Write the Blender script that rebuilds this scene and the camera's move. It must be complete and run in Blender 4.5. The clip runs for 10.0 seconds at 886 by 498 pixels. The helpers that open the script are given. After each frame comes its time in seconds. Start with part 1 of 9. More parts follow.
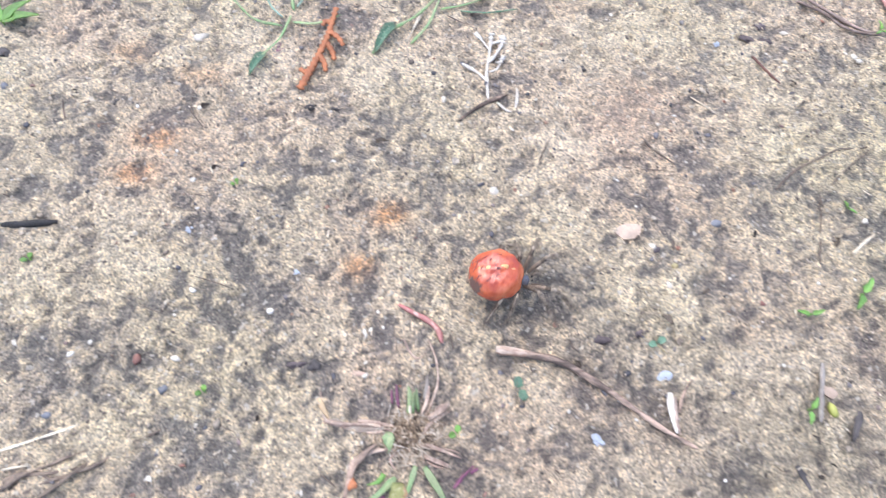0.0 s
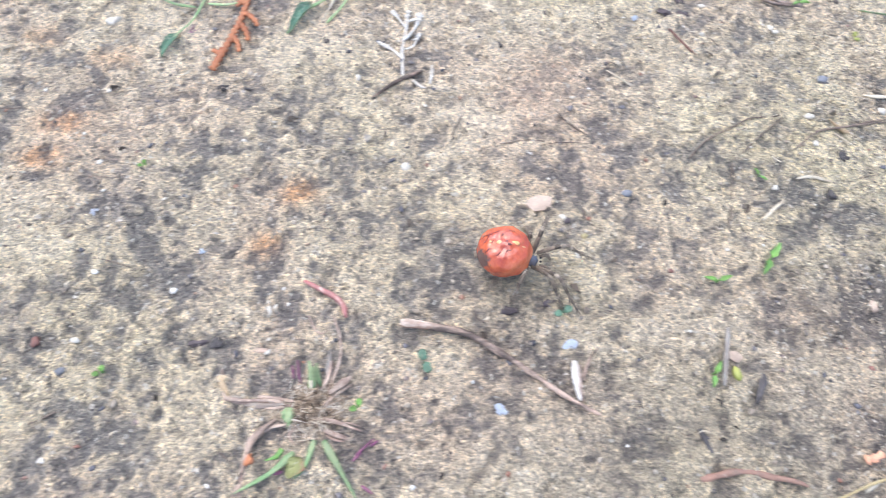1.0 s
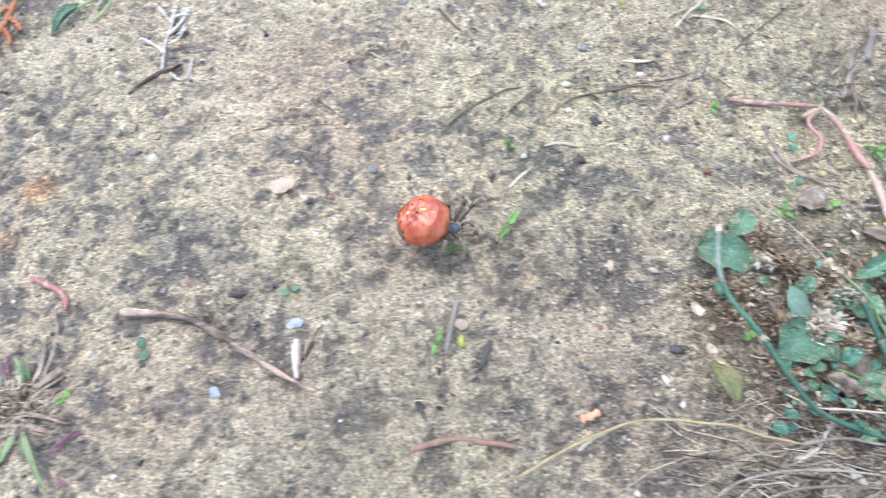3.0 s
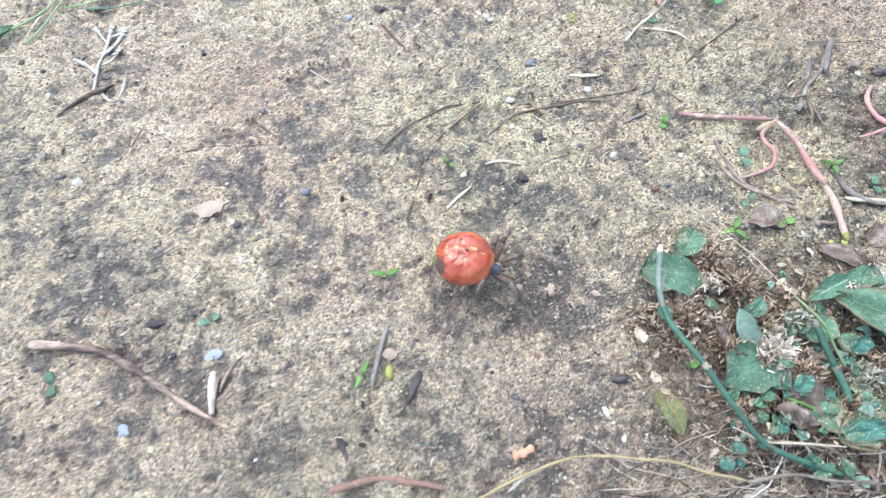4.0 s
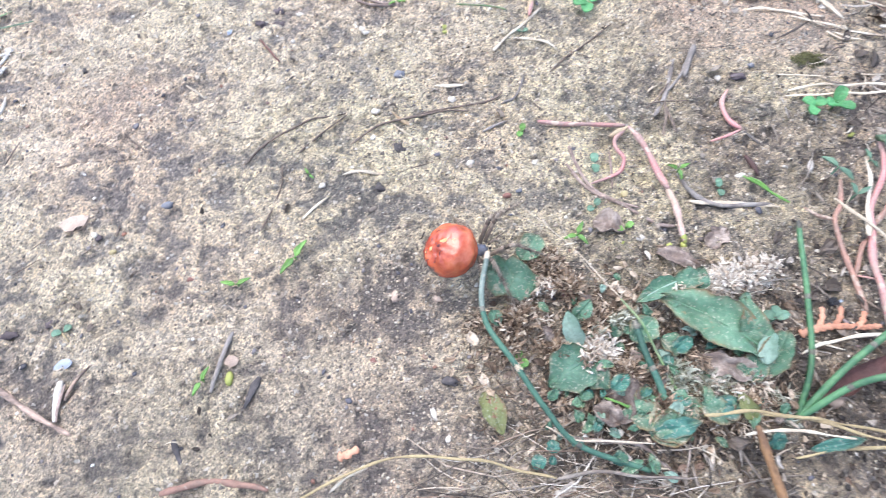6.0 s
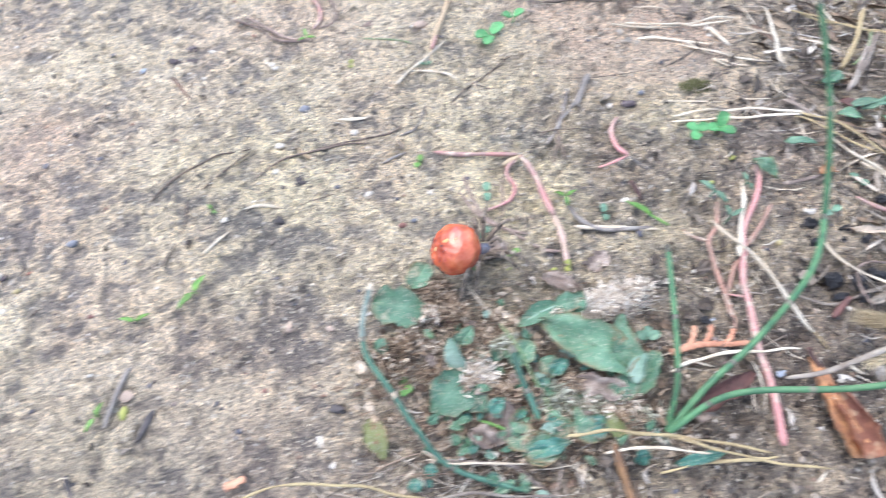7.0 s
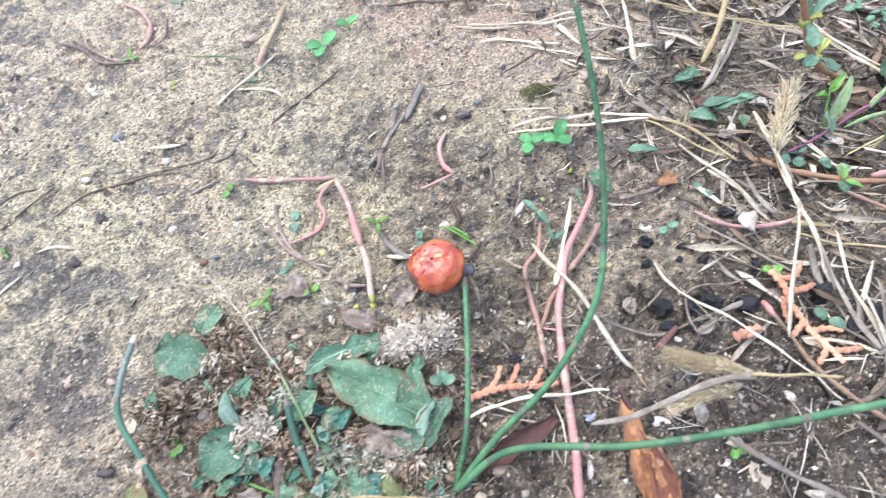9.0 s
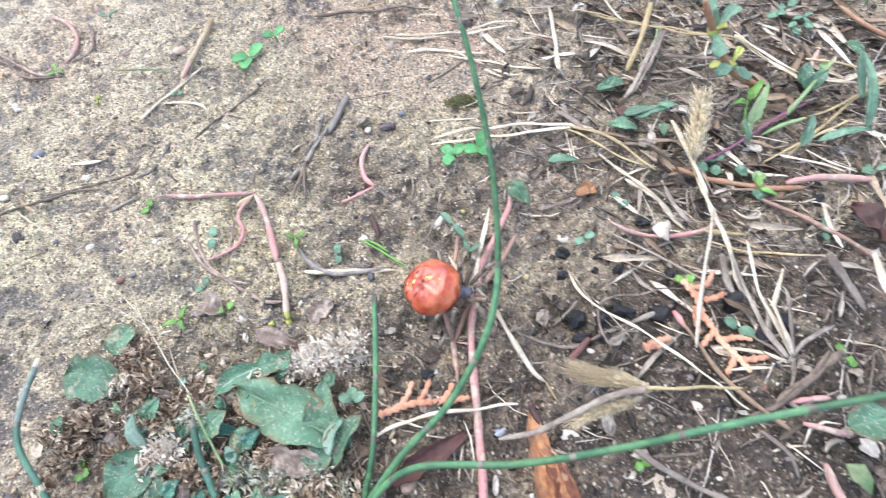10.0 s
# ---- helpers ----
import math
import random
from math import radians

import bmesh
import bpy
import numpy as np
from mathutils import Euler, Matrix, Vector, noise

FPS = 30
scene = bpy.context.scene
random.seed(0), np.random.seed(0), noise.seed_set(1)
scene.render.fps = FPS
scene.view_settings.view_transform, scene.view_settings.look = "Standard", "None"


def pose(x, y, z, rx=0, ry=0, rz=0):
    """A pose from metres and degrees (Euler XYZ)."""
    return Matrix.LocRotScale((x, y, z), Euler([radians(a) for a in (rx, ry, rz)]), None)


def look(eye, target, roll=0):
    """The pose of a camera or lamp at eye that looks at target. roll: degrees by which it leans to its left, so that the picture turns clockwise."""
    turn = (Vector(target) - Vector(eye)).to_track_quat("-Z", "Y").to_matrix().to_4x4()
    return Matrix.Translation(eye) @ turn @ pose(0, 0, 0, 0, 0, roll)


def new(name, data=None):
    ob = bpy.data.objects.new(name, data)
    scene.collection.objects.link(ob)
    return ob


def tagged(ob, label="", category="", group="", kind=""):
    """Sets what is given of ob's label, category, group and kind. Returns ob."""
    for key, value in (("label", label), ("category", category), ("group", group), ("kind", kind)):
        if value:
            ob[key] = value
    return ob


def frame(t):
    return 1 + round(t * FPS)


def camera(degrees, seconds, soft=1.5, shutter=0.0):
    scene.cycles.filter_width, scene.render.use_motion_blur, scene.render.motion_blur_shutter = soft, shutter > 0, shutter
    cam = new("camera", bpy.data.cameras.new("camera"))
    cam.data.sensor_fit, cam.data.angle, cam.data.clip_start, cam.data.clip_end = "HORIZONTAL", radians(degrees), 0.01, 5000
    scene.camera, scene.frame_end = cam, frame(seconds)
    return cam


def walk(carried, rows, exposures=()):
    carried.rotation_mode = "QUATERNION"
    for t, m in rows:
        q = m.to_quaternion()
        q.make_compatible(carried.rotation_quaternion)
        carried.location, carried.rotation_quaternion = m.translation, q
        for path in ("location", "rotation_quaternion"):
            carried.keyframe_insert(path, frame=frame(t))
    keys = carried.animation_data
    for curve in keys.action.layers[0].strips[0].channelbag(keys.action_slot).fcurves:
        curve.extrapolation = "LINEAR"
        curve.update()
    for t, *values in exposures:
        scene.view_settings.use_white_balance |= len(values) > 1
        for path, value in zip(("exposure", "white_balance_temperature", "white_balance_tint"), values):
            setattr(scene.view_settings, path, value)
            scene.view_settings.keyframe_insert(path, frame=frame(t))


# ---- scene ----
cam = camera(77.1, 10.0, soft=0.8, shutter=0.8)
cam.data.dof.use_dof, cam.data.dof.focus_distance, cam.data.dof.aperture_fstop = True, 0.136, 24.0
PATH = [
    (0, (0.00678, 0.00226, 0.13210), (0.00753, 0.06009, -0.00631), 3.32),
    (0.5, (0.01515, -0.00265, 0.13103), (0.01733, 0.05568, -0.00715), 4.27),
    (1, (0.02836, -0.00301, 0.12923), (0.03113, 0.05509, -0.00903), 3.70),
    (1.5, (0.04249, -0.00346, 0.13028), (0.04700, 0.05526, -0.00767), 4.08),
    (2, (0.05034, -0.00349, 0.13081), (0.05549, 0.05590, -0.00684), 4.14),
    (2.5, (0.07237, -0.00732, 0.12711), (0.07641, 0.05238, -0.01043), 2.19),
    (3, (0.09346, -0.01147, 0.12606), (0.09725, 0.04970, -0.01085), 0.77),
    (3.2, (0.09946, -0.01199, 0.12546), (0.10303, 0.04959, -0.01127), 0.10),
    (4.3, (0.11554, -0.00731, 0.11949), (0.11817, 0.05897, -0.01505), -1.12),
    (4.5, (0.12028, -0.00762, 0.11990), (0.12228, 0.05769, -0.01512), -1.55),
    (5, (0.13224, -0.00963, 0.11897), (0.13333, 0.05650, -0.01567), -2.21),
    (5.2, (0.13804, -0.01088, 0.11908), (0.13892, 0.05538, -0.01549), -2.42),
    (6.3, (0.15331, -0.01066, 0.12791), (0.15669, 0.05468, -0.00706), -2.10),
    (6.5, (0.15824, -0.00924, 0.12969), (0.16253, 0.05678, -0.00492), -1.79),
    (7, (0.17367, -0.01082, 0.13176), (0.17871, 0.05670, -0.00208), -1.95),
    (7.5, (0.20104, -0.00730, 0.12589), (0.20565, 0.06113, -0.00751), -3.83),
    (8, (0.21333, -0.00427, 0.11830), (0.21236, 0.06229, -0.01612), -8.00),
    (8.5, (0.22403, -0.00296, 0.12030), (0.22380, 0.06283, -0.01451), -8.06),
    (9, (0.22834, -0.00186, 0.12367), (0.22876, 0.06373, -0.01123), -7.91),
    (9.5, (0.23962, 0.00110, 0.12334), (0.24035, 0.06714, -0.01134), -7.97),
    (10, (0.24673, -0.00106, 0.12353), (0.24938, 0.06412, -0.01154), -7.12),
]
walk(cam, [(t, look(eye, target, roll)) for t, eye, target, roll in PATH], [(0.0, 0.84, 6420, 13), (0.8, 0.83, 6360, 12), (1.5, 0.81, 6270, 6), (4.5, 0.83, 6200, 6), (5.2, 0.88, 6260, 10), (6.5, 0.97, 6240, 13), (7.5, 0.97, 6240, 10), (10.0, 0.97, 6400, 10)])

# ---- world and light ----
SUN_AZ, SUN_EL = 130.0, 66.0       # degrees: from +x towards +y, and above the ground
world = bpy.data.worlds.new("sky")
scene.world = world
world.use_nodes = True
wn = world.node_tree.nodes
sky = wn.new("ShaderNodeTexSky")
sky.sky_type, sky.sun_disc = "NISHITA", False
sky.sun_elevation, sky.sun_rotation = radians(SUN_EL), radians(90 - SUN_AZ)
sky.air_density, sky.dust_density = 1.0, 3.0
world.node_tree.links.new(sky.outputs[0], wn["Background"].inputs[0])
wn["Background"].inputs[1].default_value = 0.15
sun_data = bpy.data.lights.new("sun", "SUN")
sun_data.energy, sun_data.angle, sun_data.color = 1.33, radians(98), (0.98, 0.985, 1.0)
sun = new("sun", sun_data)
_d = Vector((math.cos(radians(SUN_EL)) * math.cos(radians(SUN_AZ)), math.cos(radians(SUN_EL)) * math.sin(radians(SUN_AZ)), math.sin(radians(SUN_EL))))
sun.matrix_world = look(_d * 3, (0, 0, 0))
scene.view_settings.exposure = 1.12

# ---- relief of the ground ----
MM = 0.001
_lat = np.random.RandomState(7).rand(256, 256)


def vnoise(x, y, size, shift=0):
    """Smooth noise from -1 to 1 with features of that many millimetres."""
    u, v = np.asarray(x) / size + 31.7 * shift + 500, np.asarray(y) / size + 17.3 * shift + 500
    i, j = np.floor(u).astype(int), np.floor(v).astype(int)
    f, g = u - i, v - j
    f, g = f * f * (3 - 2 * f), g * g * (3 - 2 * g)
    q = lambda a, b: _lat[(i + a) % 256, (j + b) % 256]
    return 2 * (q(0, 0) * (1 - f) * (1 - g) + q(1, 0) * f * (1 - g) + q(0, 1) * (1 - f) * g + q(1, 1) * f * g) - 1


def litter_zone(x, y):
    """0 on the bare sandy crust, 1 in the weedy, littered part (millimetres)."""
    edge = 228 + 0.25 * np.asarray(y) + 12 * vnoise(x, y, 30, 9)
    edge = np.where(np.asarray(y) < 45, edge - 60 * np.clip((45 - np.asarray(y)) / 30, 0, 1), edge)
    return np.clip((np.asarray(x) - edge) / 50 + 0.4, 0, 1)


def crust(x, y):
    """1 on the raised granular plates of the sandy crust, 0 in the hollows between them; drives height and colour."""
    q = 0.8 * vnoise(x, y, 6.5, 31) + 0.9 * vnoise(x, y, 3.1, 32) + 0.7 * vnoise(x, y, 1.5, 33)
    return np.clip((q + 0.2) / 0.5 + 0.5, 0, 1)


def ground_h(x, y, fine=True):
    """Height of the ground in millimetres; fine: with its crust and grains."""
    x, y = np.asarray(x, float), np.asarray(y, float)
    z = 1.1 * vnoise(x, y, 60, 1) + 0.6 * vnoise(x, y, 17, 2) + 0.45 * vnoise(x, y, 6.5, 3)
    if fine:
        z = z + crust(x, y) * (0.55 + 0.6 * np.abs(vnoise(x, y, 1.1, 4))) + 0.3 * vnoise(x, y, 2.2, 5) - 0.3
    z = z - 0.5 * np.clip(vnoise(x, y, 4.3, 6) - 0.35, 0, 0.5) * 2 - 0.3 * np.clip(vnoise(x, y, 2.3, 7) - 0.45, 0, 0.4) * 2 - 0.9 * np.clip(vnoise(x, y, 9.0, 8) - 0.45, 0, 0.5)
    smooth = np.exp(-(((x - 262) / 30) ** 2 + ((y - 118) / 17) ** 2))
    rough = np.clip((x - 150 - 0.3 * y) / 40, 0, 1) * (1 - 0.8 * smooth)
    z = z + rough * (1.3 * vnoise(x, y, 5.5, 13) + 1.5 * np.abs(vnoise(x, y, 3.4, 14)) + 0.9 * vnoise(x, y, 1.9, 15))
    return z * (1 - 0.6 * smooth) + 2.5 * smooth - 1.0 * litter_zone(x, y)


def gz(x, y):
    """Height of the smoothed ground at one place, in millimetres."""
    return float(np.mean(ground_h(x + np.array([0, 2, -2, 0, 0]), y + np.array([0, 0, 0, 2, -2]), False)))


# ---- materials ----
def nodes_of(name):
    m = bpy.data.materials.new(name)
    m.use_nodes = True
    t = m.node_tree
    return m, t, t.nodes["Principled BSDF"], t.links.new


def noise_node(t, vec, scale, detail=4.0, rough=0.6):
    n = t.nodes.new("ShaderNodeTexNoise")
    n.inputs["Scale"].default_value, n.inputs["Detail"].default_value, n.inputs["Roughness"].default_value = scale, detail, rough
    t.links.new(vec, n.inputs["Vector"])
    return n.outputs["Fac"]


def ramp(t, fac, stops):
    r = t.nodes.new("ShaderNodeValToRGB")
    e = r.color_ramp.elements
    e[0].position, e[1].position = stops[0][0], stops[-1][0]
    for p, c in stops[1:-1]:
        e.new(p)
    for el, (p, c) in zip(e, stops):
        el.color = (*c, 1) if not isinstance(c, (int, float)) else (c, c, c, 1)
    t.links.new(fac, r.inputs[0])
    return r.outputs[0]


def mix(t, fac, a, b, mode="MIX"):
    n = t.nodes.new("ShaderNodeMix")
    n.data_type, n.blend_type = "RGBA", mode
    for k, v in ((0, fac), (6, a), (7, b)):
        if isinstance(v, (int, float)):
            n.inputs[k].default_value = v
        elif isinstance(v, tuple):
            n.inputs[k].default_value = (*v, 1)
        else:
            t.links.new(v, n.inputs[k])
    return n.outputs[2]


def bump(t, p, height, strength, dist, prev=None):
    b = t.nodes.new("ShaderNodeBump")
    b.inputs["Strength"].default_value, b.inputs["Distance"].default_value = strength, dist
    t.links.new(height, b.inputs["Height"])
    if prev is not None:
        t.links.new(prev, b.inputs["Normal"])
    return b.outputs[0]


def coords(t, kind="Object"):
    return t.nodes.new("ShaderNodeTexCoord").outputs[kind]


def plain(name, base, dark, rough=0.6, big=90, fine=900, relief=0.25, spec=0.4, tint=0.25, spots=None, stretch=None, soft=0.0):
    """A mottled natural surface: base to dark by two noises, varied a little from piece to piece."""
    m, t, p, link = nodes_of(name)
    c = coords(t)
    if stretch:
        mp = t.nodes.new("ShaderNodeMapping")
        mp.inputs["Scale"].default_value = stretch
        link(c, mp.inputs["Vector"])
        c = mp.outputs[0]
    info = t.nodes.new("ShaderNodeObjectInfo").outputs["Random"]
    n1, n2 = noise_node(t, c, big, 3), noise_node(t, c, fine, 4, 0.7)
    col = mix(t, ramp(t, n1, [(0.40, 0.0), (0.60, 1.0)]), base, dark)
    col = mix(t, 0.5, col, ramp(t, n2, [(0.25, 0.35), (0.5, 1.0), (0.8, 1.35)]), "MULTIPLY")
    vary = ramp(t, info, [(0.0, 1.0 - tint), (1.0, 1.0 + tint)])
    col = mix(t, 1.0, col, vary, "MULTIPLY")
    if spots:
        sp = noise_node(t, c, spots[0], 2, 0.5)
        col = mix(t, ramp(t, sp, [(spots[1], 0.0), (spots[1] + 0.06, 1.0)]), col, spots[2])
    link(col, p.inputs["Base Color"])
    p.inputs["Roughness"].default_value = rough
    p.inputs["Specular IOR Level"].default_value = spec
    if soft:
        p.inputs["Subsurface Weight"].default_value = soft
        p.inputs["Subsurface Radius"].default_value = (0.0012, 0.0008, 0.0004)
        p.inputs["Subsurface Scale"].default_value = 1.0
    link(bump(t, p, n2, relief, 0.0006), p.inputs["Normal"])
    return m


def leafy(name, base, dark, vein, worn):
    """A leaf surface: mottled, paler along its veins, with worn or dusty spots."""
    m, t, p, link = nodes_of(name)
    c = coords(t)
    n1, n2, sp = noise_node(t, c, 130, 4, 0.65), noise_node(t, c, 1100, 4, 0.7), noise_node(t, c, worn[0], 4, 0.65)
    col = mix(t, ramp(t, n1, [(0.35, 0.0), (0.65, 1.0)]), base, dark)
    at = t.nodes.new("ShaderNodeAttribute")
    at.attribute_name = "vein"
    half = t.nodes.new("ShaderNodeMath")
    half.operation = "MULTIPLY"
    half.inputs[1].default_value = 0.35
    link(at.outputs["Fac"], half.inputs[0])
    col = mix(t, half.outputs[0], col, vein)
    col = mix(t, 0.5, col, ramp(t, n2, [(0.25, 0.45), (0.5, 1.0), (0.8, 1.5)]), "MULTIPLY")
    col = mix(t, ramp(t, sp, [(worn[1], 0.0), (worn[1] + 0.05, 0.85)]), col, worn[2])
    edge = t.nodes.new("ShaderNodeAttribute")
    edge.attribute_name = "rim"
    brown = t.nodes.new("ShaderNodeMath")
    brown.operation = "MULTIPLY"
    link(edge.outputs["Fac"], brown.inputs[0])
    link(ramp(t, noise_node(t, c, 190, 3, 0.6), [(0.42, 0.0), (0.62, 1.0)]), brown.inputs[1])
    col = mix(t, brown.outputs[0], col, (0.26, 0.17, 0.10))
    grey = noise_node(t, c, 420, 5, 0.7)
    col = mix(t, ramp(t, grey, [(0.54, 0.0), (0.70, 0.3)]), col, (0.34, 0.36, 0.27))
    dust = noise_node(t, c, 1700, 2, 0.5)
    col = mix(t, ramp(t, dust, [(0.60, 0.0), (0.68, 0.5)]), col, (0.58, 0.56, 0.47))
    info = t.nodes.new("ShaderNodeObjectInfo").outputs["Random"]
    col = mix(t, 1.0, col, ramp(t, info, [(0.0, (0.75, 0.8, 0.8)), (1.0, (1.2, 1.15, 1.1))]), "MULTIPLY")
    link(col, p.inputs["Base Color"])
    p.inputs["Roughness"].default_value = 0.55
    p.inputs["Specular IOR Level"].default_value = 0.35
    p.inputs["Subsurface Weight"].default_value = 0.1
    p.inputs["Subsurface Radius"].default_value = (0.0006, 0.001, 0.0004)
    p.inputs["Subsurface Scale"].default_value = 1.0
    b = bump(t, p, at.outputs["Fac"], 0.5, 0.0004)
    link(bump(t, p, n1, 0.5, 0.0008, b), p.inputs["Normal"])
    return m


def soil_material(name):
    m, t, p, link = nodes_of(name)
    c = coords(t)
    n_patch = noise_node(t, c, 34, 3, 0.55)
    n_crumb = noise_node(t, c, 210, 6, 0.72)
    n_grain = noise_node(t, c, 1750, 4, 0.8)
    add = t.nodes.new("ShaderNodeMath")
    add.operation = "MULTIPLY_ADD"
    link(n_patch, add.inputs[0])
    add.inputs[1].default_value = 0.55
    attr = {}
    # damp, humus and brown also carry painted shade, pale also painted brightness
    for key in ("rust", "damp", "pale", "loam", "humus_shade", "crust", "brown", "ochre"):
        a = t.nodes.new("ShaderNodeAttribute")
        a.attribute_name = key
        attr[key] = a.outputs["Fac"]
    half = t.nodes.new("ShaderNodeMath")
    half.operation = "MULTIPLY_ADD"
    link(n_crumb, half.inputs[0])
    half.inputs[1].default_value = 0.5
    mid = t.nodes.new("ShaderNodeMath")
    mid.operation = "MULTIPLY_ADD"
    link(noise_node(t, c, 430, 6, 0.75), mid.inputs[0])
    mid.inputs[1].default_value, mid.inputs[2].default_value = 0.62, -0.165
    link(mid.outputs[0], half.inputs[2])
    link(half.outputs[0], add.inputs[2])
    # the hollows between plates are darkened in the colour too, besides by relief
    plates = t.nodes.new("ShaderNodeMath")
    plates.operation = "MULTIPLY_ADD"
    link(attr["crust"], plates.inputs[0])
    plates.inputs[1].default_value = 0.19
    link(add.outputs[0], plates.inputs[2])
    sub = t.nodes.new("ShaderNodeMath")
    sub.operation = "MULTIPLY_ADD"
    link(attr["damp"], sub.inputs[0])
    sub.inputs[1].default_value = -0.12
    link(plates.outputs[0], sub.inputs[2])
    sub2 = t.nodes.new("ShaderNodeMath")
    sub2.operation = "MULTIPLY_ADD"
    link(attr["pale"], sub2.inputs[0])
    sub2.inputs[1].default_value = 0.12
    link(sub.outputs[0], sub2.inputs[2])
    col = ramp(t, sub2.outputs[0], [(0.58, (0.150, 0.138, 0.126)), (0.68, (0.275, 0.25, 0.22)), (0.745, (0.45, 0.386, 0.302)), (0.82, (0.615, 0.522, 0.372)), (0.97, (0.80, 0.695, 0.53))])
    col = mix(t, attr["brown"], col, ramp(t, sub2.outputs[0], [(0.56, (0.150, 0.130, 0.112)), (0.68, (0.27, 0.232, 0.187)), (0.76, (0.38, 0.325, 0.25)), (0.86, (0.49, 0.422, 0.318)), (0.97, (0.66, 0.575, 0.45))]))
    col = mix(t, attr["ochre"], col, mix(t, 1.0, col, (0.985, 1.02, 0.95), "MULTIPLY"))
    col = mix(t, attr["loam"], col, ramp(t, n_crumb, [(0.35, (0.52, 0.405, 0.30)), (0.65, (0.72, 0.58, 0.435))]))
    # dark soil colour, also used for painted shade between the weeds
    col = mix(t, attr["humus_shade"], col, ramp(t, n_crumb, [(0.36, (0.03, 0.024, 0.019)), (0.5, (0.088, 0.066, 0.050)), (0.66, (0.25, 0.197, 0.145))]))
    hue = noise_node(t, c, 17, 2, 0.5)
    col = mix(t, 1.0, col, ramp(t, hue, [(0.36, (1.04, 0.98, 0.99)), (0.5, (1.0, 1.0, 1.0)), (0.64, (0.99, 1.0, 0.955))]), "MULTIPLY")
    rust = mix(t, 1.0, col, (1.15, 0.72, 0.42), "MULTIPLY")
    col = mix(t, attr["rust"], col, rust)
    col = mix(t, 0.9, col, ramp(t, n_grain, [(0.34, (0.26, 0.26, 0.27)), (0.45, (0.76, 0.755, 0.755)), (0.54, (1.16, 1.145, 1.11)), (0.66, (1.8, 1.74, 1.63))]), "MULTIPLY")
    vor = t.nodes.new("ShaderNodeTexVoronoi")
    vor.inputs["Scale"].default_value = 1250
    warp = t.nodes.new("ShaderNodeTexNoise")
    warp.inputs["Scale"].default_value, warp.inputs["Detail"].default_value = 1400, 2
    link(c, warp.inputs["Vector"])
    wv = t.nodes.new("ShaderNodeVectorMath")
    wv.operation = "MULTIPLY_ADD"
    link(warp.outputs["Color"], wv.inputs[0])
    wv.inputs[1].default_value = (0.0012, 0.0012, 0.0012)
    link(c, wv.inputs[2])
    link(wv.outputs[0], vor.inputs["Vector"])
    sep = t.nodes.new("ShaderNodeSeparateColor")
    link(vor.outputs["Color"], sep.inputs[0])
    col = mix(t, 0.85, col, ramp(t, sep.outputs[2], [(0.0, (0.50, 0.50, 0.51)), (0.35, (0.85, 0.85, 0.85)), (0.7, (1.12, 1.10, 1.06)), (1.0, (1.4, 1.36, 1.29))]), "MULTIPLY")
    col = mix(t, ramp(t, sep.outputs[0], [(0.975, 0.0), (0.985, 0.7)]), col, (0.72, 0.68, 0.60))
    col = mix(t, ramp(t, sep.outputs[1], [(0.975, 0.0), (0.985, 0.6)]), col, (0.09, 0.08, 0.075))
    link(col, p.inputs["Base Color"])
    p.inputs["Roughness"].default_value = 0.5
    p.inputs["Specular IOR Level"].default_value = 1.0
    dome = ramp(t, vor.outputs["Distance"], [(0.0, 1.0), (0.75, 0.0)])
    b0 = bump(t, p, dome, 0.8, 0.0008)
    b1 = bump(t, p, n_crumb, 0.6, 0.0013, b0)
    link(bump(t, p, n_grain, 0.8, 0.0007, b1), p.inputs["Normal"])
    return m


SOIL = soil_material("sandy_soil")


def crumb_material(name):
    m, t, p, link = nodes_of(name)
    isl = t.nodes.new("ShaderNodeNewGeometry").outputs["Random Per Island"]
    col = ramp(t, isl, [(0.0, (0.13, 0.11, 0.10)), (0.12, (0.20, 0.17, 0.145)), (0.4, (0.34, 0.295, 0.24)), (0.9, (0.50, 0.425, 0.34)), (0.97, (0.54, 0.47, 0.385)), (1.0, (0.60, 0.54, 0.46))])
    n = noise_node(t, coords(t), 1300, 3)
    col = mix(t, 0.6, col, ramp(t, n, [(0.3, 0.5), (0.7, 1.4)]), "MULTIPLY")
    link(col, p.inputs["Base Color"])
    p.inputs["Roughness"].default_value = 0.85
    return m


CRUMB = crumb_material("sand_crumbs")
PINK = plain("pink_stem", (0.61, 0.30, 0.29), (0.51, 0.35, 0.31), 0.42, 120, 1200, 0.25, spots=(300, 0.60, (0.64, 0.50, 0.42)), soft=0.1)
REDPINK = plain("red_pink_stem", (0.64, 0.20, 0.21), (0.54, 0.26, 0.24), 0.45, 160, 1200, 0.3, spots=(300, 0.62, (0.64, 0.45, 0.40)))
BROWNPINK = plain("brownish_pink_stem", (0.46, 0.27, 0.21), (0.36, 0.25, 0.20), 0.5, 200, 1200, 0.5, spots=(300, 0.60, (0.52, 0.42, 0.34)))
GREYPINK = plain("faded_stem", (0.47, 0.37, 0.32), (0.28, 0.215, 0.185), 0.7, 300, 1400, 0.7)
TAN = plain("brown_purslane_stem", (0.58, 0.28, 0.17), (0.52, 0.33, 0.21), 0.42, 90, 900, 0.3)
DULLTAN = plain("dull_tan_twig", (0.44, 0.31, 0.20), (0.36, 0.25, 0.18), 0.5, 120, 900, 0.3)
FLESHY = plain("fleshy_bluish_leaf", (0.18, 0.32, 0.22), (0.115, 0.22, 0.15), 0.45, 260, 1200, 0.25, soft=0.1)
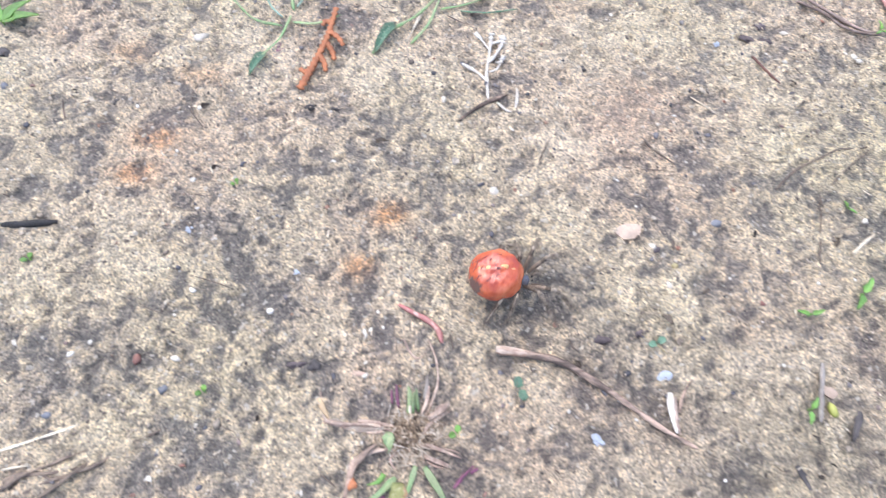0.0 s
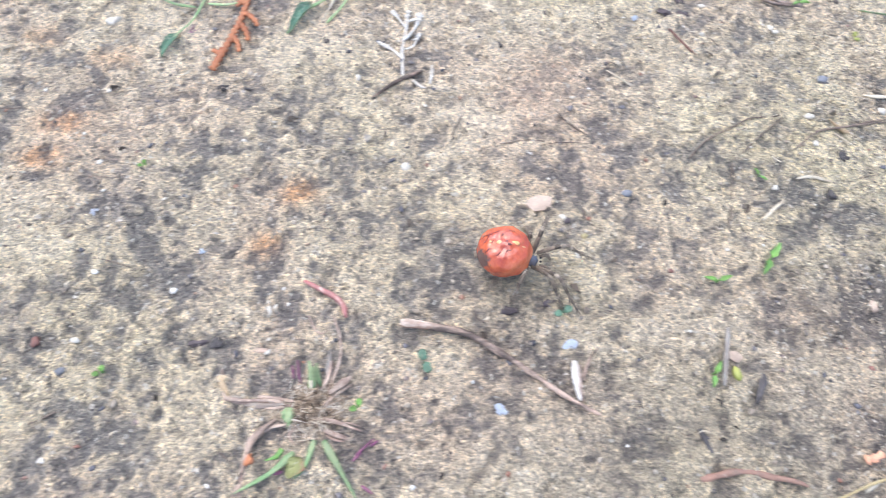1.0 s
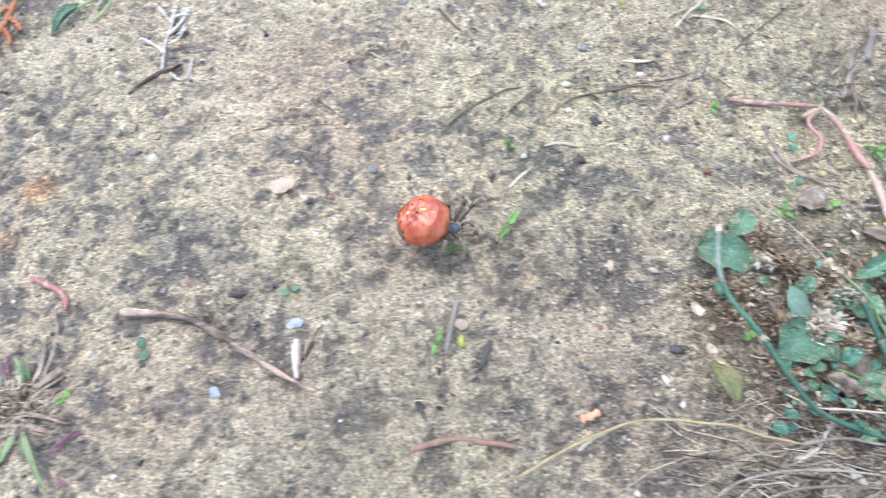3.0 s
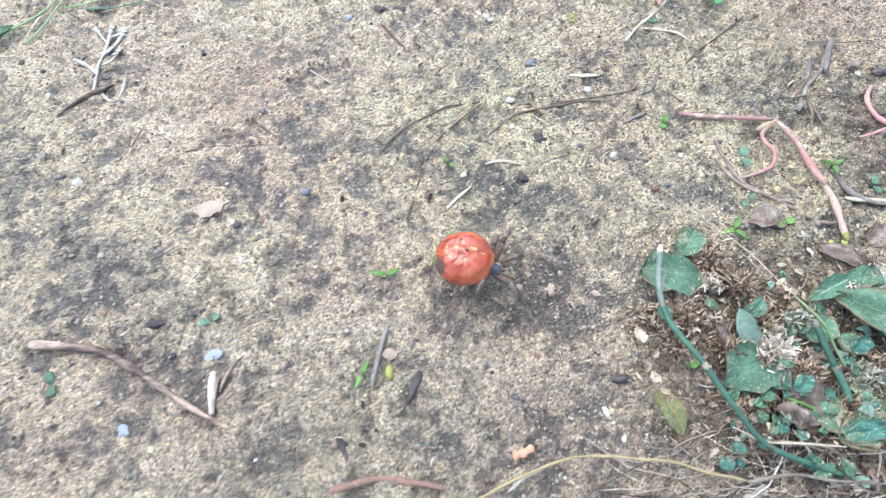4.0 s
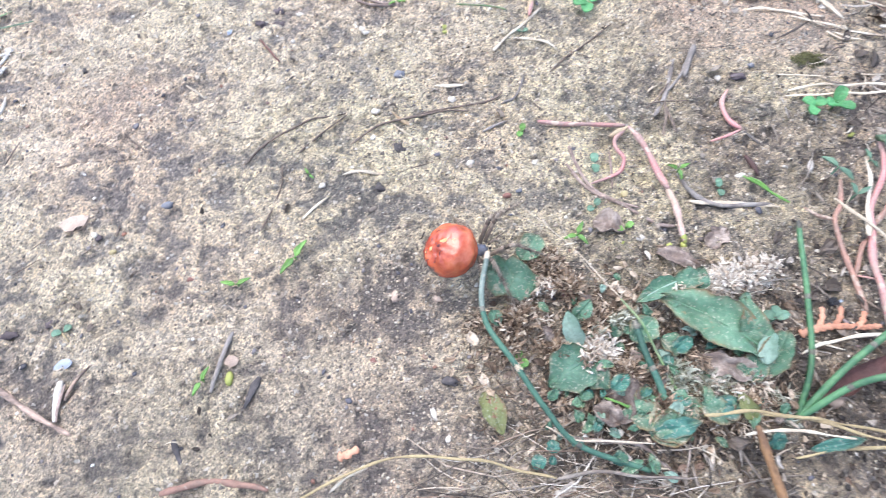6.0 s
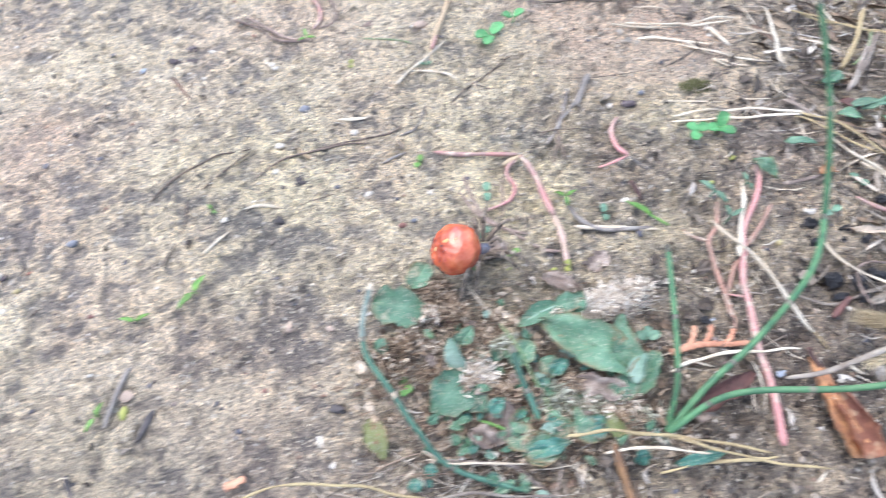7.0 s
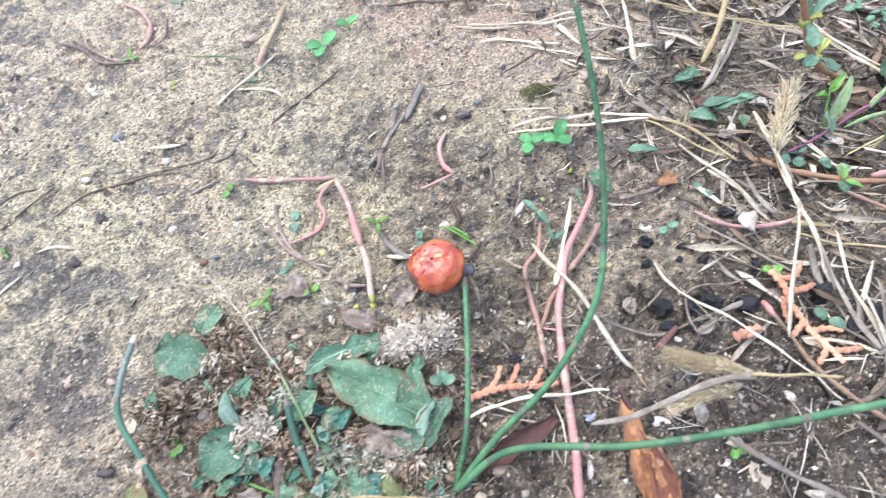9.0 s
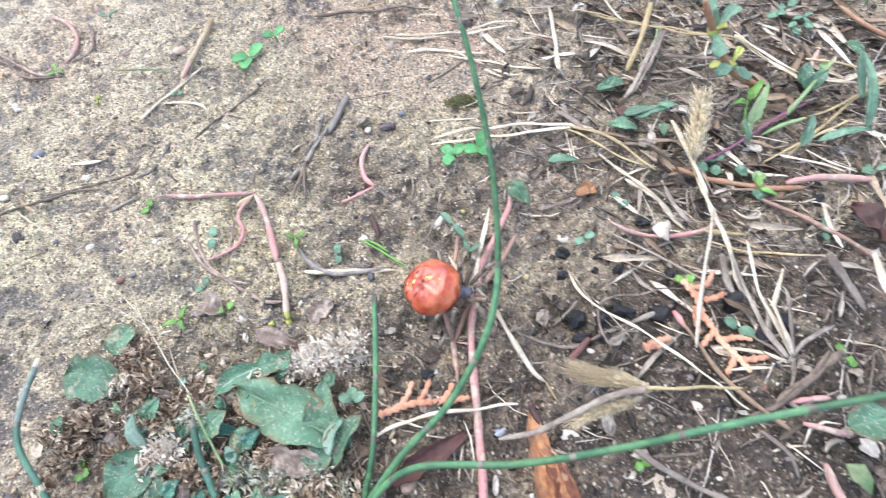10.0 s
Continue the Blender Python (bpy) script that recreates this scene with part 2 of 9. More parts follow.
TUFTTAN = plain("withered_pinkish_blade", (0.60, 0.475, 0.39), (0.37, 0.27, 0.225), 0.7, 300, 1400, 0.7)
CREAM = plain("cream_root", (0.62, 0.50, 0.34), (0.45, 0.34, 0.22), 0.7, 140, 1200, 0.5)
WOOD = plain("weathered_twig", (0.52, 0.39, 0.315), (0.115, 0.088, 0.077), 0.65, 600, 2200, 0.9, stretch=(0.16, 0.5, 1))
PALEBARK = plain("pale_peeled_bark", (0.66, 0.57, 0.49), (0.30, 0.20, 0.155), 0.55, 500, 1800, 0.7, stretch=(0.2, 0.6, 1))
GREYWOOD = plain("grey_twig", (0.36, 0.335, 0.31), (0.19, 0.17, 0.155), 0.75, 420, 1800, 0.9, stretch=(0.5, 0.25, 1))
ROOT = plain("brown_root", (0.31, 0.25, 0.20), (0.17, 0.135, 0.115), 0.85, 300, 1500, 0.9)
STRAW = plain("bleached_straw", (0.80, 0.735, 0.60), (0.62, 0.53, 0.40), 0.6, 160, 1600, 0.35)
PALEWOOD = plain("bleached_white_wood", (0.82, 0.80, 0.75), (0.62, 0.57, 0.50), 0.6, 300, 1600, 0.4, tint=0.06)
YSTRAW = plain("yellow_straw", (0.58, 0.48, 0.27), (0.43, 0.34, 0.19), 0.55, 120, 1400, 0.3)
GSTRAW = plain("grey_dry_grass", (0.40, 0.36, 0.31), (0.24, 0.20, 0.17), 0.75, 160, 1500, 0.5)
GREEN = plain("horsetail_green", (0.12, 0.275, 0.135), (0.07, 0.185, 0.10), 0.45, 220, 900, 0.3, spots=(260, 0.62, (0.10, 0.235, 0.11)))
TEAL = plain("dull_teal_stem", (0.105, 0.24, 0.165), (0.075, 0.175, 0.13), 0.5, 160, 900, 0.5)
GREYGREEN = plain("greyish_horsetail", (0.24, 0.30, 0.27), (0.16, 0.22, 0.19), 0.5, 160, 900, 0.5, spots=(400, 0.6, (0.42, 0.42, 0.38)))
SHEATH = plain("pale_node_sheath", (0.26, 0.25, 0.20), (0.13, 0.13, 0.11), 0.6, 500, 1500, 0.3)
LEAF = leafy("bluish_green_leaf", (0.135, 0.275, 0.185), (0.05, 0.13, 0.085), (0.25, 0.40, 0.28), (260, 0.60, (0.38, 0.38, 0.28)))
TEALLEAF = leafy("dark_teal_leaf", (0.085, 0.245, 0.20), (0.045, 0.14, 0.115), (0.17, 0.36, 0.29), (260, 0.68, (0.30, 0.33, 0.26)))
LEAFOLD = leafy("worn_leaf", (0.15, 0.305, 0.205), (0.09, 0.19, 0.12), (0.25, 0.39, 0.28), (240, 0.64, (0.34, 0.24, 0.15)))
LEAFOLIVE = leafy("olive_leaf", (0.32, 0.35, 0.15), (0.23, 0.24, 0.10), (0.38, 0.40, 0.20), (240, 0.60, (0.36, 0.13, 0.10)))
LEAFPALE = plain("pale_leaf_underside", (0.34, 0.48, 0.40), (0.22, 0.36, 0.28), 0.55, 140, 1000, 0.2)
SPROUT = plain("bright_sprout", (0.20, 0.40, 0.10), (0.14, 0.31, 0.08), 0.42, 200, 1200, 0.15, soft=0.15)
CLOVER = plain("emerald_seedling_leaf", (0.115, 0.37, 0.14), (0.08, 0.27, 0.10), 0.42, 220, 1200, 0.25, soft=0.12)
GRASS = plain("grass_blade_green", (0.21, 0.36, 0.165), (0.30, 0.38, 0.21), 0.45, 220, 1000, 0.3, soft=0.1)
LIME = plain("yellow_green_bud", (0.47, 0.50, 0.15), (0.36, 0.40, 0.11), 0.45, 300, 1200, 0.2)
MAGENTA = plain("magenta_stalk", (0.30, 0.10, 0.20), (0.24, 0.11, 0.16), 0.5, 300, 1000, 0.4)
ORANGESTEM = plain("orange_brown_dry_stem", (0.40, 0.235, 0.12), (0.22, 0.13, 0.08), 0.7, 260, 900, 0.5)
RUST = plain("orange_brown_scale_foliage", (0.66, 0.27, 0.13), (0.52, 0.20, 0.10), 0.6, 200, 1500, 0.4)
PEACH = plain("faded_orange_scale_foliage", (0.76, 0.42, 0.28), (0.60, 0.29, 0.185), 0.6, 200, 1500, 0.4)
DEADLEAF = plain("dried_orange_leaf", (0.60, 0.33, 0.17), (0.36, 0.18, 0.11), 0.7, 260, 900, 0.9, spots=(130, 0.62, (0.55, 0.30, 0.12)))
REDLEAF = plain("dried_reddish_leaf", (0.46, 0.22, 0.135), (0.24, 0.105, 0.075), 0.65, 190, 900, 0.9, spots=(260, 0.6, (0.52, 0.36, 0.24)))
MAROON = plain("dead_maroon_leaf", (0.17, 0.085, 0.075), (0.10, 0.06, 0.055), 0.65, 120, 900, 0.5)
BROWNLEAF = plain("dead_brown_leaf", (0.43, 0.365, 0.315), (0.21, 0.165, 0.14), 0.75, 330, 1200, 0.9)
CREAMHAIR = plain("cream_bristles", (0.88, 0.78, 0.58), (0.80, 0.68, 0.46), 0.5, 100, 1500, 0.1, tint=0.0)
BRISTLE = plain("straw_bristles", (0.64, 0.55, 0.38), (0.50, 0.41, 0.27), 0.6, 100, 1500, 0.1)
COAL = plain("charcoal", (0.018, 0.019, 0.023), (0.035, 0.036, 0.042), 0.45, 300, 1600, 0.9, spec=0.5)
WHITE = plain("white_stone", (0.72, 0.69, 0.62), (0.57, 0.53, 0.46), 0.55, 200, 1500, 0.3, tint=0.08)
BLUESTONE = plain("blue_grey_stone", (0.225, 0.24, 0.275), (0.15, 0.16, 0.185), 0.6, 250, 1500, 0.3)
PALEBLUE = plain("pale_blue_chip", (0.52, 0.59, 0.69), (0.40, 0.45, 0.54), 0.6, 420, 1500, 0.6)
DARKSTONE = plain("dark_stone", (0.13, 0.12, 0.12), (0.07, 0.065, 0.067), 0.8, 400, 1600, 0.8)
PURPLESTONE = plain("purplish_soil_lump", (0.19, 0.16, 0.165), (0.11, 0.09, 0.098), 0.85, 400, 1600, 0.8)
REDSTONE = plain("reddish_grit", (0.29, 0.15, 0.125), (0.21, 0.11, 0.095), 0.7, 250, 1500, 0.4)
TANSTONE = plain("tan_flake", (0.56, 0.445, 0.36), (0.44, 0.345, 0.28), 0.7, 200, 1500, 0.5)
YELLOWSTONE = plain("yellowish_grit", (0.62, 0.54, 0.30), (0.50, 0.42, 0.24), 0.6, 250, 1500, 0.3)
MOSS = plain("green_moss", (0.22, 0.22, 0.10), (0.13, 0.13, 0.06), 0.9, 300, 1800, 0.8)
PALEPINK = plain("pale_stem_end", (0.64, 0.47, 0.41), (0.55, 0.42, 0.33), 0.5, 200, 1200, 0.4)

def grains(name, stops):
    m, t, p, link = nodes_of(name)
    isl = t.nodes.new("ShaderNodeNewGeometry").outputs["Random Per Island"]
    n = noise_node(t, coords(t), 1200, 3)
    link(mix(t, 0.6, ramp(t, isl, stops), ramp(t, n, [(0.3, 0.55), (0.7, 1.35)]), "MULTIPLY"), p.inputs["Base Color"])
    p.inputs["Roughness"].default_value = 0.65
    return m


HUSK = grains("pale_husks", [(0.0, (0.22, 0.15, 0.11)), (0.4, (0.44, 0.355, 0.27)), (0.8, (0.66, 0.58, 0.47)), (1.0, (0.84, 0.79, 0.70))])
PALEHUSK = grains("whitish_husks", [(0.0, (0.46, 0.37, 0.29)), (0.3, (0.68, 0.60, 0.50)), (0.7, (0.82, 0.76, 0.67)), (1.0, (0.90, 0.87, 0.80))])
HUSKG = grains("grey_green_husks", [(0.0, (0.16, 0.15, 0.09)), (0.4, (0.36, 0.36, 0.27)), (0.8, (0.50, 0.53, 0.44)), (1.0, (0.66, 0.64, 0.54))])
CHAFF = grains("brown_chaff", [(0.0, (0.08, 0.055, 0.038)), (0.42, (0.26, 0.187, 0.128)), (0.82, (0.52, 0.41, 0.298)), (1.0, (0.82, 0.73, 0.60))])
DRYMIX = grains("mixed_dry_litter", [(0.0, (0.04, 0.033, 0.028)), (0.35, (0.13, 0.105, 0.085)), (0.65, (0.27, 0.225, 0.18)), (0.88, (0.44, 0.39, 0.33)), (1.0, (0.70, 0.65, 0.58))])

# ---- shapes ----
def link_mesh(name, verts, faces, mat, at=(0, 0, 0), parent=None, smooth=True, label=""):
    me = bpy.data.meshes.new(name)
    me.from_pydata([tuple(v) for v in verts], [], faces)
    me.materials.append(mat)
    if smooth:
        me.polygons.foreach_set("use_smooth", [True] * len(me.polygons))
    me.update()
    ob = new(name, me)
    ob.location = at
    if parent is not None:
        ob.parent = parent
    return tagged(ob, label) if label else ob


def spline(pts, step):
    """Catmull-Rom through the points, sampled about every step."""
    p = [np.array(q, float) for q in pts]
    if len(p) == 2:
        p = [p[0], (p[0] + p[1]) / 2, p[1]]
    e = [2 * p[0] - p[1], *p, 2 * p[-1] - p[-2]]
    out, arc = [], []
    for i in range(1, len(e) - 2):
        n = max(2, int(np.linalg.norm(e[i + 1] - e[i]) / step))
        for k in range(n):
            u = k / n
            out.append(0.5 * (2 * e[i] + (e[i + 1] - e[i - 1]) * u + (2 * e[i - 1] - 5 * e[i] + 4 * e[i + 1] - e[i + 2]) * u * u
                              + (3 * e[i] - e[i - 1] - 3 * e[i + 1] + e[i + 2]) * u ** 3))
    out.append(p[-1])
    return np.array(out)


def sweep(path, radius, sides=8, flat=1.0, ribs=0.0):
    """Tube along a path; radius: one per sample. Returns verts and faces."""
    path = np.array(path)
    tan = np.gradient(path, axis=0)
    tan /= np.maximum(np.linalg.norm(tan, axis=1, keepdims=True), 1e-9)
    verts, faces = [], []
    side = np.cross(tan[0], (0, 0, 1.0))
    if np.linalg.norm(side) < 0.2:
        side = np.cross(tan[0], (0, 1.0, 0))
    for k, (q, d) in enumerate(zip(path, tan)):
        side = side - d * (side @ d)
        side /= np.linalg.norm(side)
        up = np.cross(side, d)
        for a in range(sides):
            w = 2 * math.pi * a / sides
            r = radius[k] * (1 + (ribs if a % 2 else -ribs))
            verts.append(q + r * (math.cos(w) * side + flat * math.sin(w) * up))
    for k in range(len(path) - 1):
        for a in range(sides):
            b = (a + 1) % sides
            faces.append((k * sides + a, k * sides + b, (k + 1) * sides + b, (k + 1) * sides + a))
    faces.append(tuple(range(sides - 1, -1, -1)))
    faces.append(tuple((len(path) - 1) * sides + a for a in range(sides)))
    return verts, faces


def seat(pts, lift=0.0):
    """Lift heights given over the ground to the true ground, in metres."""
    return [np.array((x * MM, y * MM, (z + lift + gz(x, y)) * MM)) for x, y, z in pts]


def rod(name, pts, r0, r1, mat, label="", category="", flat=1.0, rough=0.24, sides=8, parent=None, group="", sag=True, wob=0.15):
    """A stem, twig or straw through points (mm, heights over the ground), with radii r0 to r1 in mm."""
    rnd = np.random.RandomState(int(abs(pts[0][0] * 13 + pts[-1][1] * 7)) % 9999)
    if mat in (STRAW, YSTRAW, GSTRAW, BROWNLEAF):
        flat, rough, wob = min(flat, 0.5), 0.42, max(wob, 0.3)
    q = seat(pts, 0.0) if parent is None or sag else [np.array(v) * MM for v in pts]
    path = spline(q, max(0.0009, min(r0, r1) * MM * 1.2))
    n = len(path)
    if wob:
        for ax in range(3):
            path[:, ax] += wob * MM * vnoise(np.arange(n) * 1.0, np.full(n, 3.0 * ax), 7, pts[0][0])
    u = np.linspace(0, 1, n)
    rad = (r0 + (r1 - r0) * u) * MM * (1 + rough * vnoise(u * n, u * 0 + rnd.rand() * 90, 3.0, 2))
    ends = np.clip(np.minimum(np.arange(n), np.arange(n)[::-1]) / 2.0, 0, 1)
    rad = rad * (0.55 + 0.45 * ends)
    base = path[0].copy()
    if parent is not None:
        base = np.array((0.0, 0.0, 0.0))
    v, f = sweep(path - base, rad, sides, flat)
    ob = link_mesh(name, v, f, mat, base, parent)
    if label and len(label.split()) < 4:
        label += " lying on dry soil"
    return tagged(ob, label, category, group) if parent is None else (tagged(ob, label) if label else ob)


def ball(seed, a, b, c, rough=0.18, level=2, sharp=False):
    """A lumpy stone of half sizes a, b, c in mm."""
    bm = bmesh.new()
    bmesh.ops.create_icosphere(bm, subdivisions=level, radius=1)
    off = Vector((seed * 1.37 % 50, seed * 2.11 % 50, seed * 0.73 % 50))
    for v in bm.verts:
        n = noise.noise(v.co * 1.3 + off) * rough * 1.8 + noise.noise(v.co * 3.1 + off) * rough * 0.7
        if sharp:
            n += 0.25 * (noise.cell(v.co * 1.6 + off) - 0.5)
        v.co = Vector((v.co.x * a, v.co.y * b, v.co.z * c)) * (1 + n) * MM
    vs, fs = [v.co[:] for v in bm.verts], [[v.index for v in f.verts] for f in bm.faces]
    bm.free()
    return vs, fs


def pebble(name, at, w, d, h, turn, mat, label, category="stone", rough=0.28, sharp=False, group=""):
    """A stone of full width, depth and height in mm, half sunk where it lies."""
    x, y = at[0][0], at[0][1]
    if mat is WHITE:
        rough, h = 0.36, h * 0.7
    if mat is PALEBLUE:
        rough, h, sharp = 0.5, h * 0.5, True
    if mat in (DARKSTONE, PURPLESTONE, WOOD):
        rough, h = 0.6, h * 0.5
    v, f = ball(x * 1.7 + y, w / 2, d / 2, h / 2, rough, 3 if rough > 0.4 else 2, sharp)
    if mat is WHITE:
        v = [(p[0], p[1], p[2] * (0.8 + 0.4 * ((i * 7) % 3) / 2)) for i, p in enumerate(v)]
    ob = link_mesh(name, v, f, mat, (x * MM, y * MM, (gz(x, y) + h * (0.3 if mat in (WHITE, COAL) else 0.15)) * MM), smooth=not sharp)
    ob.rotation_euler = (radians(vnoise(x, y, 5, 3) * 8), radians(vnoise(x, y, 5, 4) * 8), radians(turn))
    return tagged(ob, label, category, group)


def leaf_mesh(base, tip, width, shape="oval", fold=0.25, arch=0.15, thick=0.28, wave=0.0, seed=0, nu=22, nv=12, roll=0.0, torn=0.0):
    """A leaf between two points (metres); width in mm. Returns verts, faces."""
    base, tip = np.array(base), np.array(tip)
    d = tip - base
    length = np.linalg.norm(d)
    d = d / length
    side = np.cross(d, (0, 0, 1.0))
    side /= max(np.linalg.norm(side), 1e-6)
    up = np.cross(side, d)
    c, s = math.cos(radians(roll)), math.sin(radians(roll))
    side, up = side * c + up * s, up * c - side * s
    rows = []
    for i in range(nu + 1):
        u = i / nu
        if shape == "round":
            w = math.sqrt(max(0.0, 1 - (2 * u - 1) ** 2)) ** 0.85
        elif shape == "lance":
            w = min(1.0, 3.2 * u ** 0.8) * (1 - u) ** 0.62 * 1.2
        elif shape == "wedge":
            w = (u ** 0.75) * math.sqrt(max(0.0, 1 - max(0.0, (u - 0.82) / 0.18) ** 2)) + 0.02
        else:
            w = max(0.0, math.sin(math.pi * min(1, u * 0.97 + 0.03) ** 0.85)) ** 0.75
        w = max(w, 0.03) * width * 0.5 * MM
        row = []
        for j in range(nv + 1):
            v = 2 * j / nv - 1
            h = arch * length * math.sin(math.pi * u) + fold * abs(v) ** 1.3 * w
            h += wave * MM * noise.noise(Vector((u * 3.1 + seed, v * 1.6, seed * 0.7)))
            e = 1 + (0.22 * noise.noise(Vector((u * 5 + seed, (1 if v > 0 else -1) * 3.0, seed))) + 0.07 * noise.noise(Vector((u * 15 + seed, (1 if v > 0 else -1) * 5.0, seed)))) * abs(v)
            if torn:
                e -= torn * abs(v) * max(0.0, noise.noise(Vector((u * 3.3 + seed * 1.7, (1 if v > 0 else -1) * 2.0, 4.0))) + 0.5 * noise.noise(Vector((u * 8 + seed, (1 if v > 0 else -1) * 3.0, 9.0))))
            row.append(base + d * (u * length) + side * (v * w * e) + up * h)
        rows.append(row)
    n = nv + 1
    top = [p for r in rows for p in r]
    verts = top + [p - up * thick * MM for p in top]
    m = len(top)
    faces = []
    for i in range(nu):
        for j in range(nv):
            a, b, c2, e = i * n + j, i * n + j + 1, (i + 1) * n + j + 1, (i + 1) * n + j
            faces += [(a, e, c2, b), (m + a, m + b, m + c2, m + e)]
    rim = [i * n for i in range(nu + 1)] + [nu * n + j for j in range(1, nv + 1)] + [i * n + nv for i in range(nu - 1, -1, -1)] + [j for j in range(nv - 1, 0, -1)]
    for a, b in zip(rim, rim[1:] + rim[:1]):
        faces.append((a, b, m + b, m + a))
    return verts, faces


def leaf(name, base, tip, width, mat, label="", category="leaf", parent=None, shape="oval", fold=0.25, arch=0.15, thick=0.28, wave=0.5, roll=0.0, group="", rib=None, torn=0.12):
    """One leaf lying or standing between base and tip (mm over the ground)."""
    b, t = seat([base, tip])
    torn = max(torn, 0.6) if mat is BROWNLEAF else torn
    v, f = leaf_mesh(b, t, width, shape, fold, arch, thick, wave, base[0] * 0.37 + tip[1], roll=roll, torn=torn)
    o = b if parent is None else np.zeros(3)
    ob = link_mesh(name, [p - o for p in v], f, mat, o, parent)
    nu, nv = 22, 12
    vein = [max(max(0.0, 1 - abs(2 * j / nv - 1) * 7), max(0.0, math.cos((i / nu * 6.5 - 1.6 * abs(2 * j / nv - 1)) * 2 * math.pi)) ** 6 * 0.8) for _ in (0, 1) for i in range(nu + 1) for j in range(nv + 1)]
    ob.data.attributes.new("vein", "FLOAT", "POINT").data.foreach_set("value", vein)
    rim = [max(abs(2 * j / nv - 1), 2 * abs(i / nu - 0.5)) ** 6 for _ in (0, 1) for i in range(nu + 1) for j in range(nv + 1)]
    ob.data.attributes.new("rim", "FLOAT", "POINT").data.foreach_set("value", rim)
    if rib is not None:
        side = [b + (t - b) * k + np.array((0, 0, 1)) * (arch * np.linalg.norm(t - b) * math.sin(math.pi * k) + 0.00005) for k in np.linspace(0, 0.95, 7)]
        rv, rf = sweep(spline(side, 0.002) - o, np.linspace(0.26, 0.1, len(spline(side, 0.002))) * MM, 6, 0.6)
        link_mesh("midrib", rv, rf, rib, parent=ob)
    if parent is None:
        return tagged(ob, label + (" on the soil" if len(label.split()) < 4 else ""), category, group)
    return tagged(ob, label) if label else ob


def holder(name, at, label, category, group="", kind=""):
    ob = new(name)
    ob.empty_display_size = 0.002
    ob.location = (at[0] * MM, at[1] * MM, gz(at[0], at[1]) * MM)
    return tagged(ob, label, category, group, kind)


def under(ob, parent):
    """Move a top-level piece under its thing, where it stands."""
    ob.parent = parent
    ob.location = ob.location - parent.location
    for key in ("category", "group", "kind"):
        if key in ob:
            del ob[key]
    return ob


def seedling(at, leaves, mat, label, stalk=3.0, size=3.0, name="seedling", shape="round", group="seedlings"):
    """A sprout at a place, with leaves towards the given plan directions (degrees)."""
    if mat is LEAF:
        mat, shape = FLESHY, "oval" if shape == "round" and size > 2.7 else shape
    x, y = at[0][0], at[0][1]
    h = holder(name, (x, y), label + (" on the soil" if len(label.split()) < 4 else ""), "seedling", group)
    under(rod("stalk", [(x, y, -0.5), (x + 0.3, y + 0.2, stalk * 0.6), (x, y, stalk)], 0.3, 0.25, mat), h)
    for k, a in enumerate(leaves):
        dx, dy = math.cos(radians(a)), math.sin(radians(a))
        s = size * (0.85 + 0.3 * ((k * 37 + x) % 1))
        under(leaf("leaf", (x + dx * 0.3, y + dy * 0.3, stalk), (x + dx * s * 1.2, y + dy * s * 1.2, stalk + 0.5), s * (0.9 if shape == "round" else 0.42), mat, shape=shape, fold=0.15, arch=0.1, wave=0.2), h)
    return h


def scales_branch(pts, r, seed):
    """A flat twiglet closely set with overlapping scale leaves (mm), as one body."""
    path = spline(seat(pts, 0.0), 0.00035)
    n = len(path)
    tan = np.gradient(path, axis=0)
    tan /= np.linalg.norm(tan, axis=1, keepdims=True)
    verts, faces, sides = [], [], 10
    for k, (q, d) in enumerate(zip(path, tan)):
        side = np.cross(d, (0, 0, 1.0))
        side /= np.linalg.norm(side)
        up = np.cross(side, d)
        taper = (1.0 - 0.3 * k / n) * (0.45 if k in (0, n - 1) else 1.0)
        for a in range(sides):
            w = 2 * math.pi * a / sides
            tooth = (k / 5.0 + (0.5 if abs(math.cos(w)) > 0.6 else 0.0)) % 1.0
            rr = r * MM * taper * (0.55 + 0.6 * tooth ** 0.9)
            verts.append(q + rr * (math.cos(w) * side + 0.6 * math.sin(w) * up))
    for k in range(n - 1):
        for a in range(sides):
            b = (a + 1) % sides
            faces.append((k * sides + a, k * sides + b, (k + 1) * sides + b, (k + 1) * sides + a))
    faces.append(tuple(range(sides - 1, -1, -1)))
    faces.append(tuple((n - 1) * sides + a for a in range(sides)))
    return verts, faces


def scale_sprig(main, branches, r, mat, label):
    h = holder("conifer_sprig", main[0], label, "sprig", "fallen conifer sprigs")
    o = np.array(h.location)
    for k, (nm, pts) in enumerate([("branch", main)] + [("branchlet", b) for b in branches]):
        v, f = scales_branch([(x, y, z + r * 0.7) for x, y, z in pts], r * (1.0 if k == 0 else 0.85), k)
        link_mesh(nm, [p - o for p in v], f, mat, parent=h)
    return h


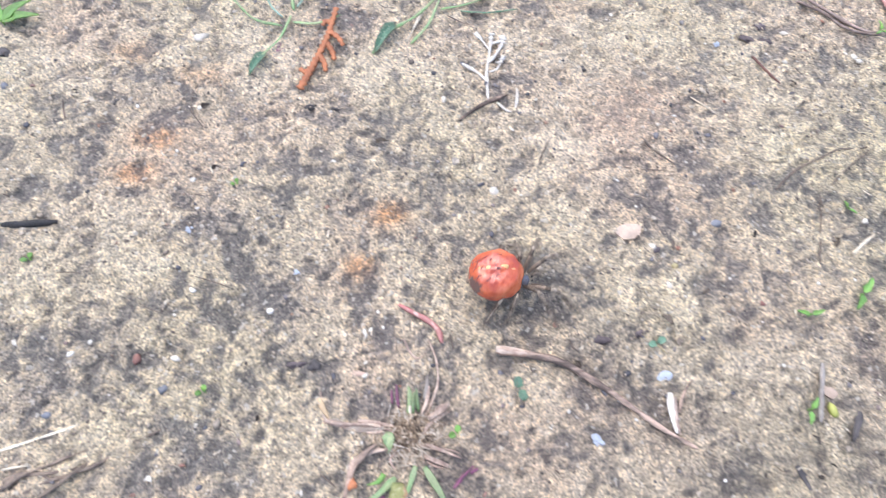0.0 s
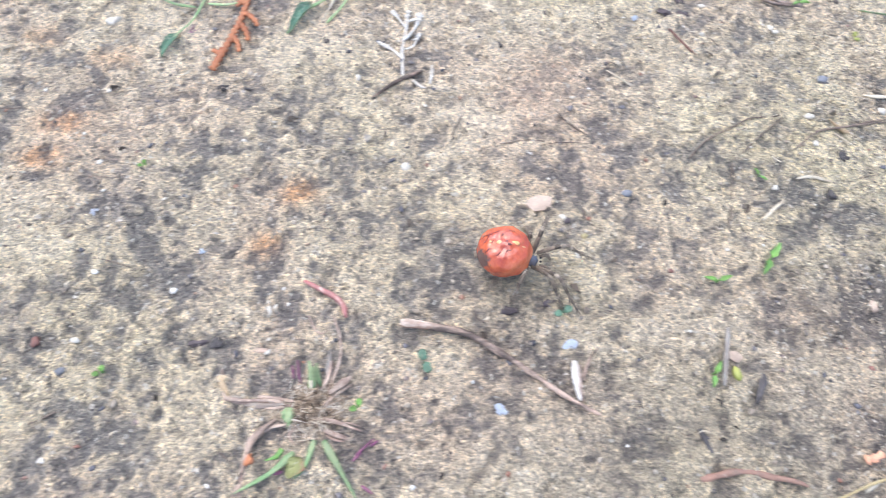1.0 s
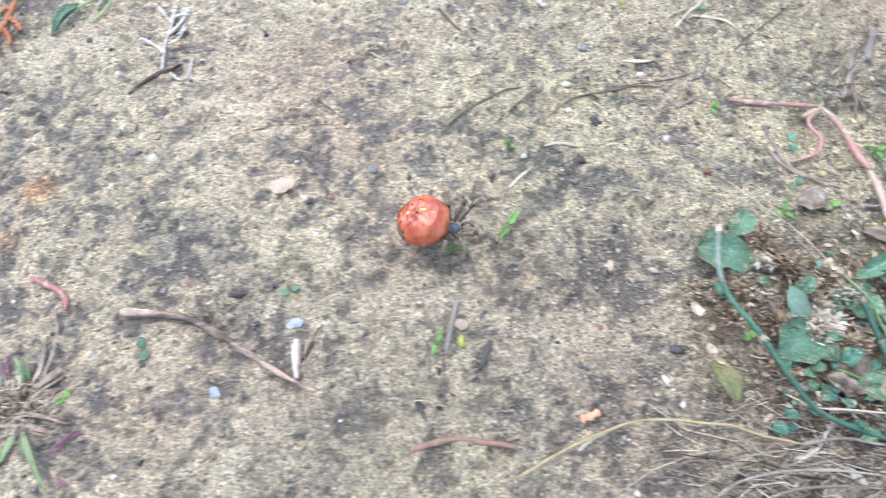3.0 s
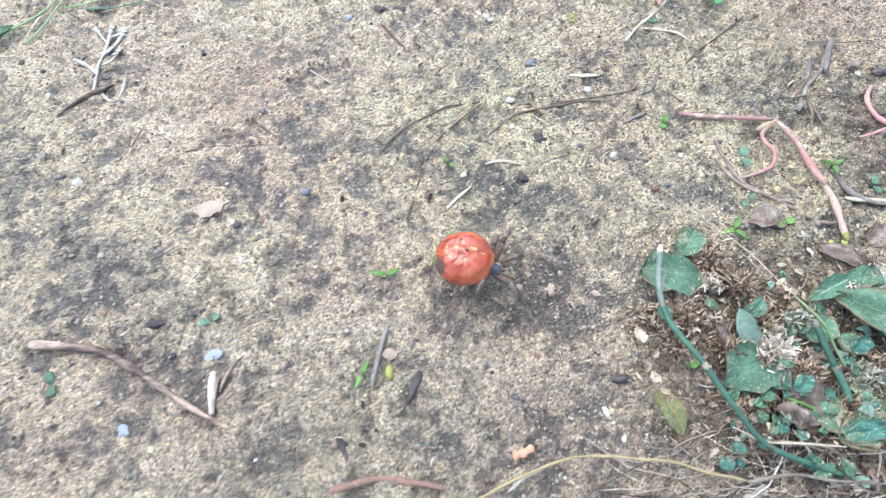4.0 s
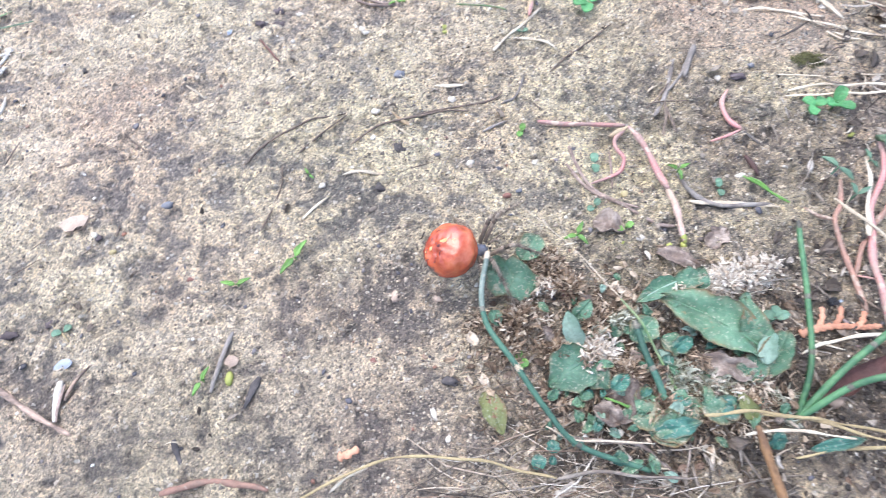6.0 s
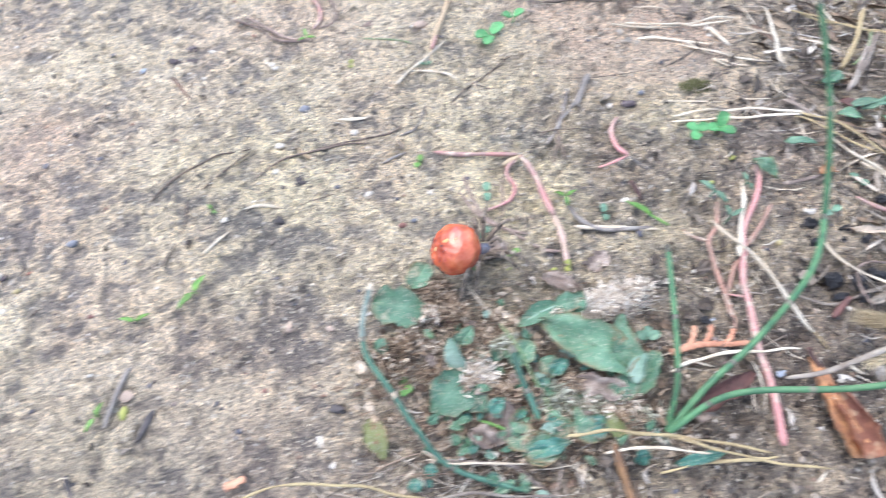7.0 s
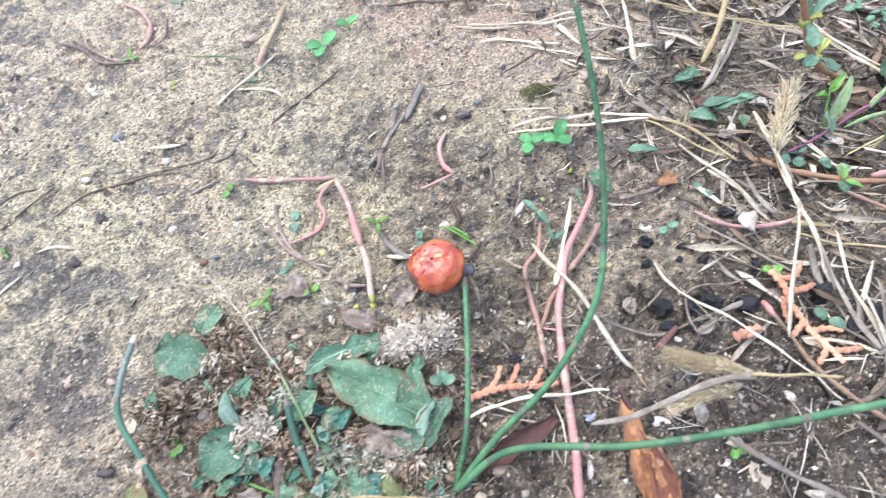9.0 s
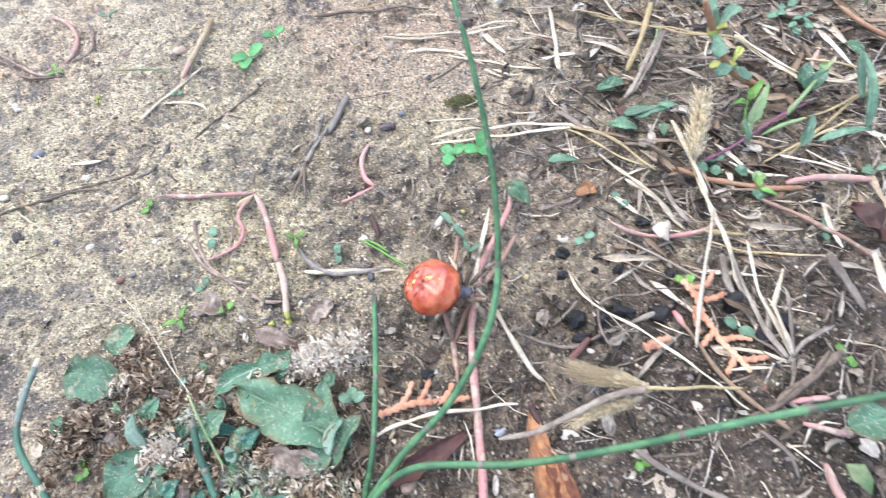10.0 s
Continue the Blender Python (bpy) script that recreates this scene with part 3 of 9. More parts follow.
def horsetail(pts, r0, r1, nodes, label, tip=None, worn=False):
    """A ribbed, jointed green stem through absolute points (mm); nodes: fractions along it."""
    path = spline([np.array(p) * MM for p in pts], 0.0012)
    n = len(path)
    h = new("horsetail")
    h.location = path[0]
    h.empty_display_size = 0.002
    tagged(h, label, "stem", "horsetail stems")
    rad = np.linspace(r0, r1, n) * MM
    cuts = [0] + [int(round(c * (n - 1))) for c in nodes] + [n - 1]
    for a, b in zip(cuts[:-1], cuts[1:]):
        if b - a < 1:
            continue
        v, f = sweep(path[a:b + 1] - path[0], rad[a:b + 1], 20, 1.0, 0.06)
        link_mesh("internode", v, f, (GREYGREEN if a >= cuts[-2] and len(nodes) > 1 else TEAL) if worn else GREEN, parent=h)
    for c in cuts[1:-1]:
        lo, hi = max(0, c - 1), min(n, c + 2)
        seg = spline([path[c] + (path[lo] - path[c]) * 0.5, path[c], path[c] + (path[hi - 1] - path[c]) * 0.5], 0.0003)
        u = np.linspace(0, 1, len(seg))
        v, f = sweep(seg - path[0], rad[c] * (1.01 + 0.07 * np.sin(u * math.pi)), 12)
        link_mesh("node_sheath", v, f, STRAW if worn and c == cuts[2] else SHEATH, parent=h)
        if worn and c == cuts[2]:
            rnd = np.random.RandomState(4)
            for _ in range(7):
                o = rnd.randn(3)
                o /= np.linalg.norm(o)
                q = path[c] - path[0] + (path[hi - 1] - path[lo]) * rnd.uniform(-0.3, 0.6)
                v, f = sweep(np.array([q + o * rad[c] * 0.7, q + o * rad[c] * 1.25, q + o * rad[c] * 1.6 + (path[hi - 1] - path[c]) * 0.5]), np.array([0.28, 0.22, 0.06]) * MM, 5, 0.4)
                link_mesh("sheath_tooth", v, f, STRAW, parent=h)
    if tip:
        e = path[-1] + (path[-1] - path[-3]) / np.linalg.norm(path[-1] - path[-3]) * 0.0012
        v, f = sweep(np.array([path[-1] - (e - path[-1]) * 0.6, path[-1], e]) - path[0], np.array([1.05, 1.12, 0.8]) * rad[-1], 10)
        link_mesh("cut_tip", v, f, STRAW if tip == "white" else SHEATH, parent=h, label="dry whitish tip" if tip == "white" else "")
    return h


def joined(pieces):
    """Many (verts, faces) into one."""
    vs, fs, o = [], [], 0
    for v, f in pieces:
        vs.extend(v)
        fs.extend([tuple(i + o for i in q) for q in f])
        o += len(v)
    return vs, fs


def spindle(c, d, length, r, sides=5):
    """A small pointed grain (metres)."""
    d = np.array(d, float)
    d /= np.linalg.norm(d)
    s = np.cross(d, (0.3, 0.2, 1.0))
    s /= np.linalg.norm(s)
    u = np.cross(s, d)
    v = []
    for l, w in ((-0.5, 0.25), (-0.1, 1.0), (0.25, 0.8), (0.5, 0.1)):
        for k in range(sides):
            t = 2 * math.pi * k / sides
            v.append(np.array(c) + d * l * length + (s * math.cos(t) + u * math.sin(t) * 0.6) * w * r)
    f = [(a * sides + k, a * sides + (k + 1) % sides, (a + 1) * sides + (k + 1) % sides, (a + 1) * sides + k) for a in range(3) for k in range(sides)]
    return v, f + [tuple(range(sides - 1, -1, -1)), tuple(3 * sides + k for k in range(sides))]


def husk_heap(name, centre, spread, count, length, r, mat, label, height=4.0, category="seed head", seed=1, up=0.6):
    count, length, r = int(count * 2.2), length * 0.72, r * 0.42
    """A heap of little husks over a place (mm)."""
    rnd = np.random.RandomState(seed)
    out = []
    x0, y0 = centre[0][0], centre[0][1]
    for _ in range(count):
        if _ % 16 == 0:
            ca, cq = rnd.rand() * 6.283, math.sqrt(rnd.rand()) * 0.9
        q = min(1.0, cq + 0.05)
        x = x0 + (math.cos(ca) * cq + rnd.randn() * 0.13) * spread[0]
        y = y0 + (math.sin(ca) * cq + rnd.randn() * 0.13) * spread[1]
        z = gz(x, y) + 0.3 + height * (1 - q * q) * (0.25 + 0.75 * rnd.rand())
        d = (rnd.randn(), rnd.randn(), up * abs(rnd.randn()) + 0.05)
        out.append(spindle(np.array((x, y, z)) * MM, d, length * MM * (0.7 + 0.6 * rnd.rand()), r * MM * (0.7 + 0.6 * rnd.rand())))
    v, f = joined(out)
    o = np.array((x0, y0, gz(x0, y0))) * MM
    return tagged(link_mesh(name, [p - o for p in v], f, mat, o), label, category, kind="stuff")


def bristle_head(name, pts, r, count, mat, label, seed=3, bristle=4.0, hair=None, thick=1.0, spread=1.0):
    """A dry bristly grass head: axis, grains and bristles; points absolute over the ground (mm)."""
    rnd = np.random.RandomState(seed)
    path = spline(seat(pts), 0.0012)
    h = new(name)
    h.location = path[0]
    h.empty_display_size = 0.002
    tagged(h, label, "grass head")
    v, f = sweep(path - path[0], np.linspace(0.45, 0.25, len(path)) * MM, 6)
    link_mesh("stalk", v, f, YSTRAW, parent=h)
    grains, hairs = [], []
    for k in range(count):
        i = rnd.randint(0, len(path) - 1)
        d = path[min(i + 1, len(path) - 1)] - path[max(i - 1, 0)]
        d /= np.linalg.norm(d)
        o = rnd.randn(3)
        o -= d * (o @ d)
        o /= np.linalg.norm(o)
        w = math.sin(math.pi * (0.12 + 0.8 * i / len(path))) ** 0.6
        p = path[i] + o * r * MM * 0.45 * w
        g = d * 0.9 + o * 0.5
        if k % 6 == 0:
            grains.append(spindle(p - path[0], g, 0.0024, 0.0006))
        q = p + (d * 1.0 + o * spread * (0.35 + 0.4 * rnd.rand())) * bristle * MM * (0.5 + 0.7 * rnd.rand())
        hairs.append(sweep(np.array([p, (p + q) / 2 + rnd.randn(3) * 0.0002, q]) - path[0], np.array([0.12, 0.09, 0.03]) * MM * thick, 3))
    v, f = joined(grains)
    tagged(link_mesh("seed_cover", v, f, mat, parent=h), kind="stuff")
    v, f = joined(hairs)
    tagged(link_mesh("bristles", v, f, hair or BRISTLE, parent=h), kind="stuff")
    return h


def chip(name, at, size, turn, mat, label, category="chip", thick=0.6, tilt=6.0):
    """A thin, irregular flat flake; size: length and width in mm."""
    x, y = at[0][0], at[0][1]
    rnd = np.random.RandomState(int(abs(x * 11 + y * 5)) % 9999)
    n = 9
    ang = np.sort(np.linspace(0, 2 * math.pi, n, endpoint=False) + rnd.uniform(-0.2, 0.2, n))
    ring = [(math.cos(a) * size[0] / 2 * rnd.uniform(0.8, 1.08), math.sin(a) * size[1] / 2 * rnd.uniform(0.8, 1.08)) for a in ang]
    v = [(p * MM, q * MM, (thick / 2 + rnd.uniform(-0.1, 0.1)) * MM) for p, q in ring]
    v += [(p * 0.97 * MM, q * 0.97 * MM, -thick / 2 * MM) for p, q in ring]
    v += [(0, 0, thick * 0.75 * MM), (0, 0, -thick / 2 * MM)]
    f = [(i, (i + 1) % n, 2 * n) for i in range(n)] + [(n + (i + 1) % n, n + i, 2 * n + 1) for i in range(n)]
    f += [((i + 1) % n, i, n + i, n + (i + 1) % n) for i in range(n)]
    ob = link_mesh(name, v, f, mat, (x * MM, y * MM, (gz(x, y) + thick * 0.5) * MM), smooth=False)
    ob.rotation_euler = (radians(rnd.uniform(-tilt, tilt)), radians(rnd.uniform(-tilt, tilt)), radians(turn))
    return tagged(ob, label + (" lying on soil" if len(label.split()) < 4 else ""), category)



# ---- the ground ----
def axis(lo, hi, step, far):
    """Even steps between lo and hi, then wider and wider ones out to far."""
    mid = np.arange(lo, hi + step / 2, step)
    out, d = [], step * 2
    while (out[-1] if out else 0) < far:
        out.append((out[-1] if out else 0) + d)
        d *= 1.5
    out = np.array(out)
    return np.concatenate([lo - out[::-1], mid, hi + out])


def build_ground():
    xs, ys = axis(-165, 430, 0.66, 60000), axis(-75, 215, 0.66, 60000)
    X, Y = np.meshgrid(xs, ys)
    # relief and crust fade out beyond the finely built stretch
    out = np.maximum(np.maximum(-165 - X, X - 430), np.maximum(-75 - Y, Y - 215))
    near = np.clip(1 - out / 60, 0, 1)
    Z = ground_h(X, Y) * near
    nx, ny = len(xs), len(ys)
    co = np.stack([X, Y, Z], -1).reshape(-1, 3) * MM
    i = np.arange(nx * ny).reshape(ny, nx)
    quads = np.stack([i[:-1, :-1], i[:-1, 1:], i[1:, 1:], i[1:, :-1]], -1).reshape(-1, 4)
    me = bpy.data.meshes.new("ground")
    me.vertices.add(len(co))
    me.vertices.foreach_set("co", co.ravel())
    me.loops.add(quads.size)
    me.loops.foreach_set("vertex_index", quads.ravel())
    me.polygons.add(len(quads))
    me.polygons.foreach_set("loop_start", np.arange(0, quads.size, 4))
    me.polygons.foreach_set("use_smooth", np.ones(len(quads), bool))
    me.update()
    me.validate()

    def spots(rows):
        s = np.zeros(X.shape)
        for x, y, a, b, k in rows:
            w = np.exp(-(((X - x) / a) ** 2 + ((Y - y) / b) ** 2))
            s = np.maximum(s, k * np.clip(w * (1.2 + 0.5 * vnoise(X, Y, 4, 11) + 0.3 * vnoise(X, Y, 1.7, 12)), 0, 1))
        return s

    for key, rows in (("rust", RUST_SPOTS), ("damp", DAMP_SHADE_SPOTS), ("pale", PALE_LIT_SPOTS), ("loam", LOAM_SPOTS), ("humus_shade", HUMUS_SHADE_SPOTS), ("brown", BROWN_SHADE_SPOTS), ("ochre", OCHRE_SPOTS)):
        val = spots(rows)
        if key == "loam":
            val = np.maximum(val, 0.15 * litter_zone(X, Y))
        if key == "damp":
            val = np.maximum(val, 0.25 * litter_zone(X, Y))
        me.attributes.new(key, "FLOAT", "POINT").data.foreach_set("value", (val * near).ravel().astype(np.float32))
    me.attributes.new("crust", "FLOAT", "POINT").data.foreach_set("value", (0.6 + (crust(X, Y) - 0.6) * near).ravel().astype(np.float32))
    me.materials.append(SOIL)
    return tagged(new("ground", me), "dry crusted sandy soil with pits, grit and damp patches", "ground", kind="structure")


RUST_SPOTS = [(-6.9, 66.6, 4.5, 3.5, 0.8), (-13.6, 51.1, 4, 3.5, 0.7), (-73.6, 86.8, 7, 4, 0.6), (-76.2, 75.8, 6, 3, 0.6), (-65, 109.7, 7, 4, 0.35), (-87.5, 116.9, 6, 4, 0.35), ]
# damp patches; the first four paint near-side shade into the soil colour
DAMP_SHADE_SPOTS = [(95, 14, 26, 13, 0.27), (112, -6, 30, 11, 0.33), (143, 6, 20, 13, 0.36), (76, -4, 18, 10, 0.24), (-33.3, 73.7, 16, 11, 0.9), (-44.1, 58.2, 13, 10, 0.7), (-32.3, 21.4, 10, 12, 0.8), (-51.3, 36.8, 12, 9, 0.5), (33, 51.1, 11, 8, 0.7), (128.3, 33.1, 13, 12, 0.54), (142.2, 52.3, 14, 9, 0.36), (147.1, 21.6, 12, 12, 0.3), (-78.9, 98.9, 14, 7, 0.5), (86.3, 78.2, 14, 9, 0.36), (98.5, 121.6, 16, 9, 0.3), (99.4, 76.4, 10, 8, 0.3), (117.2, 13.7, 14, 10, 0.3), (-78.4, 22, 14, 12, 0.5), (-44.6, 4.9, 14, 12, 0.5), (129.3, 44.5, 9, 12, 0.24), (-17.1, 14.5, 9, 8, 0.4), ]
# broad far spots paint brighter light into the colour; the rest are pale sand
PALE_LIT_SPOTS = [(225, 135, 30, 14, 0.7), (30, 95, 26, 12, 0.5), (-100, 112, 24, 14, 0.6), (70, 92, 22, 9, 0.5), (150, 145, 40, 16, 0.8), (48, 126, 30, 15, 0.95), (92, 116, 26, 14, 0.85), (5, 124, 28, 15, 0.9), (150, 116, 28, 16, 0.85), (120, 98, 22, 11, 0.6), (188, 112, 26, 14, 0.75), (-55, 122, 30, 14, 0.75), (69.2, 107.5, 7, 5, 1.4), (73, 109.6, 8, 5, 1), (-38.7, 89.6, 8, 6, 0.3), (-86.7, 110.5, 12, 8, 0.6), (68.2, 109.3, 9, 6, 0.9), (30.7, 78.9, 15, 9, 0.5), (-8.7, 111.1, 18, 8, 0.5), (41.9, 122.6, 14, 8, 0.6), (197.5, 71.7, 14, 9, 0.7), (162.9, 82.5, 15, 10, 0.6), (91.8, 50.8, 15, 12, 0.5), (82.5, 30.4, 20, 14, 0.45), (164.8, 56.2, 10, 8, 0.5), (226.4, 66.9, 9, 7, 0.5), (215.2, 110.1, 10, 6, 0.5), ]
LOAM_SPOTS = [(58.5, 111.6, 12, 9, 0.75), (248, 119, 30, 18, 1.15), (224.3, 138, 18, 8, 0.6), (57.5, 102.7, 9, 9, 0.55), (57.1, 97.8, 7, 9, 0.5), ]
# dark soil, with the shade under weeds and at the near right painted in
HUMUS_SHADE_SPOTS = [(119.2, 45.5, 1.7, 3.2, 0.8), (120.4, 41, 1.6, 3.0, 0.75), (122, 37, 1.9, 2.6, 0.8), (124.6, 33.6, 2.4, 1.9, 0.8), (127.6, 30.8, 2.6, 1.9, 0.7), (226, 82, 10, 10, 0.6), (236, 66, 14, 8, 0.6), (216, 100, 8, 6, 0.4), (208, 118, 8, 5, 0.35), (250, 80, 14, 8, 0.5), (222, 62, 9, 5, 0.45), (188, 22, 20, 14, 0.75), (212, 22, 16, 12, 1.0), (200, 4, 36, 13, 1.0), (232, 4, 20, 14, 0.9), (180, 38, 9, 6, 0.6), (196, 40, 12, 7, 0.5), (238, 24, 16, 12, 0.7), (300, 20, 40, 26, 0.95), (270, 22, 30, 18, 0.8), (325, 60, 30, 16, 0.6), (344.2, 101.1, 34, 18, 0.7), (315.4, 78.8, 24, 14, 0.5), (196.7, 6.9, 22, 16, 0.85), (203, 14, 24, 14, 0.8), (287.2, 2.4, 45, 26, 0.9), (248.7, 12.2, 26, 20, 0.75), (280.3, 35.5, 22, 14, 0.8), (315.2, 40.1, 30, 16, 0.7), (318.5, 1.8, 60, 40, 1), (332.4, 32.1, 34, 22, 0.85), (250.6, 64.5, 14, 8, 0.6), (321.2, 98.7, 24, 14, 0.6), (238.1, 42, 14, 9, 0.6), ]
# browner soil tone that also holds the near-side shade in its colour
BROWN_SHADE_SPOTS = [(100, 8, 60, 30, 0.85), (70, -8, 50, 22, 0.8), (148, 10, 34, 28, 0.6), (140, 45, 26, 14, 0.5), (60, 30, 30, 14, 0.5), (20, 0, 24, 16, 0.4), (200, 20, 50, 30, 0.6)]
OCHRE_SPOTS = [(190, 85, 60, 45, 0.9), (240, 90, 40, 40, 0.7), (130, 70, 40, 30, 0.5)]
ground = build_ground()


def crumbs(name, count, box, size, mat, label, seed, keep=None, fine=False):
    """Loose grains of about that size (mm) strewn over a stretch of the plan, joined."""
    rnd = np.random.RandomState(seed)
    t = (1 + 5 ** 0.5) / 2
    ico = np.array([(-1, t, 0), (1, t, 0), (-1, -t, 0), (1, -t, 0), (0, -1, t), (0, 1, t), (0, -1, -t), (0, 1, -t), (t, 0, -1), (t, 0, 1), (-t, 0, -1), (-t, 0, 1)]) / 1.9
    fac = np.array([(0, 11, 5), (0, 5, 1), (0, 1, 7), (0, 7, 10), (0, 10, 11), (1, 5, 9), (5, 11, 4), (11, 10, 2), (10, 7, 6), (7, 1, 8),
                    (3, 9, 4), (3, 4, 2), (3, 2, 6), (3, 6, 8), (3, 8, 9), (4, 9, 5), (2, 4, 11), (6, 2, 10), (8, 6, 7), (9, 8, 1)])
    if fine:
        ico = np.array([(1, 0, 0), (-1, 0, 0), (0, 1, 0), (0, -1, 0), (0, 0, 1), (0, 0, -1)], float)
        fac = np.array([(0, 2, 4), (2, 1, 4), (1, 3, 4), (3, 0, 4), (2, 0, 5), (1, 2, 5), (3, 1, 5), (0, 3, 5)])
    k = len(ico)
    x, y = rnd.uniform(box[0], box[1], count), rnd.uniform(box[2], box[3], count)
    if keep is not None:
        ok = keep(x, y, rnd.rand(count))
        x, y = x[ok], y[ok]
    n = len(x)
    s = size * np.exp(np.clip(rnd.randn(n), -2, 1.7) * 0.4)
    shape = rnd.uniform(0.6, 1.25, (n, 1, 3)) * s[:, None, None] / 2
    v = ico[None] * shape * rnd.uniform(0.5, 1.4, (n, k, 1))
    a = rnd.rand(n) * 6.283
    c, q = np.cos(a)[:, None], np.sin(a)[:, None]
    v = np.stack([v[..., 0] * c - v[..., 1] * q, v[..., 0] * q + v[..., 1] * c, v[..., 2] * 0.38], -1)
    v += np.stack([x, y, ground_h(x, y) + s * 0.12], -1)[:, None]
    f = fac[None] + k * np.arange(n)[:, None, None]
    me = bpy.data.meshes.new(name)
    v, f = v.reshape(-1, 3) * MM, f.reshape(-1, 3)
    me.vertices.add(len(v))
    me.vertices.foreach_set("co", v.ravel())
    me.loops.add(f.size)
    me.loops.foreach_set("vertex_index", f.ravel())
    me.polygons.add(len(f))
    me.polygons.foreach_set("loop_start", np.arange(0, f.size, 3))
    me.update()
    me.validate()
    me.materials.append(mat)
    return tagged(new(name, me), label, "grit", kind="stuff")


crumbs("sand_grains", 26000, (-140, 400, -60, 190), 0.6, CRUMB, "loose tan and grey sand grains strewn over soil", 5, fine=True)
crumbs("soil_crumbs", 4200, (-140, 400, -60, 190), 0.95, CRUMB, "small crumbs of crusted sandy soil", 6, lambda x, y, r: r < 0.35 + 0.5 * np.clip(vnoise(x, y, 14, 21), 0, 1) + 0.2 * litter_zone(x, y))
crumbs("fine_sand", 60000, (-140, 400, -55, 185), 0.42, CRUMB, "fine tan sand grains over the crust", 8, fine=True)

SANDGRAIN = grains("bright_and_dark_sand_grains", [(0.0, (0.10, 0.088, 0.078)), (0.25, (0.22, 0.19, 0.16)), (0.5, (0.48, 0.41, 0.31)), (0.8, (0.68, 0.59, 0.45)), (1.0, (0.86, 0.80, 0.68))])
crumbs("coarse_sand", 52000, (110, 330, -10, 160), 0.5, SANDGRAIN, "coarse pale and dark sand grains on crumbly soil", 14, lambda x, y, r: r < np.clip((x - 105) / 50, 0, 1) * (1 - 0.55 * litter_zone(x, y)), fine=True)
GRIT = grains("mixed_grit", [(0.0, (0.06, 0.06, 0.07)), (0.3, (0.14, 0.14, 0.165)), (0.5, (0.27, 0.25, 0.25)), (0.62, (0.34, 0.17, 0.12)), (0.72, (0.52, 0.44, 0.33)), (0.85, (0.74, 0.70, 0.62)), (1.0, (0.88, 0.86, 0.82))])
crumbs("grit", 1500, (-140, 400, -60, 190), 0.95, GRIT, "small dark, white and reddish grit on sand", 12)
HUMUSCRUMB = grains("dark_soil_crumbs", [(0.0, (0.025, 0.02, 0.017)), (0.5, (0.075, 0.056, 0.043)), (0.85, (0.16, 0.125, 0.095)), (1.0, (0.42, 0.36, 0.28))])
crumbs("dark_soil_crumbs", 15000, (180, 400, -60, 130), 0.9, HUMUSCRUMB, "dark brown crumbs of damp soil under litter", 9, lambda x, y, r: r < 0.55 * litter_zone(x, y) * np.clip(1.15 - y / 110, 0.12, 1), fine=False)

# ---- pink purslane stems ----
PK = "runners of purslane on the soil"
rod("purslane_runner", [(179.5, 86.5, 1.2), (186.1, 84.6, 1.3), (193.8, 83.5, 1.8), (202.7, 82, 2.5)], 0.66, 0.56, PINK, "pink fleshy purslane runner lying on sand", "stem", group=PK)
a = rod("purslane_runner", [(203.3, 81.5, 2.6), (206, 74.9, 3), (208, 66, 2.6), (209, 60.8, 2.3)], 0.70, 0.80, PINK, "arched pink purslane stem fading to a pale end", "stem", group=PK)
under(rod("pale_end", [(208.8, 61.8, 2.3), (210, 55.8, 2), (210.3, 46.9, 1.3)], 0.72, 0.85, PALEPINK), a)
under(rod("green_tip", [(210.2, 49.3, 1.6), (210.6, 46.5, 1.3)], 0.9, 0.7, LIME), a)
pebble("bud", [(210.3, 46.2, 0)], 1.5, 1.9, 1.5, 20, LIME, "small yellow-green purslane bud on soil", "bud")
rod("purslane_runner", [(202.7, 81.3, 2.6), (199.5, 78.5, 2.2), (199, 75, 2), (200.3, 71.8, 2), (198.7, 68.1, 1.6), (195.1, 66.4, 1.2), (190.7, 65.5, 1)], 0.63, 0.40, PINK, "curled pink purslane stem with a yellowish tip", "stem", group=PK)
rod("broken_root", [(198.2, 79.6, 1.5), (201.1, 80.6, 2.4), (203.3, 81.4, 2.8)], 0.9, 0.6, CREAM, "pale broken root knob beside a purslane stem", "root")
rod("withered_runner", [(197.3, 75.3, 1), (196.7, 69.5, 1), (195.8, 63.3, 0.8)], 0.37, 0.31, GREYPINK, "thin faded purplish stem on sand", "stem")
rod("withered_runner", [(187, 77.8, 0.7), (188, 71.2, 0.7), (191, 64.2, 0.7), (198, 57.1, 0.7), (204.7, 52.3, 0.7), (209.2, 51.3, 0.7)], 0.56, 0.43, GREYPINK, "grey-brown withered stem lying on sand", "stem")
rod("purslane_runner", [(234.2, 92.5, 1.4), (231.7, 88.3, 1.4), (231.9, 82.8, 1.4), (234.2, 79.1, 1.4)], 0.63, 0.63, PINK, "short curved pink purslane stem", "stem", group=PK)
rod("purslane_runner", [(234.2, 78.9, 1.2), (229.9, 76.9, 1.2), (225.4, 76.2, 1.2)], 0.40, 0.40, PINK, "thin pink side shoot with a green tip", "stem", group=PK)
rod("withered_runner", [(234.2, 79, 1), (236.3, 76.9, 1), (237.9, 73.7, 1)], 0.45, 0.30, GREYWOOD, "grey dry twig end", "twig")
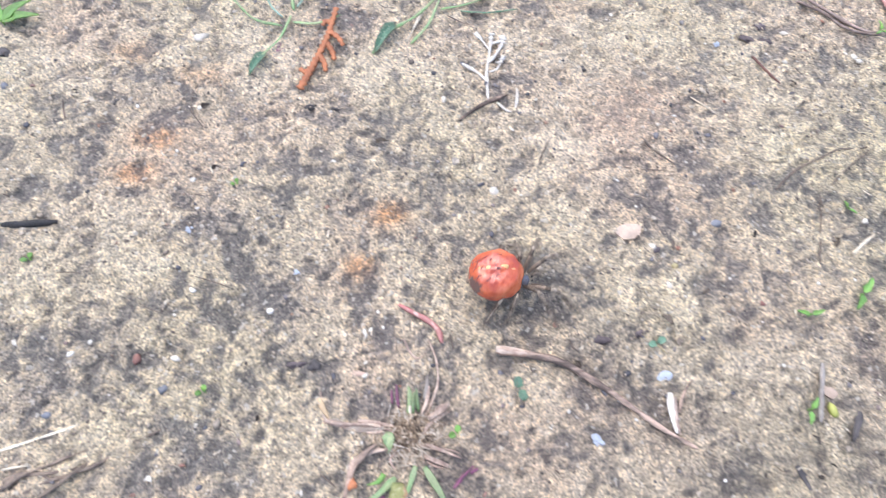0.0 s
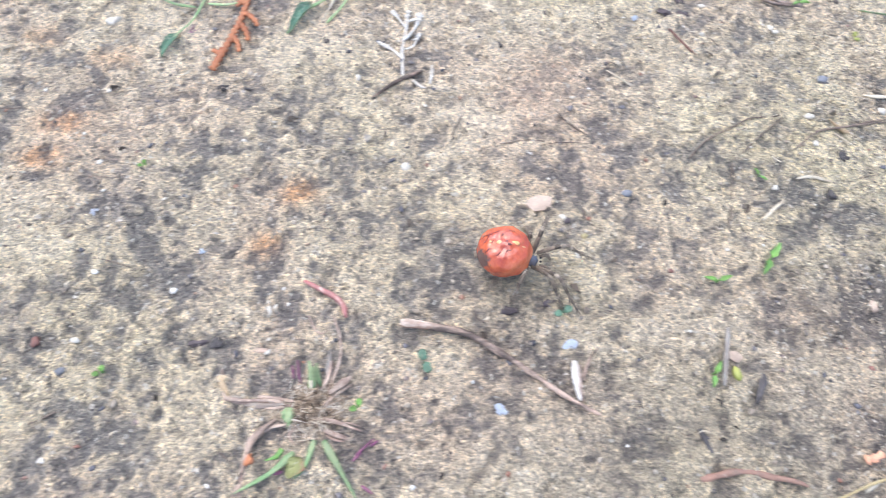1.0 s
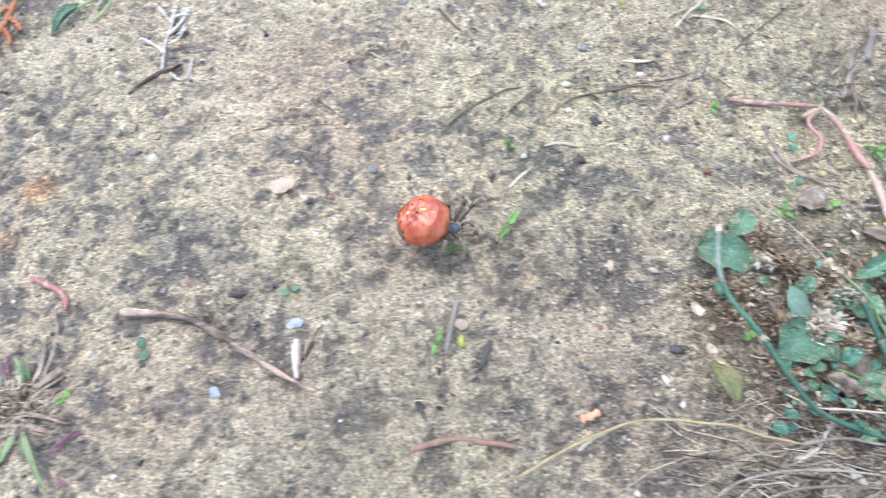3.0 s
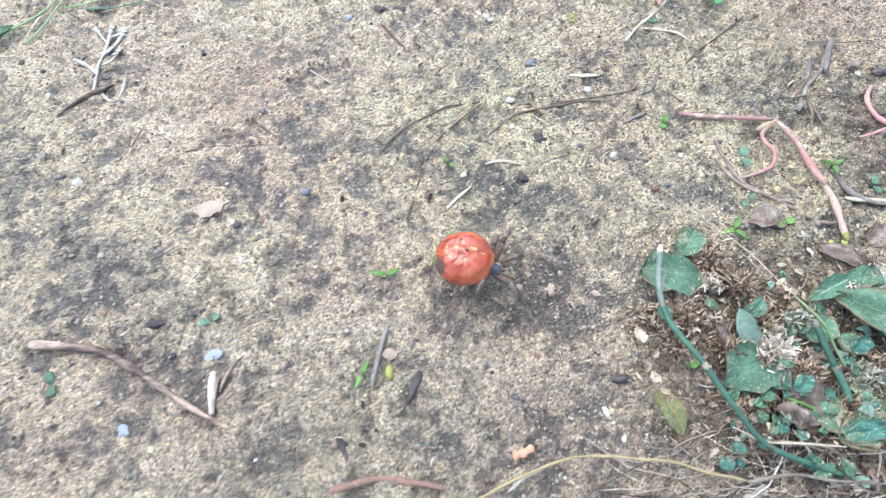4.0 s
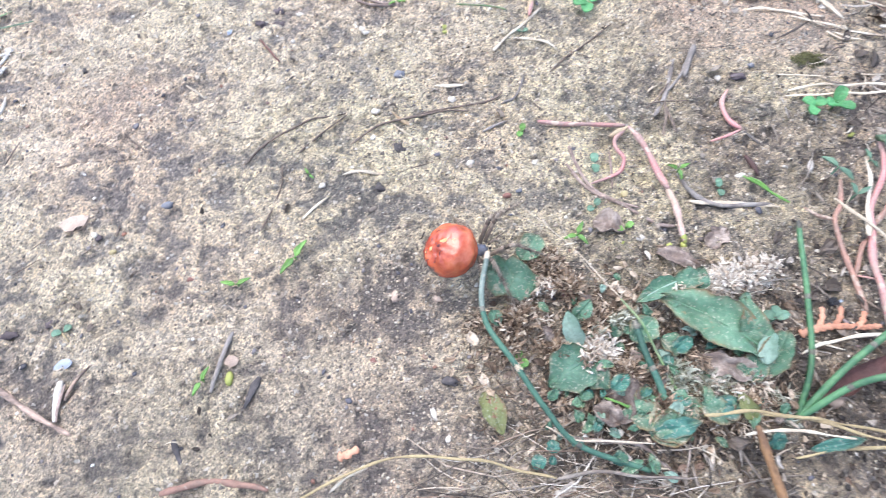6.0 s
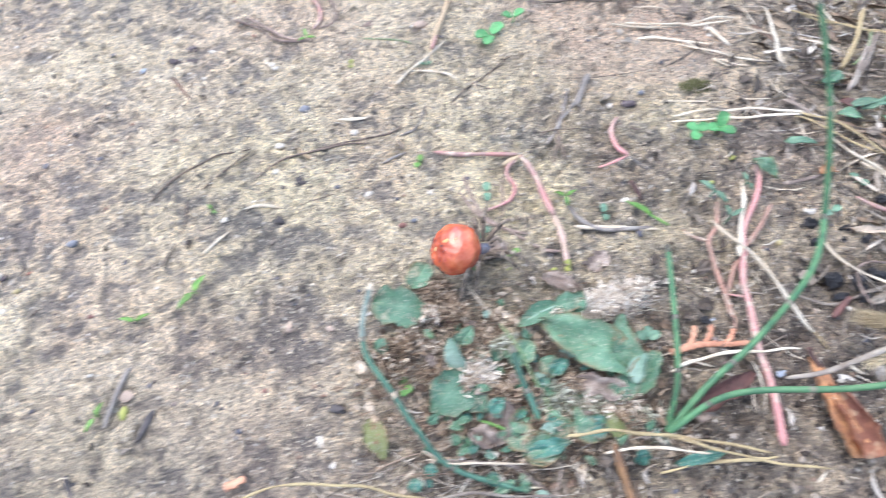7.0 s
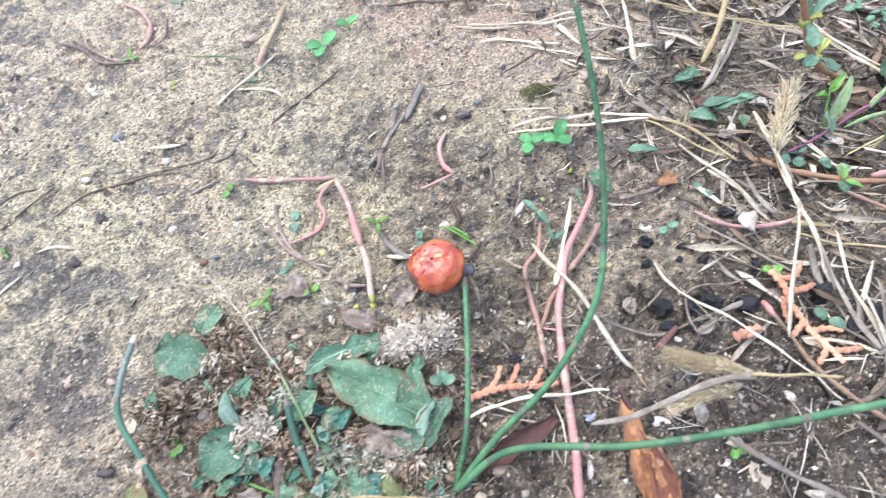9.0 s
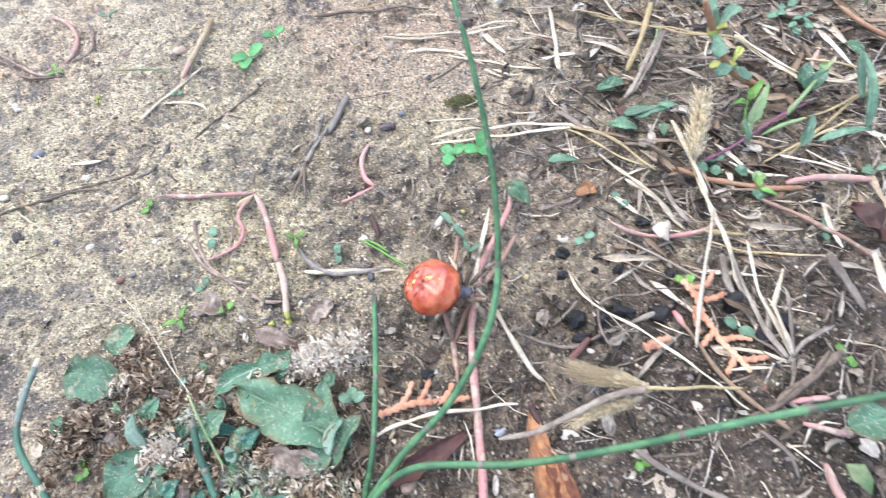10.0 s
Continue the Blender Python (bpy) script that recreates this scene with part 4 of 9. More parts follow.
rod("purslane_runner", [(268.5, 71.5, 4), (267.2, 66, 4), (263.1, 59.4, 4), (257.8, 51.8, 4), (255.3, 45.1, 3.5), (252.7, 37.3, 3), (251.4, 29.6, 3), (250.6, 19.7, 3), (249.8, 10.6, 2.5), (248.2, -2, 2)], 0.73, 0.93, PINK, "long pink fleshy purslane stem across littered soil", "stem", group=PK)
rod("purslane_runner", [(267.1, 57.5, 3.5), (261.9, 51.3, 3.5), (256.9, 46.6, 3.5)], 0.59, 0.66, BROWNPINK, "brownish pink side branch of purslane", "stem", group=PK)
rod("purslane_runner", [(253.3, 60, 3), (251.2, 53.3, 3), (246.9, 48.3, 3), (247.1, 41.1, 2.5), (247.8, 34.4, 2), (247.5, 25.4, 1.6)], 0.56, 0.66, BROWNPINK, "brownish pink forked purslane stem", "stem", group=PK)
rod("purslane_runner", [(242.5, 53.6, 1.5), (244.3, 50.7, 2), (246.8, 48.4, 3)], 0.40, 0.53, BROWNPINK, "thin brownish purslane branch", "stem", group=PK)
rod("purslane_runner", [(254.6, 43.6, 2), (252, 41.2, 2), (248.1, 34.3, 2)], 0.59, 0.53, BROWNPINK, "short brownish purslane branch", "stem", group=PK)
rod("purslane_runner", [(248.7, 34.6, 2), (250.9, 33.9, 2), (252.3, 33, 2)], 0.33, 0.33, PINK, "thin pink connecting shoot", "stem", group=PK)
rod("purslane_runner", [(289.7, 56.8, 3.2), (293.1, 53.9, 3.2), (298.1, 51.8, 3.2), (304.4, 50.7, 3.2), (311.2, 50.8, 3.2), (315.6, 52.8, 3.2)], 0.47, 0.63, PINK, "pink purslane runner across dry litter", "stem", group=PK)
rod("purslane_runner", [(309.6, 69.2, 3), (316.9, 65.3, 3), (324.3, 62, 3), (330.8, 59.7, 2.5), (339.6, 58.2, 2)], 0.68, 0.74, TAN, "brown purslane stem across dry grass", "stem", group=PK)
rod("purslane_runner", [(335.1, 60.1, 4), (341.2, 59.5, 4), (349.2, 58.4, 4), (354.2, 56.6, 4)], 0.80, 0.93, PINK, "thick pink purslane stem on litter", "stem", group=PK)
rod("purslane_runner", [(326.1, 57.6, 3), (333.1, 52.8, 3), (337.8, 47.6, 3), (342.6, 43.4, 3), (348.1, 36.9, 2)], 0.5, 0.58, BROWNPINK, "pink and brown purslane stem under dry grass", "stem", group=PK)
rod("purslane_runner", [(355.3, 117.7, 3), (358.9, 114.6, 3), (364, 111.7, 3)], 0.53, 0.66, BROWNPINK, "brownish pink stem among dry grass", "stem", group=PK)
rod("purslane_runner", [(373.1, 112.9, 5), (377.2, 104.5, 5), (381.3, 100, 5)], 0.62, 0.74, TAN, "brown purslane branch among weeds", "stem", group=PK)
rod("purslane_runner", [(360.9, 98.9, 5), (357.9, 95.2, 3), (355.3, 91.6, 2)], 0.73, 0.47, PINK, "pink upright purslane tip", "stem", group=PK)
rod("purslane_runner", [(315.1, 9.9, 2), (319.8, 9.8, 2), (323.3, 9.5, 2)], 0.59, 0.66, PINK, "short pink purslane piece on dark soil", "stem", group=PK)
rod("purslane_runner", [(314.9, 5.4, 3), (318.8, 3.6, 3), (322.6, 1.9, 3)], 0.66, 0.86, PINK, "pink purslane stem behind a horsetail", "stem", group=PK)
rod("purslane_runner", [(316, -2.4, 3), (316.3, -6.6, 3), (316.6, -10.6, 3)], 0.80, 0.86, PINK, "pink purslane stem on dark soil", "stem", group=PK)
rod("purslane_runner", [(136, 164.2, 1.2), (141.5, 160.4, 1.2), (145.9, 153.6, 1.2), (146.8, 146.6, 1.2), (144.7, 141.5, 1.2)], 0.66, 0.66, PINK, "curved pink purslane stem on the sand", "stem", group=PK)
rod("purslane_runner", [(190.5, 148.8, 2), (187.5, 140.2, 2), (184.3, 132.9, 2), (182.4, 127, 2)], 0.9, 0.8, CREAM, "cream and pink root end on sand", "root")
rod("red_root", [(184.3, 131.6, 2.2), (183.3, 128.3, 2.2), (182.5, 125.5, 2.2)], 0.86, 0.59, PINK, "pink broken root tip", "root")
rod("withered_runner", [(121.6, 150.5, 0.8), (128.2, 145.3, 0.8), (135.3, 139.6, 0.8), (143.2, 137.4, 0.8)], 0.50, 0.56, GREYPINK, "grey withered stem lying on sand", "stem")
rod("withered_runner", [(148.5, 158.7, 0.8), (151.4, 151.7, 0.8), (151.2, 144.7, 0.8), (146.2, 141.8, 0.8)], 0.50, 0.43, GREYPINK, "grey curved withered stem", "stem")
rod("withered_runner", [(213.1, 66.1, 0.9), (215.2, 61.8, 0.9), (218.2, 58.6, 0.9), (222.3, 56.2, 0.9), (229.2, 55.6, 0.9), (236.2, 55.7, 0.9)], 0.60, 0.68, GREYWOOD, "grey-blue withered stem with a frayed pale end", "stem")
rod("straw", [(215.1, 58.5, 1), (220.6, 57.5, 1), (228.8, 55.7, 1), (236.9, 54.6, 1)], 0.77, 0.42, STRAW, "frayed whitish stem end", "straw", flat=0.5)
rod("red_sprig", [(-2.8, 41.8, 1), (0.4, 40.4, 1), (4.6, 38.4, 1), (7.3, 35.9, 1), (8.2, 32.8, 1)], 0.6, 0.7, REDPINK, "pink-red curved stem on bare sand", "stem")
rod("maroon_twig", [(272, 25.8, 2), (274.6, 27.7, 2), (278.1, 30.4, 2)], 0.8, 1.0, MAROON, "short dark red stem among charcoal", "stem")

# ---- upright brown purslane plant ----
def purslane_plant():
    h = holder("purslane_plant", (345.1, 88.8), "brown-stemmed purslane shoot with small green leaves", "plant")
    pts = [(345.1, 88.8, -1), (336, 89.2, 7), (327.6, 89.4, 13.5), (318.0, 88.8, 26.9), (313, 90, 36)]
    under(rod("stem", pts, 1.0, 0.8, TAN, sides=12), h)
    for (x, y, z), leaves in (((327.6, 89.4, 14.0), [(-6, -5, 3, LEAF), (3, 3, 3, LIME), (-5, 1, 1, LIME), (1, -7, 2, LEAF)]),
                              ((318.0, 88.8, 27.0), [(-2, 5, 6, LEAF), (6, 4, 4, LEAF), (-2, -8, 1, LEAF), (2, -1, 3, LIME)])):
        for dx, dy, dz, mat in leaves:
            under(leaf("leaf", (x, y, z), (x + dx, y + dy, z + dz), 3.6 if mat is LEAF else 2.2, FLESHY if mat is LEAF else mat, shape="wedge", fold=0.3), h)
        v, f = ball(x, 1.6, 1.6, 1.3, 0.2)
        ob = link_mesh("node", v, f, LIME, (x * MM, y * MM, (z + gz(x, y)) * MM))
        under(ob, h)
purslane_plant()

# ---- horsetail stems ----
B = (224.0, 3.5, -0.5)
horsetail([B, (228, 14, 4.5), (230.5, 28, 7.5), (232.4, 44.0, 10.7)], 0.62, 0.56, [0.35, 0.62], "short green jointed horsetail stem with a cut tip", tip="green")
horsetail([B, (234, 12, 5.5), (245.7, 20.1, 11.6), (255.0, 30.4, 23.7), (258.7, 43.0, 31.3), (259.5, 60, 43), (257.0, 80.0, 56), (252, 100, 68)], 0.74, 0.40, [0.17, 0.30, 0.45, 0.62, 0.78], "long green horsetail stem arching up from the ground")
horsetail([B, (236.0, 8.6, 11), (255.8, 5.7, 20.2), (272.9, 5.0, 28.4), (284.3, 5.1, 36), (305.6, 5.1, 42), (312.9, 4.3, 50)], 0.70, 0.50, [0.12, 0.30, 0.46, 0.64, 0.8], "long green horsetail stem rising across the weeds")
horsetail([(189.2, -4.8, 2), (175, 0.9, 5), (168.6, 8.5, 8), (163.3, 17.5, 10.5), (158.6, 25.5, 11.3), (158.0, 33, 11.5), (160.1, 41.5, 11.8)], 0.55, 0.6, [0.26, 0.56, 0.8], "curved green horsetail stem with a dry white tip", tip="white", worn=True)
horsetail([(196.1, 7.5, 2), (194.4, 13.1, 4), (192.6, 18.8, 5.5), (191.6, 24.5, 6.5)], 0.74, 0.68, [0.5], "short cut grey-green horsetail stub", tip="green", worn=True)

# ---- broad weed leaves ----
WL = "broad leaves of a low weed"
leaf("weed_leaf", *[(172.6, 37.5, 2), (159.2, 41.6, 3)], 10.5, LEAF, "round bluish-green weed leaf with pale worn spots", "leaf", shape="round", wave=1.6, torn=0.6, fold=0.1, group=WL)
leaf("weed_leaf", *[(169.5, 44.8, 2), (174.2, 50.9, 2.5)], 6.5, LEAF, "small round bluish-green weed leaf", "leaf", shape="round", group=WL)
leaf("weed_leaf", *[(172.7, 40.4, 2.5), (169.9, 35.2, 1.5)], 4.5, LEAFOLD, "small worn green weed leaf", "leaf", group=WL)
leaf("weed_leaf", *[(220.3, 17.7, 4), (199.2, 32.0, 5.5)], 12.2, LEAFOLD, "large worn green weed leaf with brown edges", "leaf", wave=2.2, torn=0.7, fold=0.2, arch=0.08, group=WL, rib=LEAFOLD)
leaf("weed_leaf", *[(217.7, 17.9, 3), (218.7, 30.2, 5.2)], 8.0, LEAFOLD, "folded lobe of a worn green weed leaf", "leaf", wave=1.0, fold=0.25, shape="lance", group=WL)
leaf("weed_leaf", *[(204.8, 35.4, 4.5), (194.2, 31.2, 3)], 4.8, LEAF, "folded green weed leaf with pale veins", "leaf", fold=0.5, group=WL, rib=LEAFPALE)
leaf("weed_leaf", *[(203.2, 34.6, 4), (211.5, 35.8, 4)], 5.0, LEAF, "dark bluish-green weed leaf", "leaf", wave=1.0, group=WL)
leaf("weed_leaf", *[(207.2, 32.2, 3), (211.5, 38.4, 4.5)], 5.0, LEAF, "small upright bluish weed leaf", "leaf", wave=1.0, group=WL)
leaf("weed_leaf", *[(181.9, 19.8, 3), (171.4, 13.8, 2)], 11.0, LEAF, "bluish-green weed leaf beside husks", "leaf", wave=1.0, group=WL, rib=LEAF)
leaf("weed_leaf", *[(179.9, 16.9, 3), (184.3, 12.1, 2.5)], 6.5, LEAF, "small bluish-green weed leaf", "leaf", group=WL)
leaf("weed_leaf", *[(179.7, 22.1, 3), (177.5, 29.8, 5)], 4.6, LEAFPALE, "pale upturned weed leaf", "leaf", group=WL, roll=30)
leaf("weed_leaf", *[(178.9, 28.1, 3), (183.3, 32.1, 5)], 4.0, LEAF, "small upright weed leaf", "leaf", group=WL, roll=-20)
leaf("weed_leaf", *[(191.3, 22.2, 3), (197.3, 27.1, 4.5)], 6.5, LEAF, "green weed leaf beside a dry stalk", "leaf", fold=0.35, group=WL)
leaf("weed_leaf", *[(198.2, 22.6, 3), (203, 19.1, 3)], 5.5, LEAF, "small bluish weed leaf", "leaf", group=WL)
leaf("weed_leaf", *[(202.5, 17.2, 2.5), (207.6, 14.2, 2)], 3.6, LEAF, "narrow bluish weed leaf", "leaf", group=WL)
leaf("weed_leaf", *[(219.0, 12.2, 2.5), (226.2, 21.5, 4.5)], 6.6, LEAF, "dark green folded weed leaf", "leaf", fold=0.5, roll=25, group=WL)
leaf("weed_leaf", *[(218.9, 14.5, 4), (222.3, 21.5, 5.5)], 4.2, LEAFPALE, "pale edge-on weed leaf", "leaf", roll=40, group=WL)
leaf("weed_leaf", *[(212.8, 12.4, 2), (219.9, 15.8, 3)], 6.0, LEAF, "shaded green weed leaf", "leaf", group=WL)
leaf("weed_leaf", *[(196.2, 9.2, 2.5), (203.5, 5, 2)], 6.0, LEAF, "green weed leaf among husks", "leaf", wave=1.4, torn=0.5, group=WL)
leaf("weed_leaf", *[(205.6, 7.8, 3), (211, 4.4, 2.5)], 5.0, LEAFOLD, "yellowish green weed leaf among husks", "leaf", wave=1.4, torn=0.5, group=WL)
leaf("weed_leaf", *[(189.1, 6.9, 2), (194.1, 11.6, 3)], 6.0, LEAFOLD, "reddish green weed leaf", "leaf", group=WL)
leaf("weed_leaf", *[(157.4, 14.0, 1), (160.2, 4.6, 1.5)], 5.6, LEAFOLIVE, "oval yellowish green weed leaf with a red edge", "leaf", group=WL)
leaf("weed_leaf", *[(186.7, 7.5, 2), (195.5, 3.8, 2)], 6.5, LEAF, "bluish weed leaf at the foot of the weeds", "leaf", group=WL)
leaf("weed_leaf", *[(190.9, 1.8, 2), (200.6, 4.3, 3)], 7.5, LEAF, "bluish weed leaf near dry straw", "leaf", group=WL)
leaf("weed_leaf", *[(223.9, -3.2, 2), (235.4, -2.0, 3)], 2.6, TEALLEAF, "dark green leaf under a straw", "leaf", group=WL)
leaf("weed_leaf", *[(202.5, 7.2, 3), (209.6, 3.6, 3)], 5.6, LEAF, "broad bluish weed leaf among husks", "leaf", wave=1.0, group=WL)
leaf("weed_leaf", *[(191.3, 2.4, 3), (200.2, 3.3, 3)], 6.5, LEAF, "bluish weed leaf near a horsetail", "leaf", wave=1.0, group=WL)
leaf("weed_leaf", *[(183.4, -5.0, 2), (188.3, -2.6, 2.4)], 2.4, LEAF, "bluish weed leaf under a horsetail", "leaf", group=WL)
for base, tip, w in (((166.5, -2.9, 2), (166.9, 0.1, 3), 3.0), ((170.0, 0.0, 2), (170.4, 2.7, 3), 2.6), ((169.5, -2.2, 2), (169.8, -0.5, 2.6), 1.6), ((174.5, 2.6, 2), (176.2, 0.6, 3), 2.6), ((182.5, -3.2, 2), (184.0, -0.6, 3), 2.8)):
    leaf("weed_leaf", base, tip, w, TEALLEAF, "small round bluish seedling leaf on sand", "leaf", shape="round", group=WL)
leaf("dead_leaf", *[(217.6, 12.7, 2), (202.5, 17.2, 2.5)], 6.0, BROWNLEAF, "brown curled dead leaf edge", "leaf", wave=2.2)
leaf("dead_leaf", *[(183.3, 11.4, 1), (190.1, 6.3, 2)], 11.0, BROWNLEAF, "crumpled grey-brown dead leaf", "leaf", wave=3.0, fold=0.3)
leaf("dead_leaf", *[(215.7, 45.2, 0.6), (221.6, 49.2, 1)], 5.5, BROWNLEAF, "flat grey-brown dead leaf scrap", "leaf", wave=1.3)
leaf("dead_leaf", *[(202.9, 44.8, 0.7), (212.6, 39.2, 1.2)], 4.6, BROWNLEAF, "flat faded dead leaf with a green tinge", "leaf", wave=1.3)
leaf("dead_leaf", *[(189.3, 54.6, 0.6), (195.8, 49.9, 1.4)], 7.0, BROWNLEAF, "crumpled brown leaf scrap on sand", "leaf", wave=2.2)

def curled(name, pts, widths, curl, lean, mat, parent, seed):
    """A strip of dry leaf curled up along its sides; points over the ground and widths in mm, curl in degrees each side."""
    path = spline(seat(pts), 0.0011)
    n, nv = len(path), 16
    wid = np.interp(np.linspace(0, 1, n), np.linspace(0, 1, len(widths)), widths) * MM
    tan = np.gradient(path, axis=0)
    top = []
    for k in range(n):
        d = tan[k] / np.linalg.norm(tan[k])
        side = np.cross(d, (0, 0, 1.0))
        side /= np.linalg.norm(side)
        up = np.cross(side, d)
        c, s = math.cos(radians(lean)), math.sin(radians(lean))
        side, up = side * c + up * s, up * c - side * s
        r = wid[k] / (2 * radians(curl))
        for j in range(nv + 1):
            v = 2 * j / nv - 1
            a = radians(curl) * v * (1 + 0.25 * noise.noise(Vector((k * 0.14, v * 2, seed))))
            q = 1 + 0.34 * noise.noise(Vector((k * 0.42, v * 1.4, seed + 5))) + 0.2 * noise.noise(Vector((k * 0.95, v * 2.6, seed + 9)))
            top.append(path[k] + side * math.sin(a) * r * q + up * (1 - math.cos(a) * q) * r)
    m, w = len(top), nv + 1
    low = [p - np.array((0, 0, 0.00025)) for p in top]
    faces = []
    for k in range(n - 1):
        for j in range(nv):
            a, b, c, e = k * w + j, k * w + j + 1, (k + 1) * w + j + 1, (k + 1) * w + j
            faces += [(a, b, c, e), (m + a, m + e, m + c, m + b)]
    rim = [k * w for k in range(n)] + [(n - 1) * w + j for j in range(1, w)] + [k * w + nv for k in range(n - 2, -1, -1)] + [j for j in range(nv - 1, 0, -1)]
    for a, b in zip(rim, rim[1:] + rim[:1]):
        faces.append((a, b, m + b, m + a))
    o = np.array(parent.location)
    return link_mesh(name, [p - o for p in top + low], faces, mat, parent=parent)


def dried_leaf():
    h = holder("dried_leaf", [(263.1, 17.1, 1)][0], "curled dried orange-brown leaf beside straw", "leaf")
    curled("blade", [(261.6, 16.4, 3), (261.1, 10.9, 3.5), (261.4, 4.5, 3.5), (261.7, -0.9, 3), (261.6, -6.3, 2.5)], (2.5, 5.5, 7.0, 8.0, 7.0), 62, 20, DEADLEAF, h, 2.0)
    tagged(curled("blade", [(262.6, 9.4, 3), (264.7, 5.2, 3.5), (265.4, -0.2, 3.5), (264.6, -6.7, 3)], (4.0, 8.5, 10.5, 9.0), 118, -20, REDLEAF, h, 7.0), "reddish curled half with a hollow")
    under(rod("leaf_stalk", [(261.6, 18.5, 4), (262.1, 16.2, 3.5), (263.4, 13.2, 3)], 0.9, 0.5, MAROON), h)
dried_leaf()
_maroon = holder("dead_leaf", [(241.4, 11.9, 1)][0], "dead maroon leaf curled under horsetail stems", "leaf")
tagged(curled("blade", [(247.3, 14.7, 2), (241.9, 12.2, 2.5), (236.2, 9.8, 2), (230.1, 7.2, 1)], (2.0, 6.0, 6.5, 2.0), 75, 10, MAROON, _maroon, 11.0), "crumpled maroon blade")

# ---- fallen conifer sprigs ----
scale_sprig([(-36, 105.2, 0.6), (-32.7, 115, 0.6), (-30.2, 124.6, 0.6), (-28.6, 135.6, 0.6)], [[(-33.5, 112.8, 0.6), (-35.2, 111.5, 0.6), (-37, 112.6, 0.6)], [(-31.7, 117.5, 0.6), (-30.1, 115.1, 0.6), (-29.1, 111.8, 0.6)], [(-30.2, 122.4, 0.6), (-28.2, 119.5, 0.6), (-27.2, 116.2, 0.6)], [(-29.6, 126.4, 0.6), (-26.8, 124.4, 0.6), (-25.1, 121.8, 0.6)], [(-29.4, 129.8, 0.6), (-31.2, 130.4, 0.6), (-32.1, 128.5, 0.6)]], 1.25, RUST, "orange-brown conifer sprig lying on sand")
scale_sprig([(229.6, 21.1, 1.5), (234.4, 22.1, 1.5), (239.1, 22.4, 1.5), (243.9, 21.7, 1.5), (249.5, 21.9, 1.5)], [[(233.7, 21.9, 1.5), (236.1, 24.3, 1.5), (237.6, 27.4, 1.5)], [(238.5, 22.5, 1.5), (240.2, 24.6, 1.5), (241.4, 27, 1.5)], [(243.3, 21.8, 1.5), (245.1, 23.5, 1.5), (246.3, 25.4, 1.5)], [(239.1, 22.4, 1.5), (241.4, 21.6, 1.5)]], 1.0, PEACH, "faded orange conifer sprig beside a horsetail stem")
scale_sprig([(302.1, 39.8, 1.5), (303.9, 35.4, 1.5), (304.2, 31.3, 1.5), (305.5, 28.4, 1.5), (306.3, 24.4, 1.5), (307.8, 21.3, 1.5), (309.2, 17, 1.5)], [[(302.9, 37.6, 1.8), (306.5, 37.4, 1.8), (309.4, 40.5, 1.8)], [(304.9, 34.1, 1.8), (307.7, 34.1, 1.8), (310.8, 35.4, 1.8)], [(303.2, 33.5, 1.6), (302.4, 30.2, 1.6), (302.2, 27.3, 1.6)], [(305.5, 27.1, 1.6), (303.4, 25.8, 1.6), (301.1, 24, 1.6)], [(306.5, 24.9, 1.6), (309.7, 25.1, 1.6), (312.6, 24, 1.6)], [(307.7, 21.3, 1.6), (305.9, 19.1, 1.6), (304.4, 17.6, 1.6)], [(308.6, 19.9, 1.6), (311, 19.6, 1.6), (314.3, 19.6, 1.6)]], 1.05, PEACH, "large faded orange conifer sprig among dry grass")
scale_sprig([(288.8, 25.7, 1.5), (291.9, 26.5, 1.5), (294.9, 27.1, 1.5)], [[(291.6, 26.3, 1.5), (292.9, 25.4, 1.5)]], 1.3, PEACH, "small faded orange piece of conifer sprig")
scale_sprig([(124.9, 2.6, 0.8), (127, 3.1, 0.8), (129.4, 4.1, 0.8)], [[(126.8, 3.1, 0.8), (127.8, 2.4, 0.8)]], 1.1, PEACH, "small faded orange piece of conifer sprig on sand")
scale_sprig([(-10.6, 1.2, 0.6), (-9.5, 0.8, 0.6), (-8.8, 1, 0.6)], [], 1.4, RUST, "tiny orange conifer scale by a grass tuft")

# ---- the pale dead sprig and the twigs on the sand ----
def dead_sprig():
    h = holder("dead_sprig", [(18.8, 105.3, 0)][0], "whitish dead plant sprig lying on sand", "sprig")
    for pts in ([(18.6, 104.6, 0.8), (18.2, 114.1, 0.8), (18.8, 121.5, 0.8), (19.5, 128.8, 0.8)], [(18.2, 111.5, 0.8), (14.9, 114.7, 0.8), (11.4, 117, 0.8)], [(18.8, 118.3, 0.8), (21.2, 122.3, 0.8), (23.3, 127.2, 0.8)], [(19.2, 122.6, 0.8), (16.9, 125.8, 0.8), (14.7, 128.5, 0.8)], [(18.9, 115.1, 0.8), (21.2, 116.3, 0.8), (23, 120.7, 0.8)], [(19.5, 125.9, 0.8), (22.1, 126.8, 0.8), (23, 128.2, 0.8)]):
        under(rod("branch", pts, 0.45, 0.52, PALEWOOD, flat=0.75, rough=0.4), h)
        for k, q in enumerate((0.55, 0.8, 1.0)):
            a, b = pts[-2], pts[-1]
            x, y = a[0] + (b[0] - a[0]) * q, a[1] + (b[1] - a[1]) * q
            v, f = ball(x * 3 + y + k, 0.85, 0.5, 0.4, 0.5)
            under(link_mesh("bud", v, f, PALEWOOD, (x * MM, y * MM, (gz(x, y) + 0.9) * MM)), h)
dead_sprig()
rod("twig", [(10.3, 97.5, 0.9), (16.4, 102.5, 0.9), (24.2, 106.5, 0.9)], 0.36, 0.75, WOOD, "short dark brown twig on sand", "twig")
